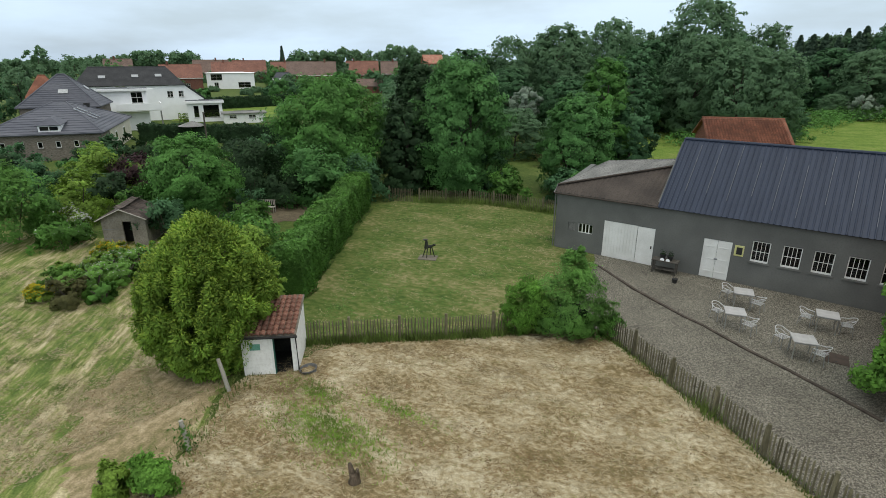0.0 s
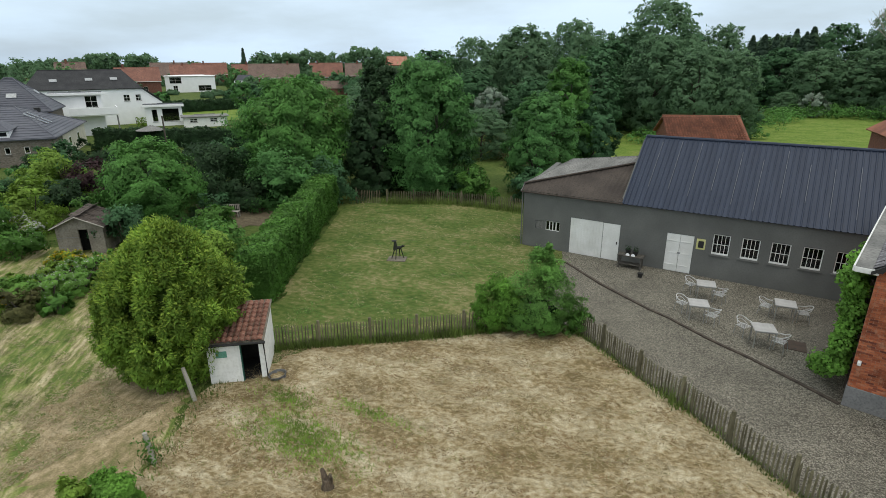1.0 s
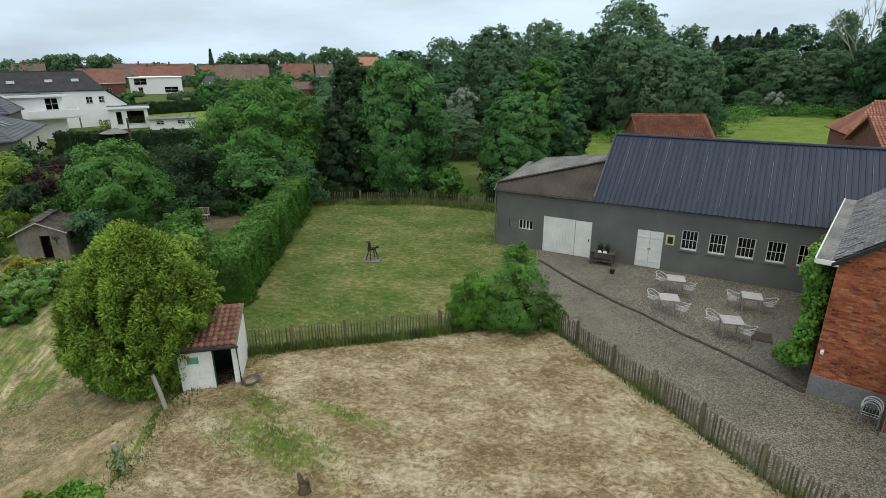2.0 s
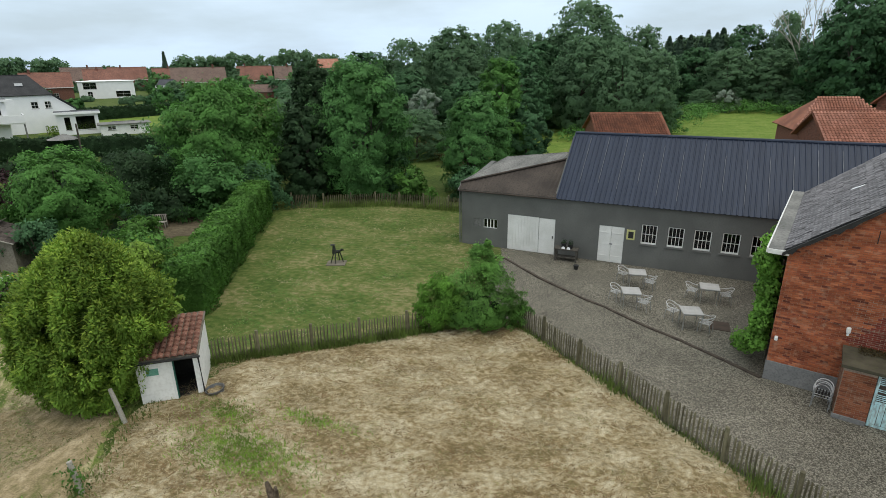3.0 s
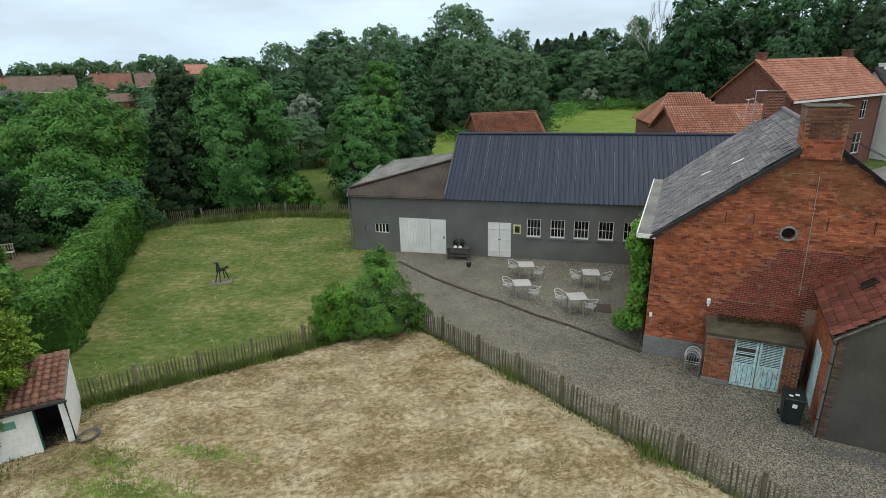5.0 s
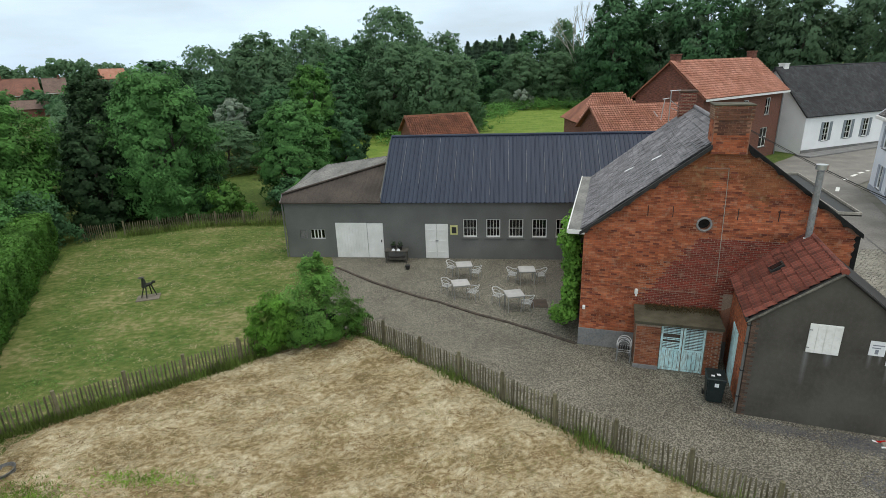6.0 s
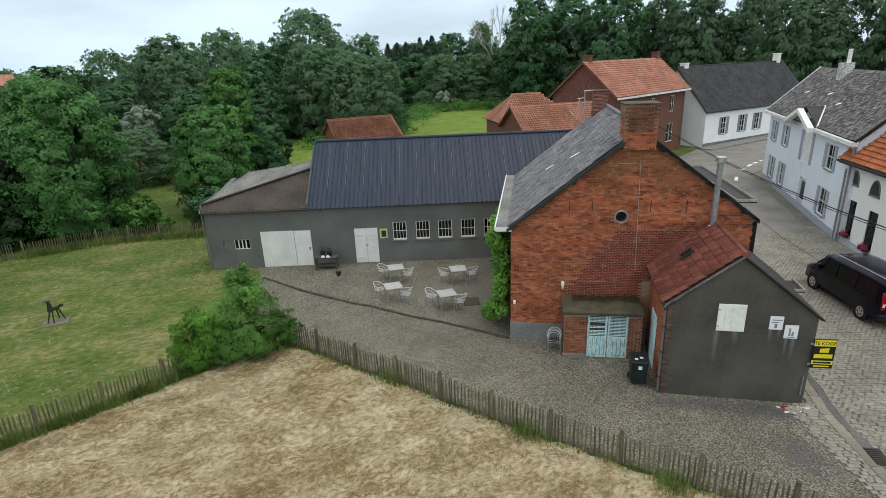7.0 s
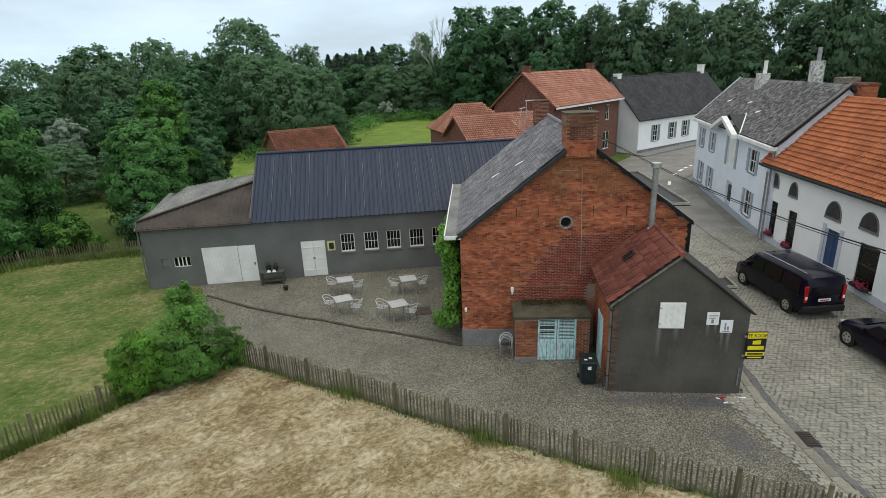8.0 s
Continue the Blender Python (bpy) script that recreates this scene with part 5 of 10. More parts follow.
# ---- the brick house with its annex ----
def brick_house():
    t = thing("brick_house", pose(7.37, -9.47, 0, 0, 0, -10), "old orange-red brick house with a slate roof, gable to the yard", "house")
    W, D, EL, APEX, AX = 8.45, 9.4, 4.72, 8.2, 4.35
    # gable wall with a round vent
    bm = bmesh.new()
    out = [(0, 0.72), (W, 0.72), (W, 4.94), (AX, APEX - 0.1), (0, EL - 0.1)]
    ov = [bm.verts.new((x, 0, z)) for x, z in out]
    es = [bm.edges.new((ov[i], ov[(i + 1) % 5])) for i in range(5)]
    hv = [bm.verts.new((3.93 + 0.2 * math.cos(math.tau * i / 20), 0, 5.05 + 0.2 * math.sin(math.tau * i / 20))) for i in range(20)]
    es += [bm.edges.new((hv[i], hv[(i + 1) % 20])) for i in range(20)]
    bmesh.ops.triangle_fill(bm, edges=es)
    for f in bm.faces:
        if f.normal.y > 0:
            f.normal_flip()
    ret = bmesh.ops.extrude_face_region(bm, geom=bm.faces[:])
    bmesh.ops.translate(bm, vec=(0, 0.3, 0), verts=[v for v in ret["geom"] if isinstance(v, bmesh.types.BMVert)])
    bmesh.ops.recalc_face_normals(bm, faces=bm.faces[:])
    gable = part("wall", bm, M_mortar, t)
    part("plinth", bx(-0.02, W, -0.03, 0.3, -0.3, 0.718, bevel=0.01), M_plinth, t, "grey cement-rendered plinth")
    part("wall", bx(0, 0.3, 0.3, D - 0.3, -0.3, EL - 0.1), M_brick, t)
    part("wall", bx(W - 0.3, W, 0.3, D - 0.3, -0.3, 4.8), M_brick, t)
    bm = bmesh.new()
    prism(bm, ((W, D, -0.3), (0, D, -0.3), (0, D, EL - 0.1), (AX, D, APEX - 0.1), (W, D, 4.8)), 0.3)
    part("wall", bm, M_brick, t)
    # vent
    bm = bmesh.new()
    for i in range(24):
        a, b = math.tau * i / 24, math.tau * (i + 1) / 24
        rod(bm, (3.93 + 0.22 * math.cos(a), -0.02, 5.05 + 0.22 * math.sin(a)), (3.93 + 0.22 * math.cos(b), -0.02, 5.05 + 0.22 * math.sin(b)), 0.035, seg=6)
    vt = part("round_vent", bm, M_zinc, t, "round vent with a pale rim")
    part("vent_back", bx(3.7, 4.16, 0.24, 0.29, 4.82, 5.28), M_void, vt)
    # darker, older bricks left by a vanished lean-to
    bm = bmesh.new()
    edge = [(1.98, 1.95), (4.9, 1.95), (6.9, 3.2), (6.9, 4.6)]
    x, z = 3.85, 4.6
    rstep = random.Random(17)
    while z > 2.05:
        dz = 0.065 * rstep.choice((1, 2, 2, 3))
        dx = min(0.105 * rstep.choice((0, 1, 2, 2, 3)), max(0.0, x - 2.0))
        edge += [(x, z), (x, z - dz)]
        x, z = x - dx, z - dz
    prism(bm, [(a, -0.004, b) for a, b in edge], 0.004)
    field = part("dark_brick_field", bm, M_mortarpale, t, "dark red older brickwork")

    def dark_at(x, z):
        lim = 1.98 + (3.85 - 1.98) * max(0.0, (z - 2.05)) / 2.55
        return 1.95 < z < 4.57 and lim + 0.12 * math.sin(z * 29) < x < 6.9

    def gable_at(x, z):
        roof = EL - 0.1 + (APEX - EL) * x / AX if x < AX else APEX - 0.1 - (APEX - 5.04) * (x - AX) / (W - AX)
        behind = (2.0 < x < 4.75 and z < 1.85) or (x > 4.75 and z < 2.6)
        return 0.72 < z < roof - 0.09 and not behind and math.hypot(x - 3.93, z - 5.05) > 0.3

    BW, BH = 0.205, 0.066
    fmw, _, _ = roof_frame((0, 0, 0.73), (W, 0, 0.73), (0, 0, 5))
    light, dark, apex = [], [], []
    for j in range(113):
        for i in range(42):
            x, z = 0.115 + BW * i + (BW / 2 if j % 2 else 0), BH * j
            if x < W - 0.1 and gable_at(x, z + 0.76):
                (dark if dark_at(x, z + 0.76) else apex if z + 0.76 > 6.3 + 0.5 * math.sin(x * 3.1) + 0.25 * math.sin(x * 17 + z * 9) else light).append((x, z))
    light.sort(key=lambda c: math.hypot(c[0] - 1.2, c[1] - 0.8))
    me_b = bpy.data.meshes.new("brick")
    bx(-0.0965, 0.0965, 0.0, 0.056, -0.004, 0.008).to_mesh(me_b)
    me_p = me_b.copy()
    halves = []
    for src in (me_b, me_p):
        me_h = src.copy()
        me_h.transform(Matrix.Diagonal((0.48, 1, 1, 1)))
        halves.append(me_h)
    ends = [(0.05, BH * j) for j in range(1, 59, 2)] + [(W - 0.05, BH * j) for j in range(29, 62, 2)]
    lay(gable, "brick", me_b, fmw, light, B_orange, B_orange, near=300, seed=31, jitter=0.003, tilt=0.7)
    me_a = me_b.copy()
    lay(gable, "brick", me_a, fmw, apex, B_apex, B_apex, near=0, seed=39, jitter=0.003, tilt=0.7)
    lay(gable, "half_brick", halves[0], fmw, ends, B_orange, B_orange, near=300, seed=36, jitter=0.002, tilt=0.7)
    fmd, _, _ = roof_frame((0, -0.004, 0.73), (W, -0.004, 0.73), (0, -0.004, 5))
    me_d = bpy.data.meshes.new("brick")
    bx(-0.095, 0.095, 0.0, 0.053, -0.004, 0.007).to_mesh(me_d)
    lay(field, "brick", me_d, fmd, dark, B_dark, B_dark, near=0, seed=32, jitter=0.003, tilt=0.7)
    # roof slopes
    kz = (APEX - EL) / (AX + 0.05)
    bm = bmesh.new()
    prism(bm, ((-0.12, D + 0.1, EL - 0.12 * kz), (-0.12, -0.1, EL - 0.12 * kz), (AX, -0.1, APEX), (AX, D + 0.1, APEX)), 0.1)
    prism(bm, ((AX, D + 0.1, APEX), (AX, -0.1, APEX), (W + 0.06, -0.1, 5.0), (W + 0.06, D + 0.1, 5.0)), 0.1)
    rf = part("roof", bm, M_slatedark, t)
    fm, L, ln = roof_frame((-0.12, D + 0.12, EL - 0.12 * kz + 0.012), (-0.12, -0.12, EL - 0.12 * kz + 0.012), (AX, D + 0.12, APEX + 0.012))
    me = slate_mesh("slate", 0.32, 0.27)
    cells = [(0.16 + 0.32 * i, 0.27 * j) for j in range(int(ln / 0.27)) for i in range(int(L / 0.32))]
    cells.sort(key=lambda c: -c[0])
    lay(rf, "slate", me, fm, cells, M_slate_ob, M_slate, near=300, seed=4, tilt=2.6)
    for x, y in ((6.4, 3.3), (5.0, 2.1)):
        o = part("glass_slate", bx(-0.25, 0.25, 0, 0.12, 0.03, 0.045), M_paper, rf, "pale replaced slate")
        o.matrix_basis = fm @ pose(x, y, 0, 0, 0, 50)
    part("ridge_cap", rods([(AX, -0.12, APEX + 0.03), (AX, D + 0.1, APEX + 0.03)], 0.09, seg=8), M_slate, rf)
    # tarred verges with a ragged lower edge
    for a, b, sd in (((-0.15, EL - 0.12), (AX - 0.5, APEX - 0.45), 3), ((W + 0.06, 4.98), (AX + 0.55, APEX - 0.45), 5)):
        rv = random.Random(sd)
        k = 30
        up = [(a[0] + (b[0] - a[0]) * i / k, a[1] + (b[1] - a[1]) * i / k) for i in range(k + 1)]
        lo = [(x, z - 0.1 - rv.uniform(0, 0.05) - (0.09 if rv.random() < 0.14 else 0)) for x, z in up]
        bm = bmesh.new()
        q = [(x, -0.115, z) for x, z in up] + [(x, -0.115, z) for x, z in lo[::-1]]
        prism(bm, q if a[0] > b[0] else q[::-1], 0.1)
        bmesh.ops.recalc_face_normals(bm, faces=bm.faces[:])
        part("verge", bm, M_dark, rf, "ragged black tarred verge")
    # flat eave shelf with a white gutter board
    part("eave_shelf", bx(-0.55, -0.1, -0.14, D + 0.1, EL - 0.12, EL - 0.06), M_etern, rf, "grey zinc-lined eave gutter")
    part("gutter_board", bx(-0.6, -0.552, -0.16, D + 0.1, EL - 0.2, EL - 0.03, bevel=0.01), M_white, rf, "white painted gutter board")
    part("gutter_end", bx(-0.55, 0.04, -0.16, -0.1, EL - 0.22, EL - 0.06, bevel=0.01), M_white, rf)
    # wide lead-lined box gutter over the street, pale along its rims
    g2 = part("street_gutter", bx(W + 0.1, W + 0.84, 2.3, D + 0.2, 4.96, 5.0), M_dark, rf, "dark lead-lined box gutter")
    for q in ((W + 0.8, W + 0.84, 2.3, D + 0.2), (W + 0.1, W + 0.135, 2.34, D + 0.2), (W + 0.1, W + 0.8, 2.3, 2.335), (W + 0.135, W + 0.8, D + 0.165, D + 0.2)):
        part("gutter_rim", bx(*q, 5.002, 5.1, bevel=0.006), M_greypost, g2)
    rv = random.Random(8)
    bm = bmesh.new()
    zs = [2.9 + 0.1 * k for k in range(21)]
    prism(bm, [(W + 0.03, -0.02, z) for z in zs] + [(W - 0.07 - rv.uniform(0, 0.09), -0.02, z) for z in zs[::-1]], 0.019)
    bmesh.ops.recalc_face_normals(bm, faces=bm.faces[:])
    part("tar_strip", bm, M_dark, t, "ragged black tar along the wall corner")
    # gable chimney and a second one at the far end
    ch = part("chimney", bx(3.82, 4.88, -0.17, 0.75, APEX - 0.75, 8.518), M_mortar, t)
    fmc, _, _ = roof_frame((3.82, -0.17, APEX - 0.74), (4.88, -0.17, APEX - 0.74), (3.82, -0.17, 9))
    lay(ch, "brick", me_b, fmc, [(0.11 + BW * i + (BW / 2 if j % 2 else 0), BH * j) for j in range(9) for i in range(5) if j % 2 == 0 or i < 4], B_orange, B_orange, near=300, seed=33, jitter=0.003)
    me_t = bpy.data.meshes.new("brick")
    bx(-0.0965, 0.0965, 0.0, 0.056, -0.004, 0.008).to_mesh(me_t)
    lay(ch, "brick", me_t, fmc, [(0.11 + BW * i + (BW / 2 if j % 2 else 0), BH * j) for j in range(9, 16) for i in range(5) if j % 2 == 0 or i < 4], B_soot, B_soot, near=300, seed=40, jitter=0.003)
    lay(ch, "half_brick", halves[0], fmc, [(u, BH * j) for j in range(1, 10, 2) for u in (0.06, 0.985)], B_orange, B_orange, near=300, seed=38, jitter=0.002)
    fms, _, _ = roof_frame((3.82, 0.75, APEX - 0.74), (3.82, -0.17, APEX - 0.74), (3.82, 0.75, 9))
    lay(ch, "brick", me_b, fms, [(0.12 + BW * i + (BW / 2 if j % 2 else 0), BH * j) for j in range(16) for i in range(4) if j % 2 == 0 or i < 3], B_orange, B_orange, near=300, seed=34, jitter=0.003)
    head = part("chimney_head", bx(3.79, 4.91, -0.2, 0.78, 8.52, 8.95), M_brickbrown, t, "sooty brown brick chimney head")
    fmh, _, _ = roof_frame((3.79, -0.2, 8.53), (4.91, -0.2, 8.53), (3.79, -0.2, 9))
    lay(head, "brick", me_t, fmh, [(0.11 + BW * i + (BW / 2 if j % 2 else 0), BH * j) for j in range(6) for i in range(5)], B_soot, B_soot, near=300, seed=41, jitter=0.004)
    part("chimney_cap", bx(3.76, 4.94, -0.23, 0.81, 8.952, 9.0, bevel=0.015), M_mossroof, head)
    ch2 = part("chimney", bx(3.68, 4.38, D - 0.75, D - 0.05, APEX - 0.9, 8.86), M_brickdark, t)
    part("chimney_cap", bx(3.64, 4.42, D - 0.79, D - 0.01, 8.864, 8.95, bevel=0.02), M_brickcorner, ch2)
    # bent aluminium aerial beside it
    ae = part("aerial", rods([(3.3, D - 0.4, 7.2), (3.3, D - 0.4, 8.95)], 0.022), M_alu, t, "bent aluminium aerial")
    for a, b in (((3.25, 8.93), (3.7, 8.95)), ((2.95, 8.55), (3.25, 8.6)), ((3.3, 8.5), (3.68, 8.2)), ((3.35, 8.15), (3.68, 8.0)), ((3.05, 8.55), (2.95, 7.6)), ((2.6, 8.0), (2.8, 7.75))):
        part("aerial_rod", rods([(a[0], D - 0.4, a[1]), (b[0], D - 0.4, b[1])], 0.022), M_alu, ae)
    # wall lamps, cable, ties
    lp = part("wall_lamp", bx(1.9, 2.02, -0.12, 0.0, 2.32, 2.52, bevel=0.03), M_white, t, "small white wall lamp")
    part("lamp_foot", bx(1.93, 1.99, -0.09, 0.0, 2.24, 2.316), M_white, lp)
    part("wall_lamp", bx(0.1, 0.2, -0.16, 0.0, 1.55, 1.68, bevel=0.02), M_white, t, "small white wall lamp")
    part("conduit", rods([(3.75, -0.02, 6.97), (4.45, -0.02, 6.97), (4.55, -0.02, 3.0)], 0.011), M_greypost, t)
    for x in (2.1, 2.9, 4.9, 6.1):
        part("wall_tie", bx(x, x + 0.022, -0.025, 0, 5.25, 5.65), M_dark, t)
    part("conduit", rods([(0.45, -0.016, 2.55), (4.6, -0.016, 2.52)], 0.008), M_brickdark, t)
    # lean-to with shuttered doors
    for a, b in ((2.0, 2.8), (4.24, 4.72)):
        pier = part("lean_to_wall", bx(a, b, -1.26, -1.04, -0.3, 1.72), M_mortarpale, t, "brown brick lean-to wall")
        fmp, _, _ = roof_frame((a, -1.26, 0.0), (b, -1.26, 0.0), (a, -1.26, 2))
        nb = round((b - a) / BW)
        lay(pier, "brick", me_p, fmp, [(0.1 + (b - a) / nb * i + ((b - a) / nb / 2 if j % 2 else 0.0), BH * j) for j in range(2 if a < 3 else 0, 25) for i in range(nb) if j % 2 == 0 or i < nb - 1 or a > 3 and i < nb - 1], B_brown, B_brown, near=300, seed=35, jitter=0.003)
        lay(pier, "half_brick", halves[1], fmp, [(u, BH * j) for j in range(3 if a < 3 else 1, 25, 2) for u in (0.055, b - a - 0.05)], B_brown, B_brown, near=300, seed=37, jitter=0.002)
    part("lean_to_side", bx(2.0, 2.22, -1.038, -0.03, -0.3, 1.72), M_brickbrown, t)
    part("lean_to_base", bx(1.96, 2.8, -1.3, -1.262, -0.3, 0.16, bevel=0.01), M_plinth, t)
    bm = bmesh.new()
    prism(bm, ((1.92, -1.36, 1.86), (4.75, -1.36, 1.86), (4.75, -0.02, 1.9), (1.92, -0.02, 1.9)), 0.1)
    part("lean_to_roof", bm, M_mossroof, t, "mossy dark concrete lean-to roof")
    rng = np.random.default_rng(77)
    k = 1700
    p = np.stack((rng.uniform(2.3, 4.72, k), -0.2 + rng.normal(0, 0.16, k), 1.92 + np.abs(rng.normal(0, 0.04, k))), 1)
    p[:, 1] = np.minimum(p[:, 1], -0.03)
    leaves("moss_cushion", p, rng.normal(0, 0.4, (k, 3)) + np.array((0, -0.3, 1)), 0.05, L_moss, t, 78)
    part("lean_to_back", bx(2.22, 4.7, -0.2, -0.1, -0.3, 1.7), M_void, t)
    for x in (2.82, 3.54):
        # added dark backing board, its colour standing in for shade between the slats
        dl = part("shutter_door", bx(x, x + 0.69, -1.2, -1.16, 0.02, 1.76), M_kerb, t, "peeling pale aqua louvred shutter door")
        for a, b in ((x, x + 0.07), (x + 0.62, x + 0.69)):
            part("stile", bx(a, b, -1.225, -1.2, 0.02, 1.76, bevel=0.004), M_aqua, dl)
        for z in (0.02, 0.8, 1.68):
            part("rail", bx(x + 0.07, x + 0.62, -1.222, -1.2, z, z + 0.08, bevel=0.004), M_aqua, dl)
        for i in range(13):
            if x < 3 and i in (4, 7, 8):
                continue
            o = part("slat", bx(0, 0.54, -0.017, 0.012, -0.004, 0.004), M_aqua, dl)
            o.matrix_basis = pose(x + 0.075, -1.212, 0.93 + i * 0.058, 35)
        for i in range(4):
            part("board", bx(x + 0.075 + i * 0.136, x + 0.198 + i * 0.136, -1.214, -1.2, 0.11, 0.79, bevel=0.004), M_aqua, dl)
    part("door_post", bx(3.512, 3.538, -1.23, -1.2, 0.02, 1.76), M_timber, t)
    # metal flue
    fl = part("flue_pipe", rods([(6.95, -0.28, 4.6), (6.95, -0.28, 7.0)], 0.1, seg=12), M_zinc, t, "stainless steel flue pipe")
    part("flue_cowl", rods([(6.95, -0.28, 7.05), (6.95, -0.28, 7.2)], 0.17, seg=12), M_alu, fl)
    part("flue_collar", rods([(6.95, -0.28, 4.7), (6.95, -0.28, 4.85)], 0.14, seg=12), M_paper, fl)
    part("flue_stay", rods([(6.95, -0.28, 6.6), (6.95, 0.0, 6.4)], 0.012), M_zinc, fl)
    return t


brick_house()


def annex():
    t = thing("annex", pose(11.68, -13.62, 0, 0, 0, -12.8), "low annex with a blackened rendered gable and old red tiles", "outbuilding")
    W, D, EL, ER, AX, AP = 4.2, 3.4, 3.3, 3.02, 1.95, 4.86
    bm = bmesh.new()
    prism(bm, ((0, 0, -0.3), (W, 0, -0.3), (W, 0, ER), (AX, 0, AP), (0, 0, EL)), 0.25)
    part("wall", bm, M_darkwall, t, "black tarred render gable wall")
    # brick side wall with a doorway
    bm = holed(bmesh.new(), D - 0.25, EL + 0.2, 0.22, [(0.95, -0.3, 1.0, 2.3)], z0=-0.3)
    bmesh.ops.transform(bm, matrix=Matrix.Translation((0.0, D, 0)) @ Matrix.Rotation(radians(-90), 4, "Z"), verts=bm.verts[:])
    part("wall", bm, M_brick, t, "orange brick side wall")
    part("wall", bx(W - 0.25, W, 0.25, D - 0.2, -0.3, ER - 0.1), M_darkwall, t)
    part("inner_screen", bx(0.5, 0.6, 0.3, D - 0.3, -0.3, 3.0), M_void, t)
    dr = part("door", bx(0.0, 0.04, D - 1.94, D - 0.96, 0.02, 1.99), M_aqua, t, "pale aqua plank door")
    for i in range(5):
        part("board", bx(-0.016, -0.001, D - 1.935 + i * 0.196, D - 1.747 + i * 0.196, 0.04, 1.97, bevel=0.004), M_aqua, dr)
    # toothed brown brick corner beside the tarred face
    rq = random.Random(77)
    for i in range(43):
        z = -0.02 + i * 0.077
        o = part("brick", bx(0, 0.115 if i % 2 else 0.2, -0.006 - rq.random() * 0.006, 0.05, 0, 0.066, bevel=0.004), M_brickcorner, t)
        o.matrix_basis = pose(-0.006, 0, z)
    pipe = part("downpipe", rods([(-0.06, 0.04, 3.15), (-0.06, 0.04, 0.05)], 0.04, seg=8), M_greywall, t, "grey painted downpipe")
    for z in (0.6, 1.5, 2.4, 3.0):
        part("pipe_bracket", bx(-0.115, 0.03, -0.012, 0.09, z, z + 0.035, bevel=0.004), M_dark, pipe)
    part("eave_gutter", rods([(-0.14, -0.1, EL - 0.1), (-0.14, D - 0.3, EL - 0.1)], 0.055, seg=8), M_dark, t)
    kz = (AP - EL) / AX
    a = 0.14
    bm = bmesh.new()
    prism(bm, ((-a, D + 0.1, EL - a * kz), (-a, -0.06, EL - a * kz), (AX, -0.06, AP + 0.02), (AX, D + 0.1, AP + 0.02)), 0.08)
    prism(bm, ((AX, D + 0.1, AP + 0.02), (AX, -0.06, AP + 0.02), (W + 0.12, -0.06, ER - 0.06), (W + 0.12, D + 0.1, ER - 0.06)), 0.08)
    # near-black deck: seen between the tile columns, it stands in for valley shadow
    rf = part("roof", bm, M_dark, t)
    fm, L, ln = roof_frame((-a, D + 0.08, EL - a * kz + 0.01), (-a, -0.1, EL - a * kz + 0.01), (AX, D + 0.08, AP + 0.03))
    me = tile_mesh("roof_tile", 0.205, 0.29, rise=0.1, fit=0.8, lip=0.06)
    cells = [(0.1 + 0.205 * i, 0.29 * j) for j in range(int(ln / 0.29)) for i in range(int(L / 0.205))]
    lay(rf, "roof_tile", me, fm, cells, M_tile_ob, M_tileold, near=300, seed=9)
    for i in range(9):
        y = -0.1 + i * 0.4
        part("ridge_tile", rod(bmesh.new(), (AX, y, AP + 0.05), (AX, y + 0.42, AP + 0.06), 0.1, 0.085, seg=8), M_tile_ob, rf)
    part("verge_board", rods([(-a, -0.09, EL - a * kz - 0.03), (AX, -0.09, AP - 0.02)], 0.035), M_concrete, rf)
    part("verge_board", rods([(AX, -0.09, AP - 0.02), (W + 0.12, -0.09, ER - 0.09)], 0.03), M_dark, rf)
    sk = part("roof_light", bx(0, 0.36, 0, 0.45, 0.02, 0.19, bevel=0.01), M_dark, rf)
    sk.matrix_basis = fm @ pose(1.3, 1.15, 0)
    part("skylight_pane", bx(0.04, 0.32, 0.05, 0.4, 0.191, 0.2), M_carglass, sk)
    # what hangs on the wall
    sh = part("white_shutter", bx(1.43, 2.22, -0.04, -0.004, 2.4, 3.3, bevel=0.008), M_white, t, "white painted wooden hatch")
    for i in range(4):
        part("board", bx(1.435 + i * 0.196, 1.62 + i * 0.196, -0.05, -0.0405, 2.42, 3.28, bevel=0.004), M_whitewash, sh)
    for z in (2.55, 3.1):
        part("hatch_hinge", bx(1.41, 1.5, -0.056, -0.051, z, z + 0.03), M_zinc, sh)
    for x, z in ((2.9, 2.53), (3.34, 2.26)):
        pn = part("notice", bx(x, x + 0.37, -0.014, -0.004, z, z + 0.44), M_paper, t, "white printed notice")
        for k, (u, w2, v, h2) in enumerate(((0.06, 0.28, 0.3, 0.03), (0.06, 0.2, 0.22, 0.03), (0.14, 0.08, 0.05, 0.14)) if z > 2.3 else ((0.12, 0.05, 0.08, 0.26), (0.2, 0.06, 0.08, 0.14), (0.06, 0.24, 0.03, 0.025))):
            part("print_bar", bx(x + u, x + u + w2, -0.017, -0.0145, z + v, z + v + h2), M_shade, pn)
    sg = part("street_gutter", bx(W + 0.13, W + 0.5, 2.3, D - 0.1, ER - 0.22, ER - 0.19), M_dark, t, "dark box gutter with a pale rim")
    part("gutter_rim", bx(W + 0.465, W + 0.5, 2.3, D - 0.1, ER - 0.188, ER - 0.1), M_greypost, sg)
    part("gutter_rim", bx(W + 0.13, W + 0.464, 2.3, 2.335, ER - 0.188, ER - 0.1), M_greypost, sg)
    part("wall_stay", rods([(W - 0.12, -0.03, 0.35), (W - 0.12, -0.03, 1.0)], 0.02), M_zinc, t)
    return t


annex()

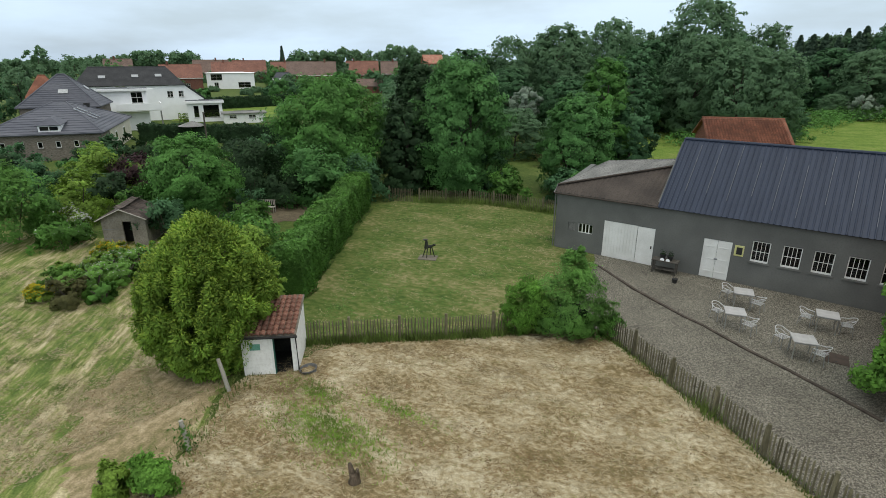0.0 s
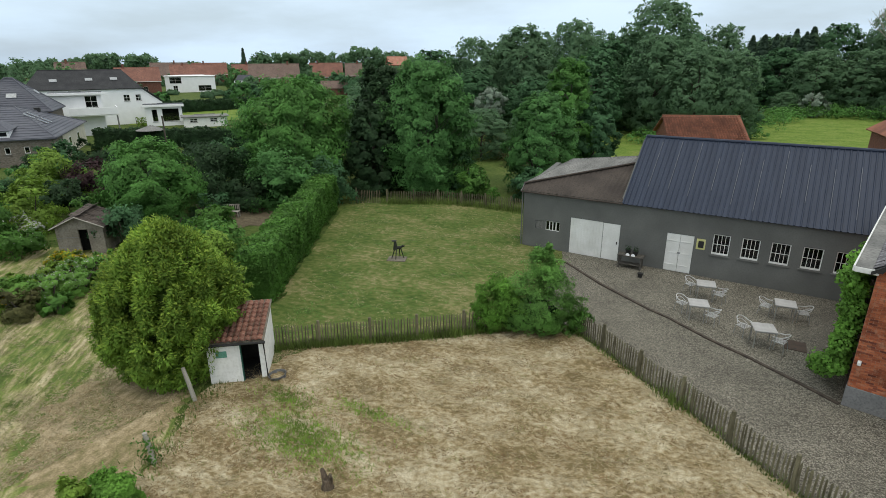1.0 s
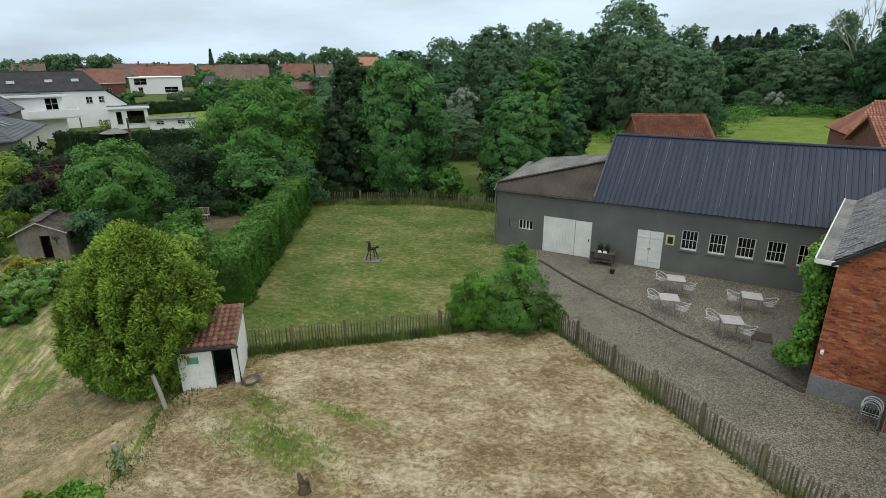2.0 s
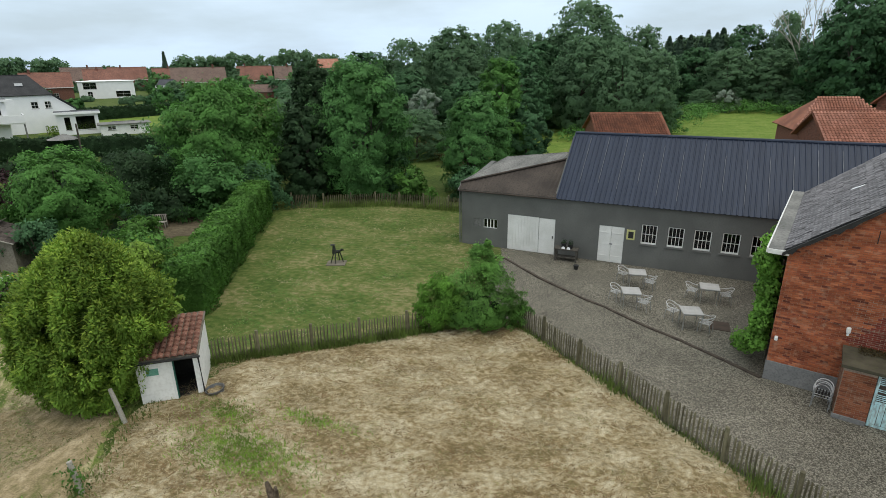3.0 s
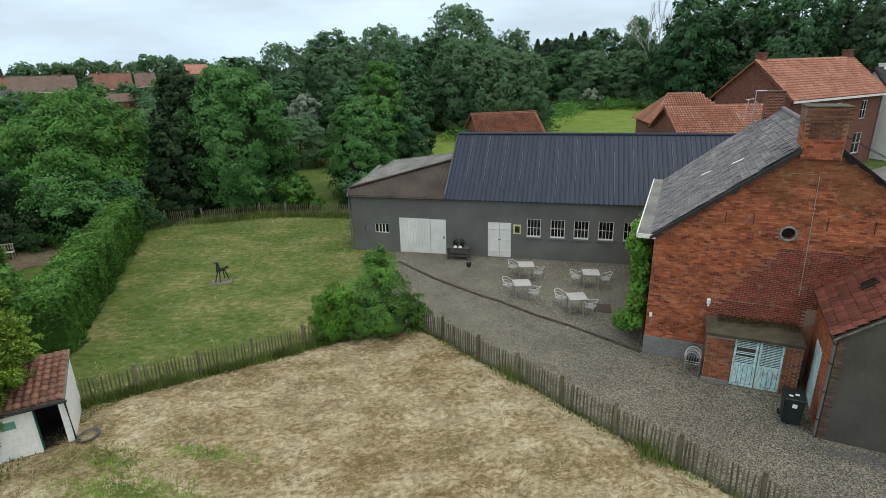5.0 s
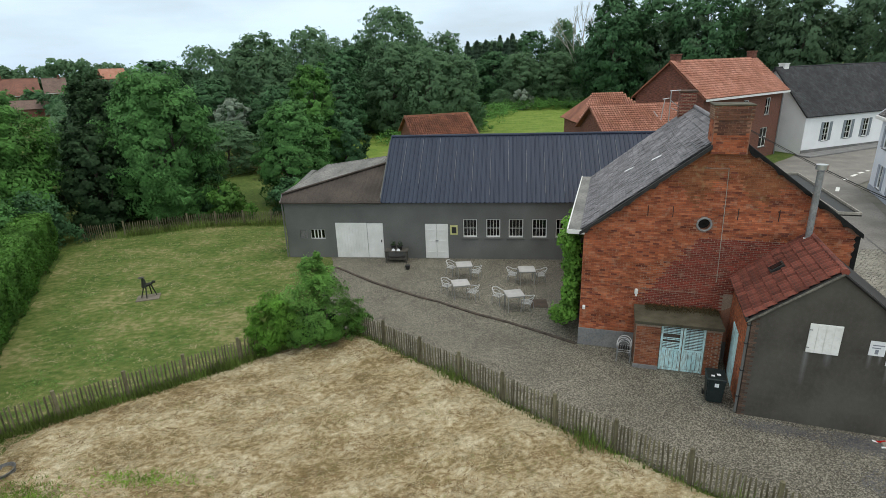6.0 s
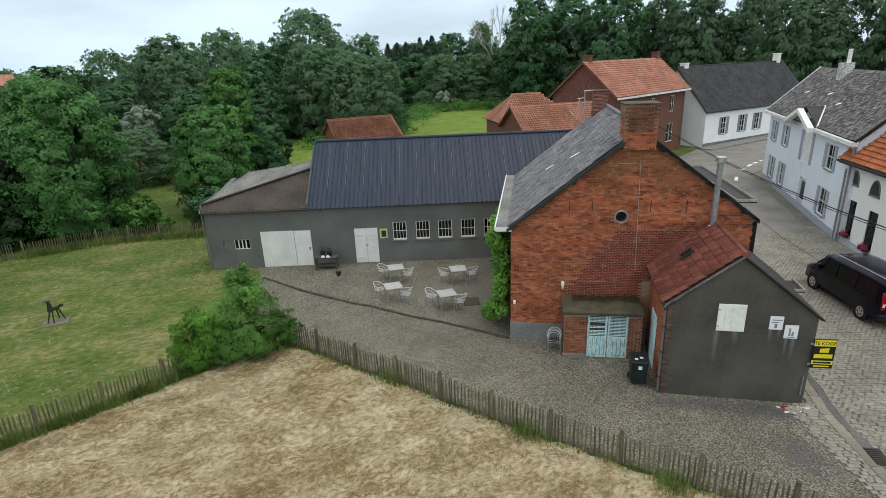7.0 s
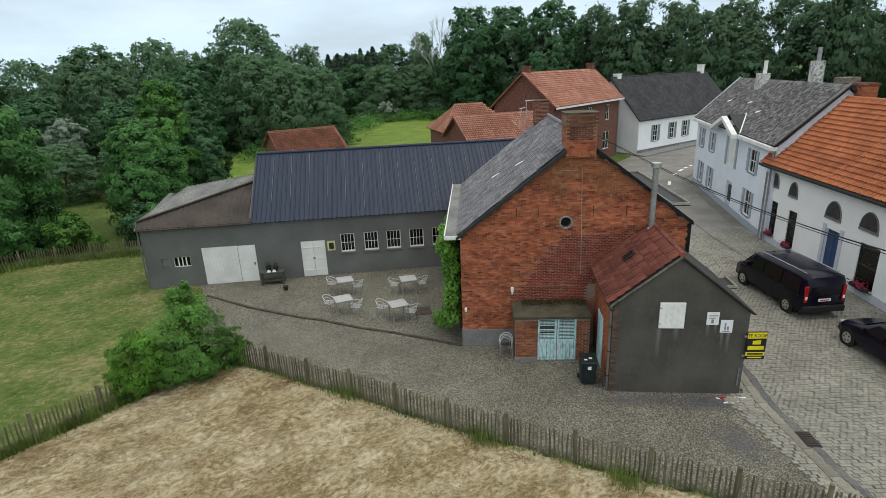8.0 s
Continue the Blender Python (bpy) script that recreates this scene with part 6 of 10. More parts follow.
# ---- fences ----
def pale_meshes():
    out = []
    for s in range(5):
        rnd = random.Random(40 + s)
        bm = bmesh.new()
        h, w, d = 0.96 + rnd.uniform(-0.03, 0.03), 0.05, 0.024
        lv = []
        for z, k in ((-0.1, 1), (h * 0.5, 0.95), (h - 0.06, 0.9), (h, 0.3)):
            ox = rnd.uniform(-0.012, 0.012)
            lv.append([bm.verts.new((ox + a * w * k, b * d * k, z)) for a, b in ((-0.5, -0.5), (0.5, -0.5), (0.5, 0.5), (-0.5, 0.5))])
        for a, b in zip(lv, lv[1:]):
            for i in range(4):
                j = (i + 1) % 4
                bm.faces.new((a[i], a[j], b[j], b[i]))
        bm.faces.new(lv[-1])
        me = bpy.data.meshes.new("pale")
        bm.to_mesh(me)
        bm.free()
        me.materials.append(M_wood)
        out.append(me)
    return out


PALES = pale_meshes()
bm = rod(bmesh.new(), (0, 0, -0.2), (0, 0, 1.08), 0.066, 0.06, seg=8)
POST = bpy.data.meshes.new("fence_post")
bm.to_mesh(POST)
bm.free()
POST.materials.append(M_wood)


def fence(line, label, seed, gap=0.121, post_gap=2.0, height=1.0):
    rnd = random.Random(seed)
    t = thing("paling_fence", pose(*line[0], 0), label, "fence", "paling fences")
    ox, oy = line[0]
    run, next_post = 0.0, 0.0
    tops = []
    for a, b in zip(line, line[1:]):
        d = math.hypot(b[0] - a[0], b[1] - a[1])
        ang = math.degrees(math.atan2(b[1] - a[1], b[0] - a[0]))
        s = 0.0
        while s < d:
            x, y = a[0] + (b[0] - a[0]) * s / d - ox, a[1] + (b[1] - a[1]) * s / d - oy
            if run >= next_post:
                o = new("fence_post", POST)
                o.parent = t
                o.matrix_basis = pose(x, y, 0, rnd.uniform(-2, 2), rnd.uniform(-2, 2), rnd.uniform(0, 90)) @ Matrix.Diagonal((1, 1, height, 1))
                next_post += post_gap
                tops.append((x, y))
            o = new("pale", rnd.choice(PALES))
            o.parent = t
            o.matrix_basis = pose(x, y, rnd.uniform(-0.03, 0.01), rnd.uniform(-1.6, 1.6), rnd.uniform(-1.3, 1.3), ang + rnd.uniform(-12, 12)) @ Matrix.Diagonal((1, 1, height, 1))
            step = gap * rnd.uniform(0.9, 1.12)
            s += step
            run += step
    tops.append((line[-1][0] - ox, line[-1][1] - oy))
    for z in (0.22, 0.72):
        part("fence_wire", rods([(x, y, z * height) for x, y in tops], 0.006, seg=4), M_bark, t)
    return t


fence(FENCE_LAWN, "weathered chestnut paling fence along the lawn", 1)
fence(FENCE_YARD, "weathered chestnut paling fence along the gravel drive", 2)
fence(FENCE_BACK, "grey paling fence at the foot of the trees", 3, gap=0.14)
fence([(-23.4, 2.6), (-22.4, 3.0), (-21.6, 3.4)], "short grey picket gate beside the hedge end", 4, gap=0.13, height=1.1)


# ---- tables and chairs on the terrace ----
def table(x, y, rz):
    t = thing("terrace_table", pose(x, y, 0.008, 0, 0, rz), "square aluminium terrace table with a pale slatted top", "table", "terrace tables")
    top = part("tabletop", bx(-0.4, 0.4, -0.4, 0.4, 0.71, 0.74, bevel=0.008), M_whitetop, t)
    for i in range(6):
        part("slat", bx(-0.385 + i * 0.13, -0.265 + i * 0.13, -0.385, 0.385, 0.7405, 0.746), M_whitetop, top)
    part("apron", bx(-0.36, 0.36, -0.36, 0.36, 0.66, 0.709), M_alu, t)
    for sx in (-1, 1):
        for sy in (-1, 1):
            part("leg", rods([(sx * 0.34, sy * 0.34, 0), (sx * 0.34, sy * 0.34, 0.66)], 0.022, seg=8), M_alu, t)
    return t


def chair(x, y, rz, name="terrace_chair", label="aluminium tube armchair with slatted seat on the gravel", group="terrace chairs", slats=None):
    t = thing(name, pose(x, y, 0.008, 0, 0, rz) @ Matrix.Diagonal((0.92, 0.92, 0.96, 1)), label, "chair", group)
    for sx in (-1, 1):
        part("leg", rods([(sx * 0.25, 0.25, 0), (sx * 0.25, 0.23, 0.62)], 0.013), M_zinc, t)
        part("leg", rods([(sx * 0.22, -0.25, 0), (sx * 0.21, -0.2, 0.42)], 0.013), M_zinc, t)

    def hoop(half, z0, z1, back, front):
        pts = [(-half, front, z0), (-half - 0.015, 0.0, z0 + 0.01)]
        for i in range(11):
            a = math.pi * (1 + i / 10)
            pts.append(((half + 0.01) * math.cos(a), -0.05 + back * math.sin(a), z0 + 0.02 + (z1 - z0) * math.sin(math.pi * i / 10)))
        return pts + [(half + 0.015, 0.0, z0 + 0.01), (half, front, z0)]
    part("arm_hoop", rods(hoop(0.25, 0.62, 0.75, 0.27, 0.23), 0.018), M_chair, t)
    part("back_hoop", rods(hoop(0.225, 0.46, 0.62, 0.23, -0.02), 0.013), M_chair, t)
    seat = part("seat", rods([(-0.23, 0.22, 0.43), (0.23, 0.22, 0.43), (0.2, -0.2, 0.42), (-0.2, -0.2, 0.42), (-0.23, 0.22, 0.43)], 0.013), M_chair, t)
    for i in range(5):
        part("seat_slat", bx(-0.195 + i * 0.09, -0.163 + i * 0.09, -0.2, 0.22, 0.425, 0.436), slats or M_chair, seat)
    return t


for tx, ty, ta, seats in ((2.4, -2.83, 12, ((-0.68, 0.42), (0.64, -0.2))), (2.43, -5.28, 16, ((-0.68, 0.42), (0.62, -0.25))),
                          (5.56, -3.41, 6, ((-0.7, 0.14), (0.7, 0.1))), (4.92, -6.4, 16, ((-0.7, 0.5), (0.6, -0.2)))):
    table(tx, ty, ta)
    for dx, dy in seats:
        chair(tx + dx, ty + dy, math.degrees(math.atan2(-dy, -dx)) - 90)
for i in range(2):
    st = chair(8.86, -10.55, 168, "stacked_chair", "dark-seated aluminium chair stacked against the brick house", "stacked chairs", M_dark)
    st.matrix_basis = pose(8.86 + 0.015 * i, -10.55 - 0.035 * i, 0.008 + i * 0.1, 0, 0, 168) @ Matrix.Diagonal((0.92, 0.92, 0.95, 1))


# ---- bench and small things by the barn ----
def bench():
    t = thing("wooden_table", pose(-1.55, -0.62, 0.008, 0, 0, 2), "low dark weathered wooden table holding flower pots beside the barn door", "table")
    part("tabletop", bx(-0.65, 0.65, -0.28, 0.28, 0.66, 0.72, bevel=0.01), M_greytable, t)
    part("shelf", bx(-0.55, 0.55, -0.2, 0.2, 0.2, 0.24, bevel=0.006), M_greytable, t)
    for sx in (-0.56, 0.56):
        for sy in (-0.22, 0.22):
            part("leg", bx(sx - 0.035, sx + 0.035, sy - 0.035, sy + 0.035, 0, 0.66), M_greytable, t)


bench()


def pot(x, y, z, r, h, mat, label, plant=True, seed=1):
    t = thing("flower_pot", pose(x, y, z), label, "flower pot")
    bm = bmesh.new()
    rod(bm, (0, 0, 0), (0, 0, h), r * 0.72, r, seg=14)
    rod(bm, (0, 0, h * 0.86), (0, 0, h + 0.002), r * 1.08, r * 1.08, seg=14)
    part("pot", bm, mat, t)
    if plant:
        rng = np.random.default_rng(seed)
        p = rng.normal(0, r * 0.55, (90, 3)) + np.array((0, 0, h + r * 0.7))
        p[:, 2] = np.maximum(p[:, 2], h)
        leaves("plant", p, p - np.array((0, 0, h)), 0.06, L_dark, t, seed)


pot(-1.72, -0.6, 0.728, 0.15, 0.26, M_dark, "dark flower pot on the wooden table", seed=2)
pot(-1.35, -0.62, 0.728, 0.15, 0.24, M_dark, "dark flower pot on the wooden table", seed=3)
for i, x in enumerate((-1.68, -1.4)):
    w = thing("white_plate", pose(x, -0.84, 0.76, 78), "small round white plate leaning on a pot", "plate")
    part("dish", rod(bmesh.new(), (0, 0, 0), (0, 0, 0.02), 0.09, 0.1, seg=16), M_paper, w)
pot(-0.75, -1.75, 0.008, 0.14, 0.22, M_dark, "small dark pot standing on the gravel", plant=False)

dc = thing("drain_cover", pose(6.05, -5.85, 0.012, 0, 0, 2), "rusty steel drain cover set in the gravel", "drain cover")
part("plate", bx(-0.38, 0.38, -0.42, 0.42, -0.05, 0.02, bevel=0.006), shade("rusty_steel", (0.06, 0.045, 0.036), (0.1, 0.07, 0.055), bump=0.2), dc)
part("lifting_slot", bx(-0.05, 0.05, -0.3, -0.26, 0.021, 0.024), M_dark, dc)


def wheelie_bin():
    t = thing("wheeled_bin", pose(11.2, -12.92, 0.008, 0, 0, -12) @ Matrix.Diagonal((0.92, 0.92, 0.9, 1)), "black wheeled refuse bin with white stickers", "bin")
    bm = bmesh.new()
    lo = [bm.verts.new(p) for p in ((-0.25, -0.27, 0.06), (0.25, -0.27, 0.06), (0.25, 0.25, 0.06), (-0.25, 0.25, 0.06))]
    hi = [bm.verts.new(p) for p in ((-0.29, -0.35, 0.98), (0.29, -0.35, 0.98), (0.29, 0.33, 0.98), (-0.29, 0.33, 0.98))]
    bm.faces.new(lo[::-1])
    bm.faces.new(hi)
    for i in range(4):
        bm.faces.new((lo[i], lo[(i + 1) % 4], hi[(i + 1) % 4], hi[i]))
    bmesh.ops.bevel(bm, geom=bm.edges[:], offset=0.03, segments=2, affect="EDGES")
    part("body", bm, M_plastic, t)
    part("rim", bx(-0.31, 0.31, -0.37, 0.35, 0.95, 0.99, bevel=0.012), M_plastic, t)
    lid = part("lid", bx(-0.31, 0.31, -0.39, 0.36, 0.992, 1.05, bevel=0.025), M_plastic, t)
    part("handle", rods([(-0.24, 0.41, 1.0), (0.24, 0.41, 1.0)], 0.018), M_plastic, lid)
    part("sticker", bx(0.02, 0.14, -0.1, 0.02, 1.051, 1.054), M_paper, lid)
    part("sticker", bx(-0.16, -0.05, -0.2, -0.1, 1.051, 1.054), M_paper, lid)
    part("sticker", bx(-0.05, 0.08, -0.345, -0.335, 0.72, 0.86), M_paper, t)
    for s in (-1, 1):
        part("wheel", rods([(s * 0.27, 0.3, 0.1), (s * 0.31, 0.3, 0.1)], 0.1, seg=14), M_rubber, t)


wheelie_bin()


def sale_sign():
    t = thing("sale_sign", pose(15.72, -14.62, 1.36, 0, 0, -10) @ Matrix.Diagonal((0.84, 1, 0.95, 1)), "yellow and black for-sale board fixed to the annex corner", "sign")
    board = part("board", bx(0, 0.72, -0.02, 0.02, 0, 1.02), M_black, t)
    part("yellow_band", bx(0.01, 0.71, -0.024, -0.0205, 0.78, 1.0), M_yellow, board)
    part("yellow_band", bx(0.01, 0.71, -0.024, -0.0205, 0.14, 0.27), M_yellow, board)
    part("number_bar", bx(0.07, 0.65, -0.028, -0.0245, 0.175, 0.235), M_black, board)
    part("text_bar", bx(0.1, 0.62, -0.024, -0.0205, 0.05, 0.09), M_yellow, board)
    part("name_bar", bx(0.06, 0.66, -0.024, -0.0205, 0.36, 0.5), M_yellow, board)
    bm = bmesh.new()
    prism(bm, ((0.22, -0.024, 0.56), (0.52, -0.024, 0.56), (0.52, -0.024, 0.72), (0.22, -0.024, 0.69)), 0.003)
    part("emblem", bm, M_yellow, board)
    part("mount", bx(-0.1, 0.0, -0.015, 0.015, 0.1, 0.16), M_zinc, t)
    part("mount", bx(-0.1, 0.0, -0.015, 0.015, 0.82, 0.88), M_zinc, t)
    cu = bpy.data.curves.new("lettering", "FONT")
    cu.body, cu.size, cu.extrude, cu.align_x = "TE KOOP", 0.17, 0.003, "CENTER"
    o = new("lettering", cu)
    o.data.materials.append(M_black)
    o.parent = board
    o.matrix_basis = pose(0.36, -0.028, 0.83, 90)


sale_sign()

tape = thing("barrier_tape", pose(15.1, -14.95, 0.01, 0, 0, -8), "crumpled red and white barrier tape on the ground", "tape")
for i in range(7):
    o = part("strip", bx(0, 0.14, -0.03, 0.03, 0, 0.012), M_red if i % 2 else M_paper, tape)
    o.matrix_basis = pose(i * 0.11 - 0.1, 0.05 * math.sin(i * 2.1), 0.004 + 0.01 * (i % 3), 10 * math.sin(i), -8 * math.cos(i * 2), 40 * math.sin(i * 1.7))


# ---- the white shed and what stands in the field ----
def white_shed():
    t = thing("white_shed", pose(-10.91, -19.45, 0, 0, 0, 41.6), "small whitewashed brick shed with red tiles and an open doorway", "shed")
    W, D, F, B = 1.86, 2.2, 1.55, 1.93
    part("wall", holed(bmesh.new(), W, F + 0.2, 0.1, [(1.08, -0.2, 0.62, 1.7)], z0=-0.2), M_whitewash, t)
    for x in (0.0, W - 0.1):
        bm = bmesh.new()
        prism(bm, ((x + 0.1, 0.1, -0.2), (x + 0.1, D, -0.2), (x + 0.1, D, B), (x + 0.1, 0.1, F)), 0.1)
        part("wall", bm, M_whitewash, t)
    part("wall", bx(0.1, W - 0.1, D - 0.1, D, -0.2, B), M_whitewash, t)
    part("inner_floor", bx(0.1, W - 0.1, 0.1, D - 0.1, -0.1, 0.01), M_void, t)
    part("dark_lining", bx(0.1, W - 0.1, D - 0.6, D - 0.58, 0, 1.6), M_void, t)
    part("green_panel", bx(0.28, 0.64, -0.012, -0.002, 0.98, 1.22), shade("green_panel", (0.12, 0.32, 0.24), (0.16, 0.38, 0.29), bump=0.05), t, "small green panel")
    part("door_post", bx(1.0, 1.08, -0.02, 0.11, -0.1, F - 0.02), M_white, t)
    part("door_jamb", bx(1.08, 1.11, -0.01, 0.11, -0.1, 1.5), shade("dark_green_paint", (0.02, 0.09, 0.07), (0.03, 0.12, 0.09), bump=0.05), t)
    kz = (B - F) / D
    a = 0.12
    bm = bmesh.new()
    prism(bm, ((-a, -a, F - a * kz + 0.06), (W + 0.06, -a, F - a * kz + 0.06), (W + 0.06, D + 0.1, B + 0.1), (-a, D + 0.1, B + 0.1)), 0.06)
    rf = part("roof", bm, M_timber, t)
    fm, L, ln = roof_frame((-a, -a - 0.02, F - a * kz + 0.07), (W + 0.08, -a - 0.02, F - a * kz + 0.07), (-a, D + 0.1, B + 0.115))
    me = tile_mesh("roof_tile", 0.2, 0.26, rise=0.06, fit=0.92)
    cells = [(0.1 + 0.2 * i, 0.26 * j) for j in range(int(ln / 0.26)) for i in range(int(L / 0.2) + 0)]
    lay(rf, "roof_tile", me, fm, cells, M_tileshed, M_tileold, seed=12)
    part("gutter", rods([(-a, -a - 0.05, F - 0.02), (W + 0.1, -a - 0.05, F - 0.02)], 0.045, seg=8), M_dark, rf)
    part("downpipe", rods([(W + 0.03, -0.1, F - 0.03), (W + 0.05, -0.06, 0.15), (W + 0.2, -0.1, 0.05)], 0.03), M_dark, rf)


white_shed()

lid = thing("metal_basin", pose(-9.2, -18.0, 0.0, 4, -5, 0), "round dark metal basin lying by the shed", "basin")
bm = bmesh.new()
rings = [[bm.verts.new((r * math.cos(math.tau * i / 20), r * math.sin(math.tau * i / 20), z)) for i in range(20)] for r, z in ((0.24, 0.0), (0.31, 0.19), (0.285, 0.19), (0.22, 0.03))]
for a, b in zip(rings, rings[1:]):
    for i in range(20):
        bm.faces.new((a[i], a[(i + 1) % 20], b[(i + 1) % 20], b[i]))
bm.faces.new(rings[0][::-1])
bm.faces.new(rings[3])
part("bowl", bm, M_basin, lid)
part("rim", rods([(0.305 * math.cos(math.tau * i / 20), 0.305 * math.sin(math.tau * i / 20), 0.195) for i in range(21)], 0.016, 5), M_basin, lid)
part("handle", rods([(0.31, -0.08, 0.17), (0.37, -0.05, 0.16), (0.37, 0.05, 0.16), (0.31, 0.08, 0.17)], 0.012, 5), M_basin, lid)


def old_post(x, y, h, lean, label, ivy=0):
    t = thing("old_post", pose(x, y, 0, lean[0], lean[1], 20), label, "post")
    bm = bmesh.new()
    rod(bm, (0, 0, -0.2), (0.02, 0, h * 0.5), 0.075, 0.07, seg=9)
    rod(bm, (0.02, 0, h * 0.5), (0, 0.02, h), 0.07, 0.06, seg=9)
    part("shaft", bm, M_greypost, t)
    if ivy:
        rng = np.random.default_rng(5)
        p = rng.normal(0, 0.13, (ivy, 3))
        p[:, 2] = rng.random(ivy) * h * 0.95
        leaves("ivy", p, p * np.array((1, 1, 0.1)), 0.1, L_hedge, t, 6)


old_post(-10.55, -20.34, 1.25, (4, -8), "leaning weathered grey fence post")
old_post(-8.85, -22.75, 1.0, (2, -5), "short post overgrown with ivy", 170)


def stump():
    t = thing("tree_stump", pose(-4.06, -20.93, 0), "weathered broken tree stump in the dry grass", "stump")
    bm = bmesh.new()
    for a, b, r, r2 in (((0, 0, -0.1), (0.02, 0.0, 0.16), 0.2, 0.15), ((0.02, 0.0, 0.14), (0.03, 0.02, 0.34), 0.15, 0.12), ((-0.05, 0.0, 0.26), (-0.16, 0.03, 0.58), 0.09, 0.05), ((0.08, 0.02, 0.26), (0.13, -0.02, 0.5), 0.08, 0.035), ((0.0, 0.06, 0.25), (0.02, 0.11, 0.44), 0.07, 0.03), ((0.12, -0.08, 0.02), (0.3, -0.16, -0.02), 0.07, 0.03), ((-0.12, 0.05, 0.03), (-0.28, 0.12, -0.02), 0.07, 0.03)):
        rod(bm, a, b, r, r2, seg=10)
    for v in bm.verts:
        v.co += Vector((noise.noise(v.co * 9), noise.noise(v.co * 9 + Vector((5, 0, 0))), noise.noise(v.co * 9 + Vector((0, 5, 0))))) * 0.035
    part("trunk", bm, M_stump, t)


stump()

# a thin-legged iron sculpture on a slab in the lawn: kept as one plain shape
sc = bmesh.new()
for a, b, r, r2 in (((-0.3, -0.12, 0), (-0.1, -0.02, 0.6), 0.024, 0.035), ((-0.05, -0.3, 0), (-0.03, -0.04, 0.6), 0.024, 0.035), ((0.36, 0.02, 0), (0.2, 0.02, 0.58), 0.024, 0.035), ((0.12, 0.28, 0), (0.12, 0.05, 0.58), 0.024, 0.035),
                    ((-0.12, 0, 0.58), (0.22, 0.02, 0.62), 0.1, 0.085), ((-0.1, 0, 0.5), (-0.09, 0, 0.9), 0.13, 0.075), ((0.2, 0.02, 0.62), (0.36, 0.03, 0.72), 0.05, 0.07), ((0.36, 0.03, 0.72), (0.4, 0.03, 0.62), 0.06, 0.02),
                    ((-0.09, 0, 0.88), (-0.12, 0, 0.98), 0.06, 0.05), ((-0.15, 0, 0.975), (-0.15, 0, 1.01), 0.13, 0.16)):
    rod(sc, a, b, r, r2, seg=9)
tagged(part("garden_sculpture", sc, M_bronze), "dark metal garden sculpture on a slab in the lawn", "sculpture").matrix_basis = pose(-13.0, -6.0, 0.05, 0, 0, 30)
sl = thing("stone_slab", pose(-12.95, -6.1, 0, 0, 0, 25), "flat grey stone slab under the sculpture", "slab")
part("slab", bx(-0.52, 0.52, -0.38, 0.38, -0.05, 0.048, bevel=0.015), M_slab, sl)


def grey_hut():
    t = thing("garden_hut", pose(-29.75, -15.8, 0, 0, 0, 43.7), "old grey block garden hut with a mossy gable roof", "hut")
    W, D, E, R = 2.45, 2.5, 1.68, 2.25
    part("wall", holed(bmesh.new(), W, E + 0.2, 0.12, [(1.15, -0.2, 0.5, 1.7)], z0=-0.2), M_hut, t)
    bm = bmesh.new()
    prism(bm, ((0, 0, E + 0.002), (W, 0, E + 0.002), (W / 2, 0, R)), 0.12)
    part("gable", bm, M_hut, t)
    part("wall", bx(0, 0.12, 0.12, D, -0.2, E), M_hut, t)
    part("wall", bx(W - 0.12, W, 0.12, D, -0.2, E), M_hut, t)
    part("wall", bx(0.12, W - 0.12, D - 0.12, D, -0.2, E), M_hut, t)
    bm = bmesh.new()
    prism(bm, ((0, D - 0.12, E + 0.002), (W, D - 0.12, E + 0.002), (W / 2, D - 0.12, R)), 0.12)
    part("gable", bm, M_hut, t)
    for z in (0.5, 1.05):
        part("block_course", bx(-0.006, 1.14, -0.006, 0.0, z, z + 0.03), M_plinth, t)
    part("inner_screen", bx(0.12, W - 0.12, 0.9, 0.95, -0.1, E), M_void, t)
    k = (R - E) / (W / 2)
    bm = bmesh.new()
    prism(bm, ((-0.2, D + 0.2, E - 0.2 * k + 0.05), (-0.2, -0.25, E - 0.2 * k + 0.05), (W / 2, -0.25, R + 0.05), (W / 2, D + 0.2, R + 0.05)), 0.05)
    prism(bm, ((W / 2, D + 0.2, R + 0.05), (W / 2, -0.25, R + 0.05), (W + 0.2, -0.25, E - 0.2 * k + 0.05), (W + 0.2, D + 0.2, E - 0.2 * k + 0.05)), 0.05)
    rf = part("roof", bm, M_dark, t)
    me = slate_mesh("roof_tile", 0.26, 0.25)
    for p0, p1, up in (((-0.22, D + 0.2, E - 0.22 * k + 0.06), (-0.22, -0.27, E - 0.22 * k + 0.06), (W / 2, D + 0.2, R + 0.06)), ((W + 0.22, -0.27, E - 0.22 * k + 0.06), (W + 0.22, D + 0.2, E - 0.22 * k + 0.06), (W / 2, -0.27, R + 0.06))):
        fm, L, ln = roof_frame(p0, p1, up)
        cells = [(0.13 + 0.26 * i, 0.25 * j) for j in range(int(ln / 0.25) + 1) for i in range(int(L / 0.26))]
        lay(rf, "roof_tile", me, fm, cells, M_hutroof, M_hutroof, seed=19, jitter=0.02, tilt=3.0)
    part("verge_board", rods([(-0.2, -0.28, E - 0.2 * k + 0.05), (W / 2, -0.28, R + 0.05), (W + 0.2, -0.28, E - 0.2 * k + 0.05)], 0.035, 5), M_greypost, rf)

grey_hut()

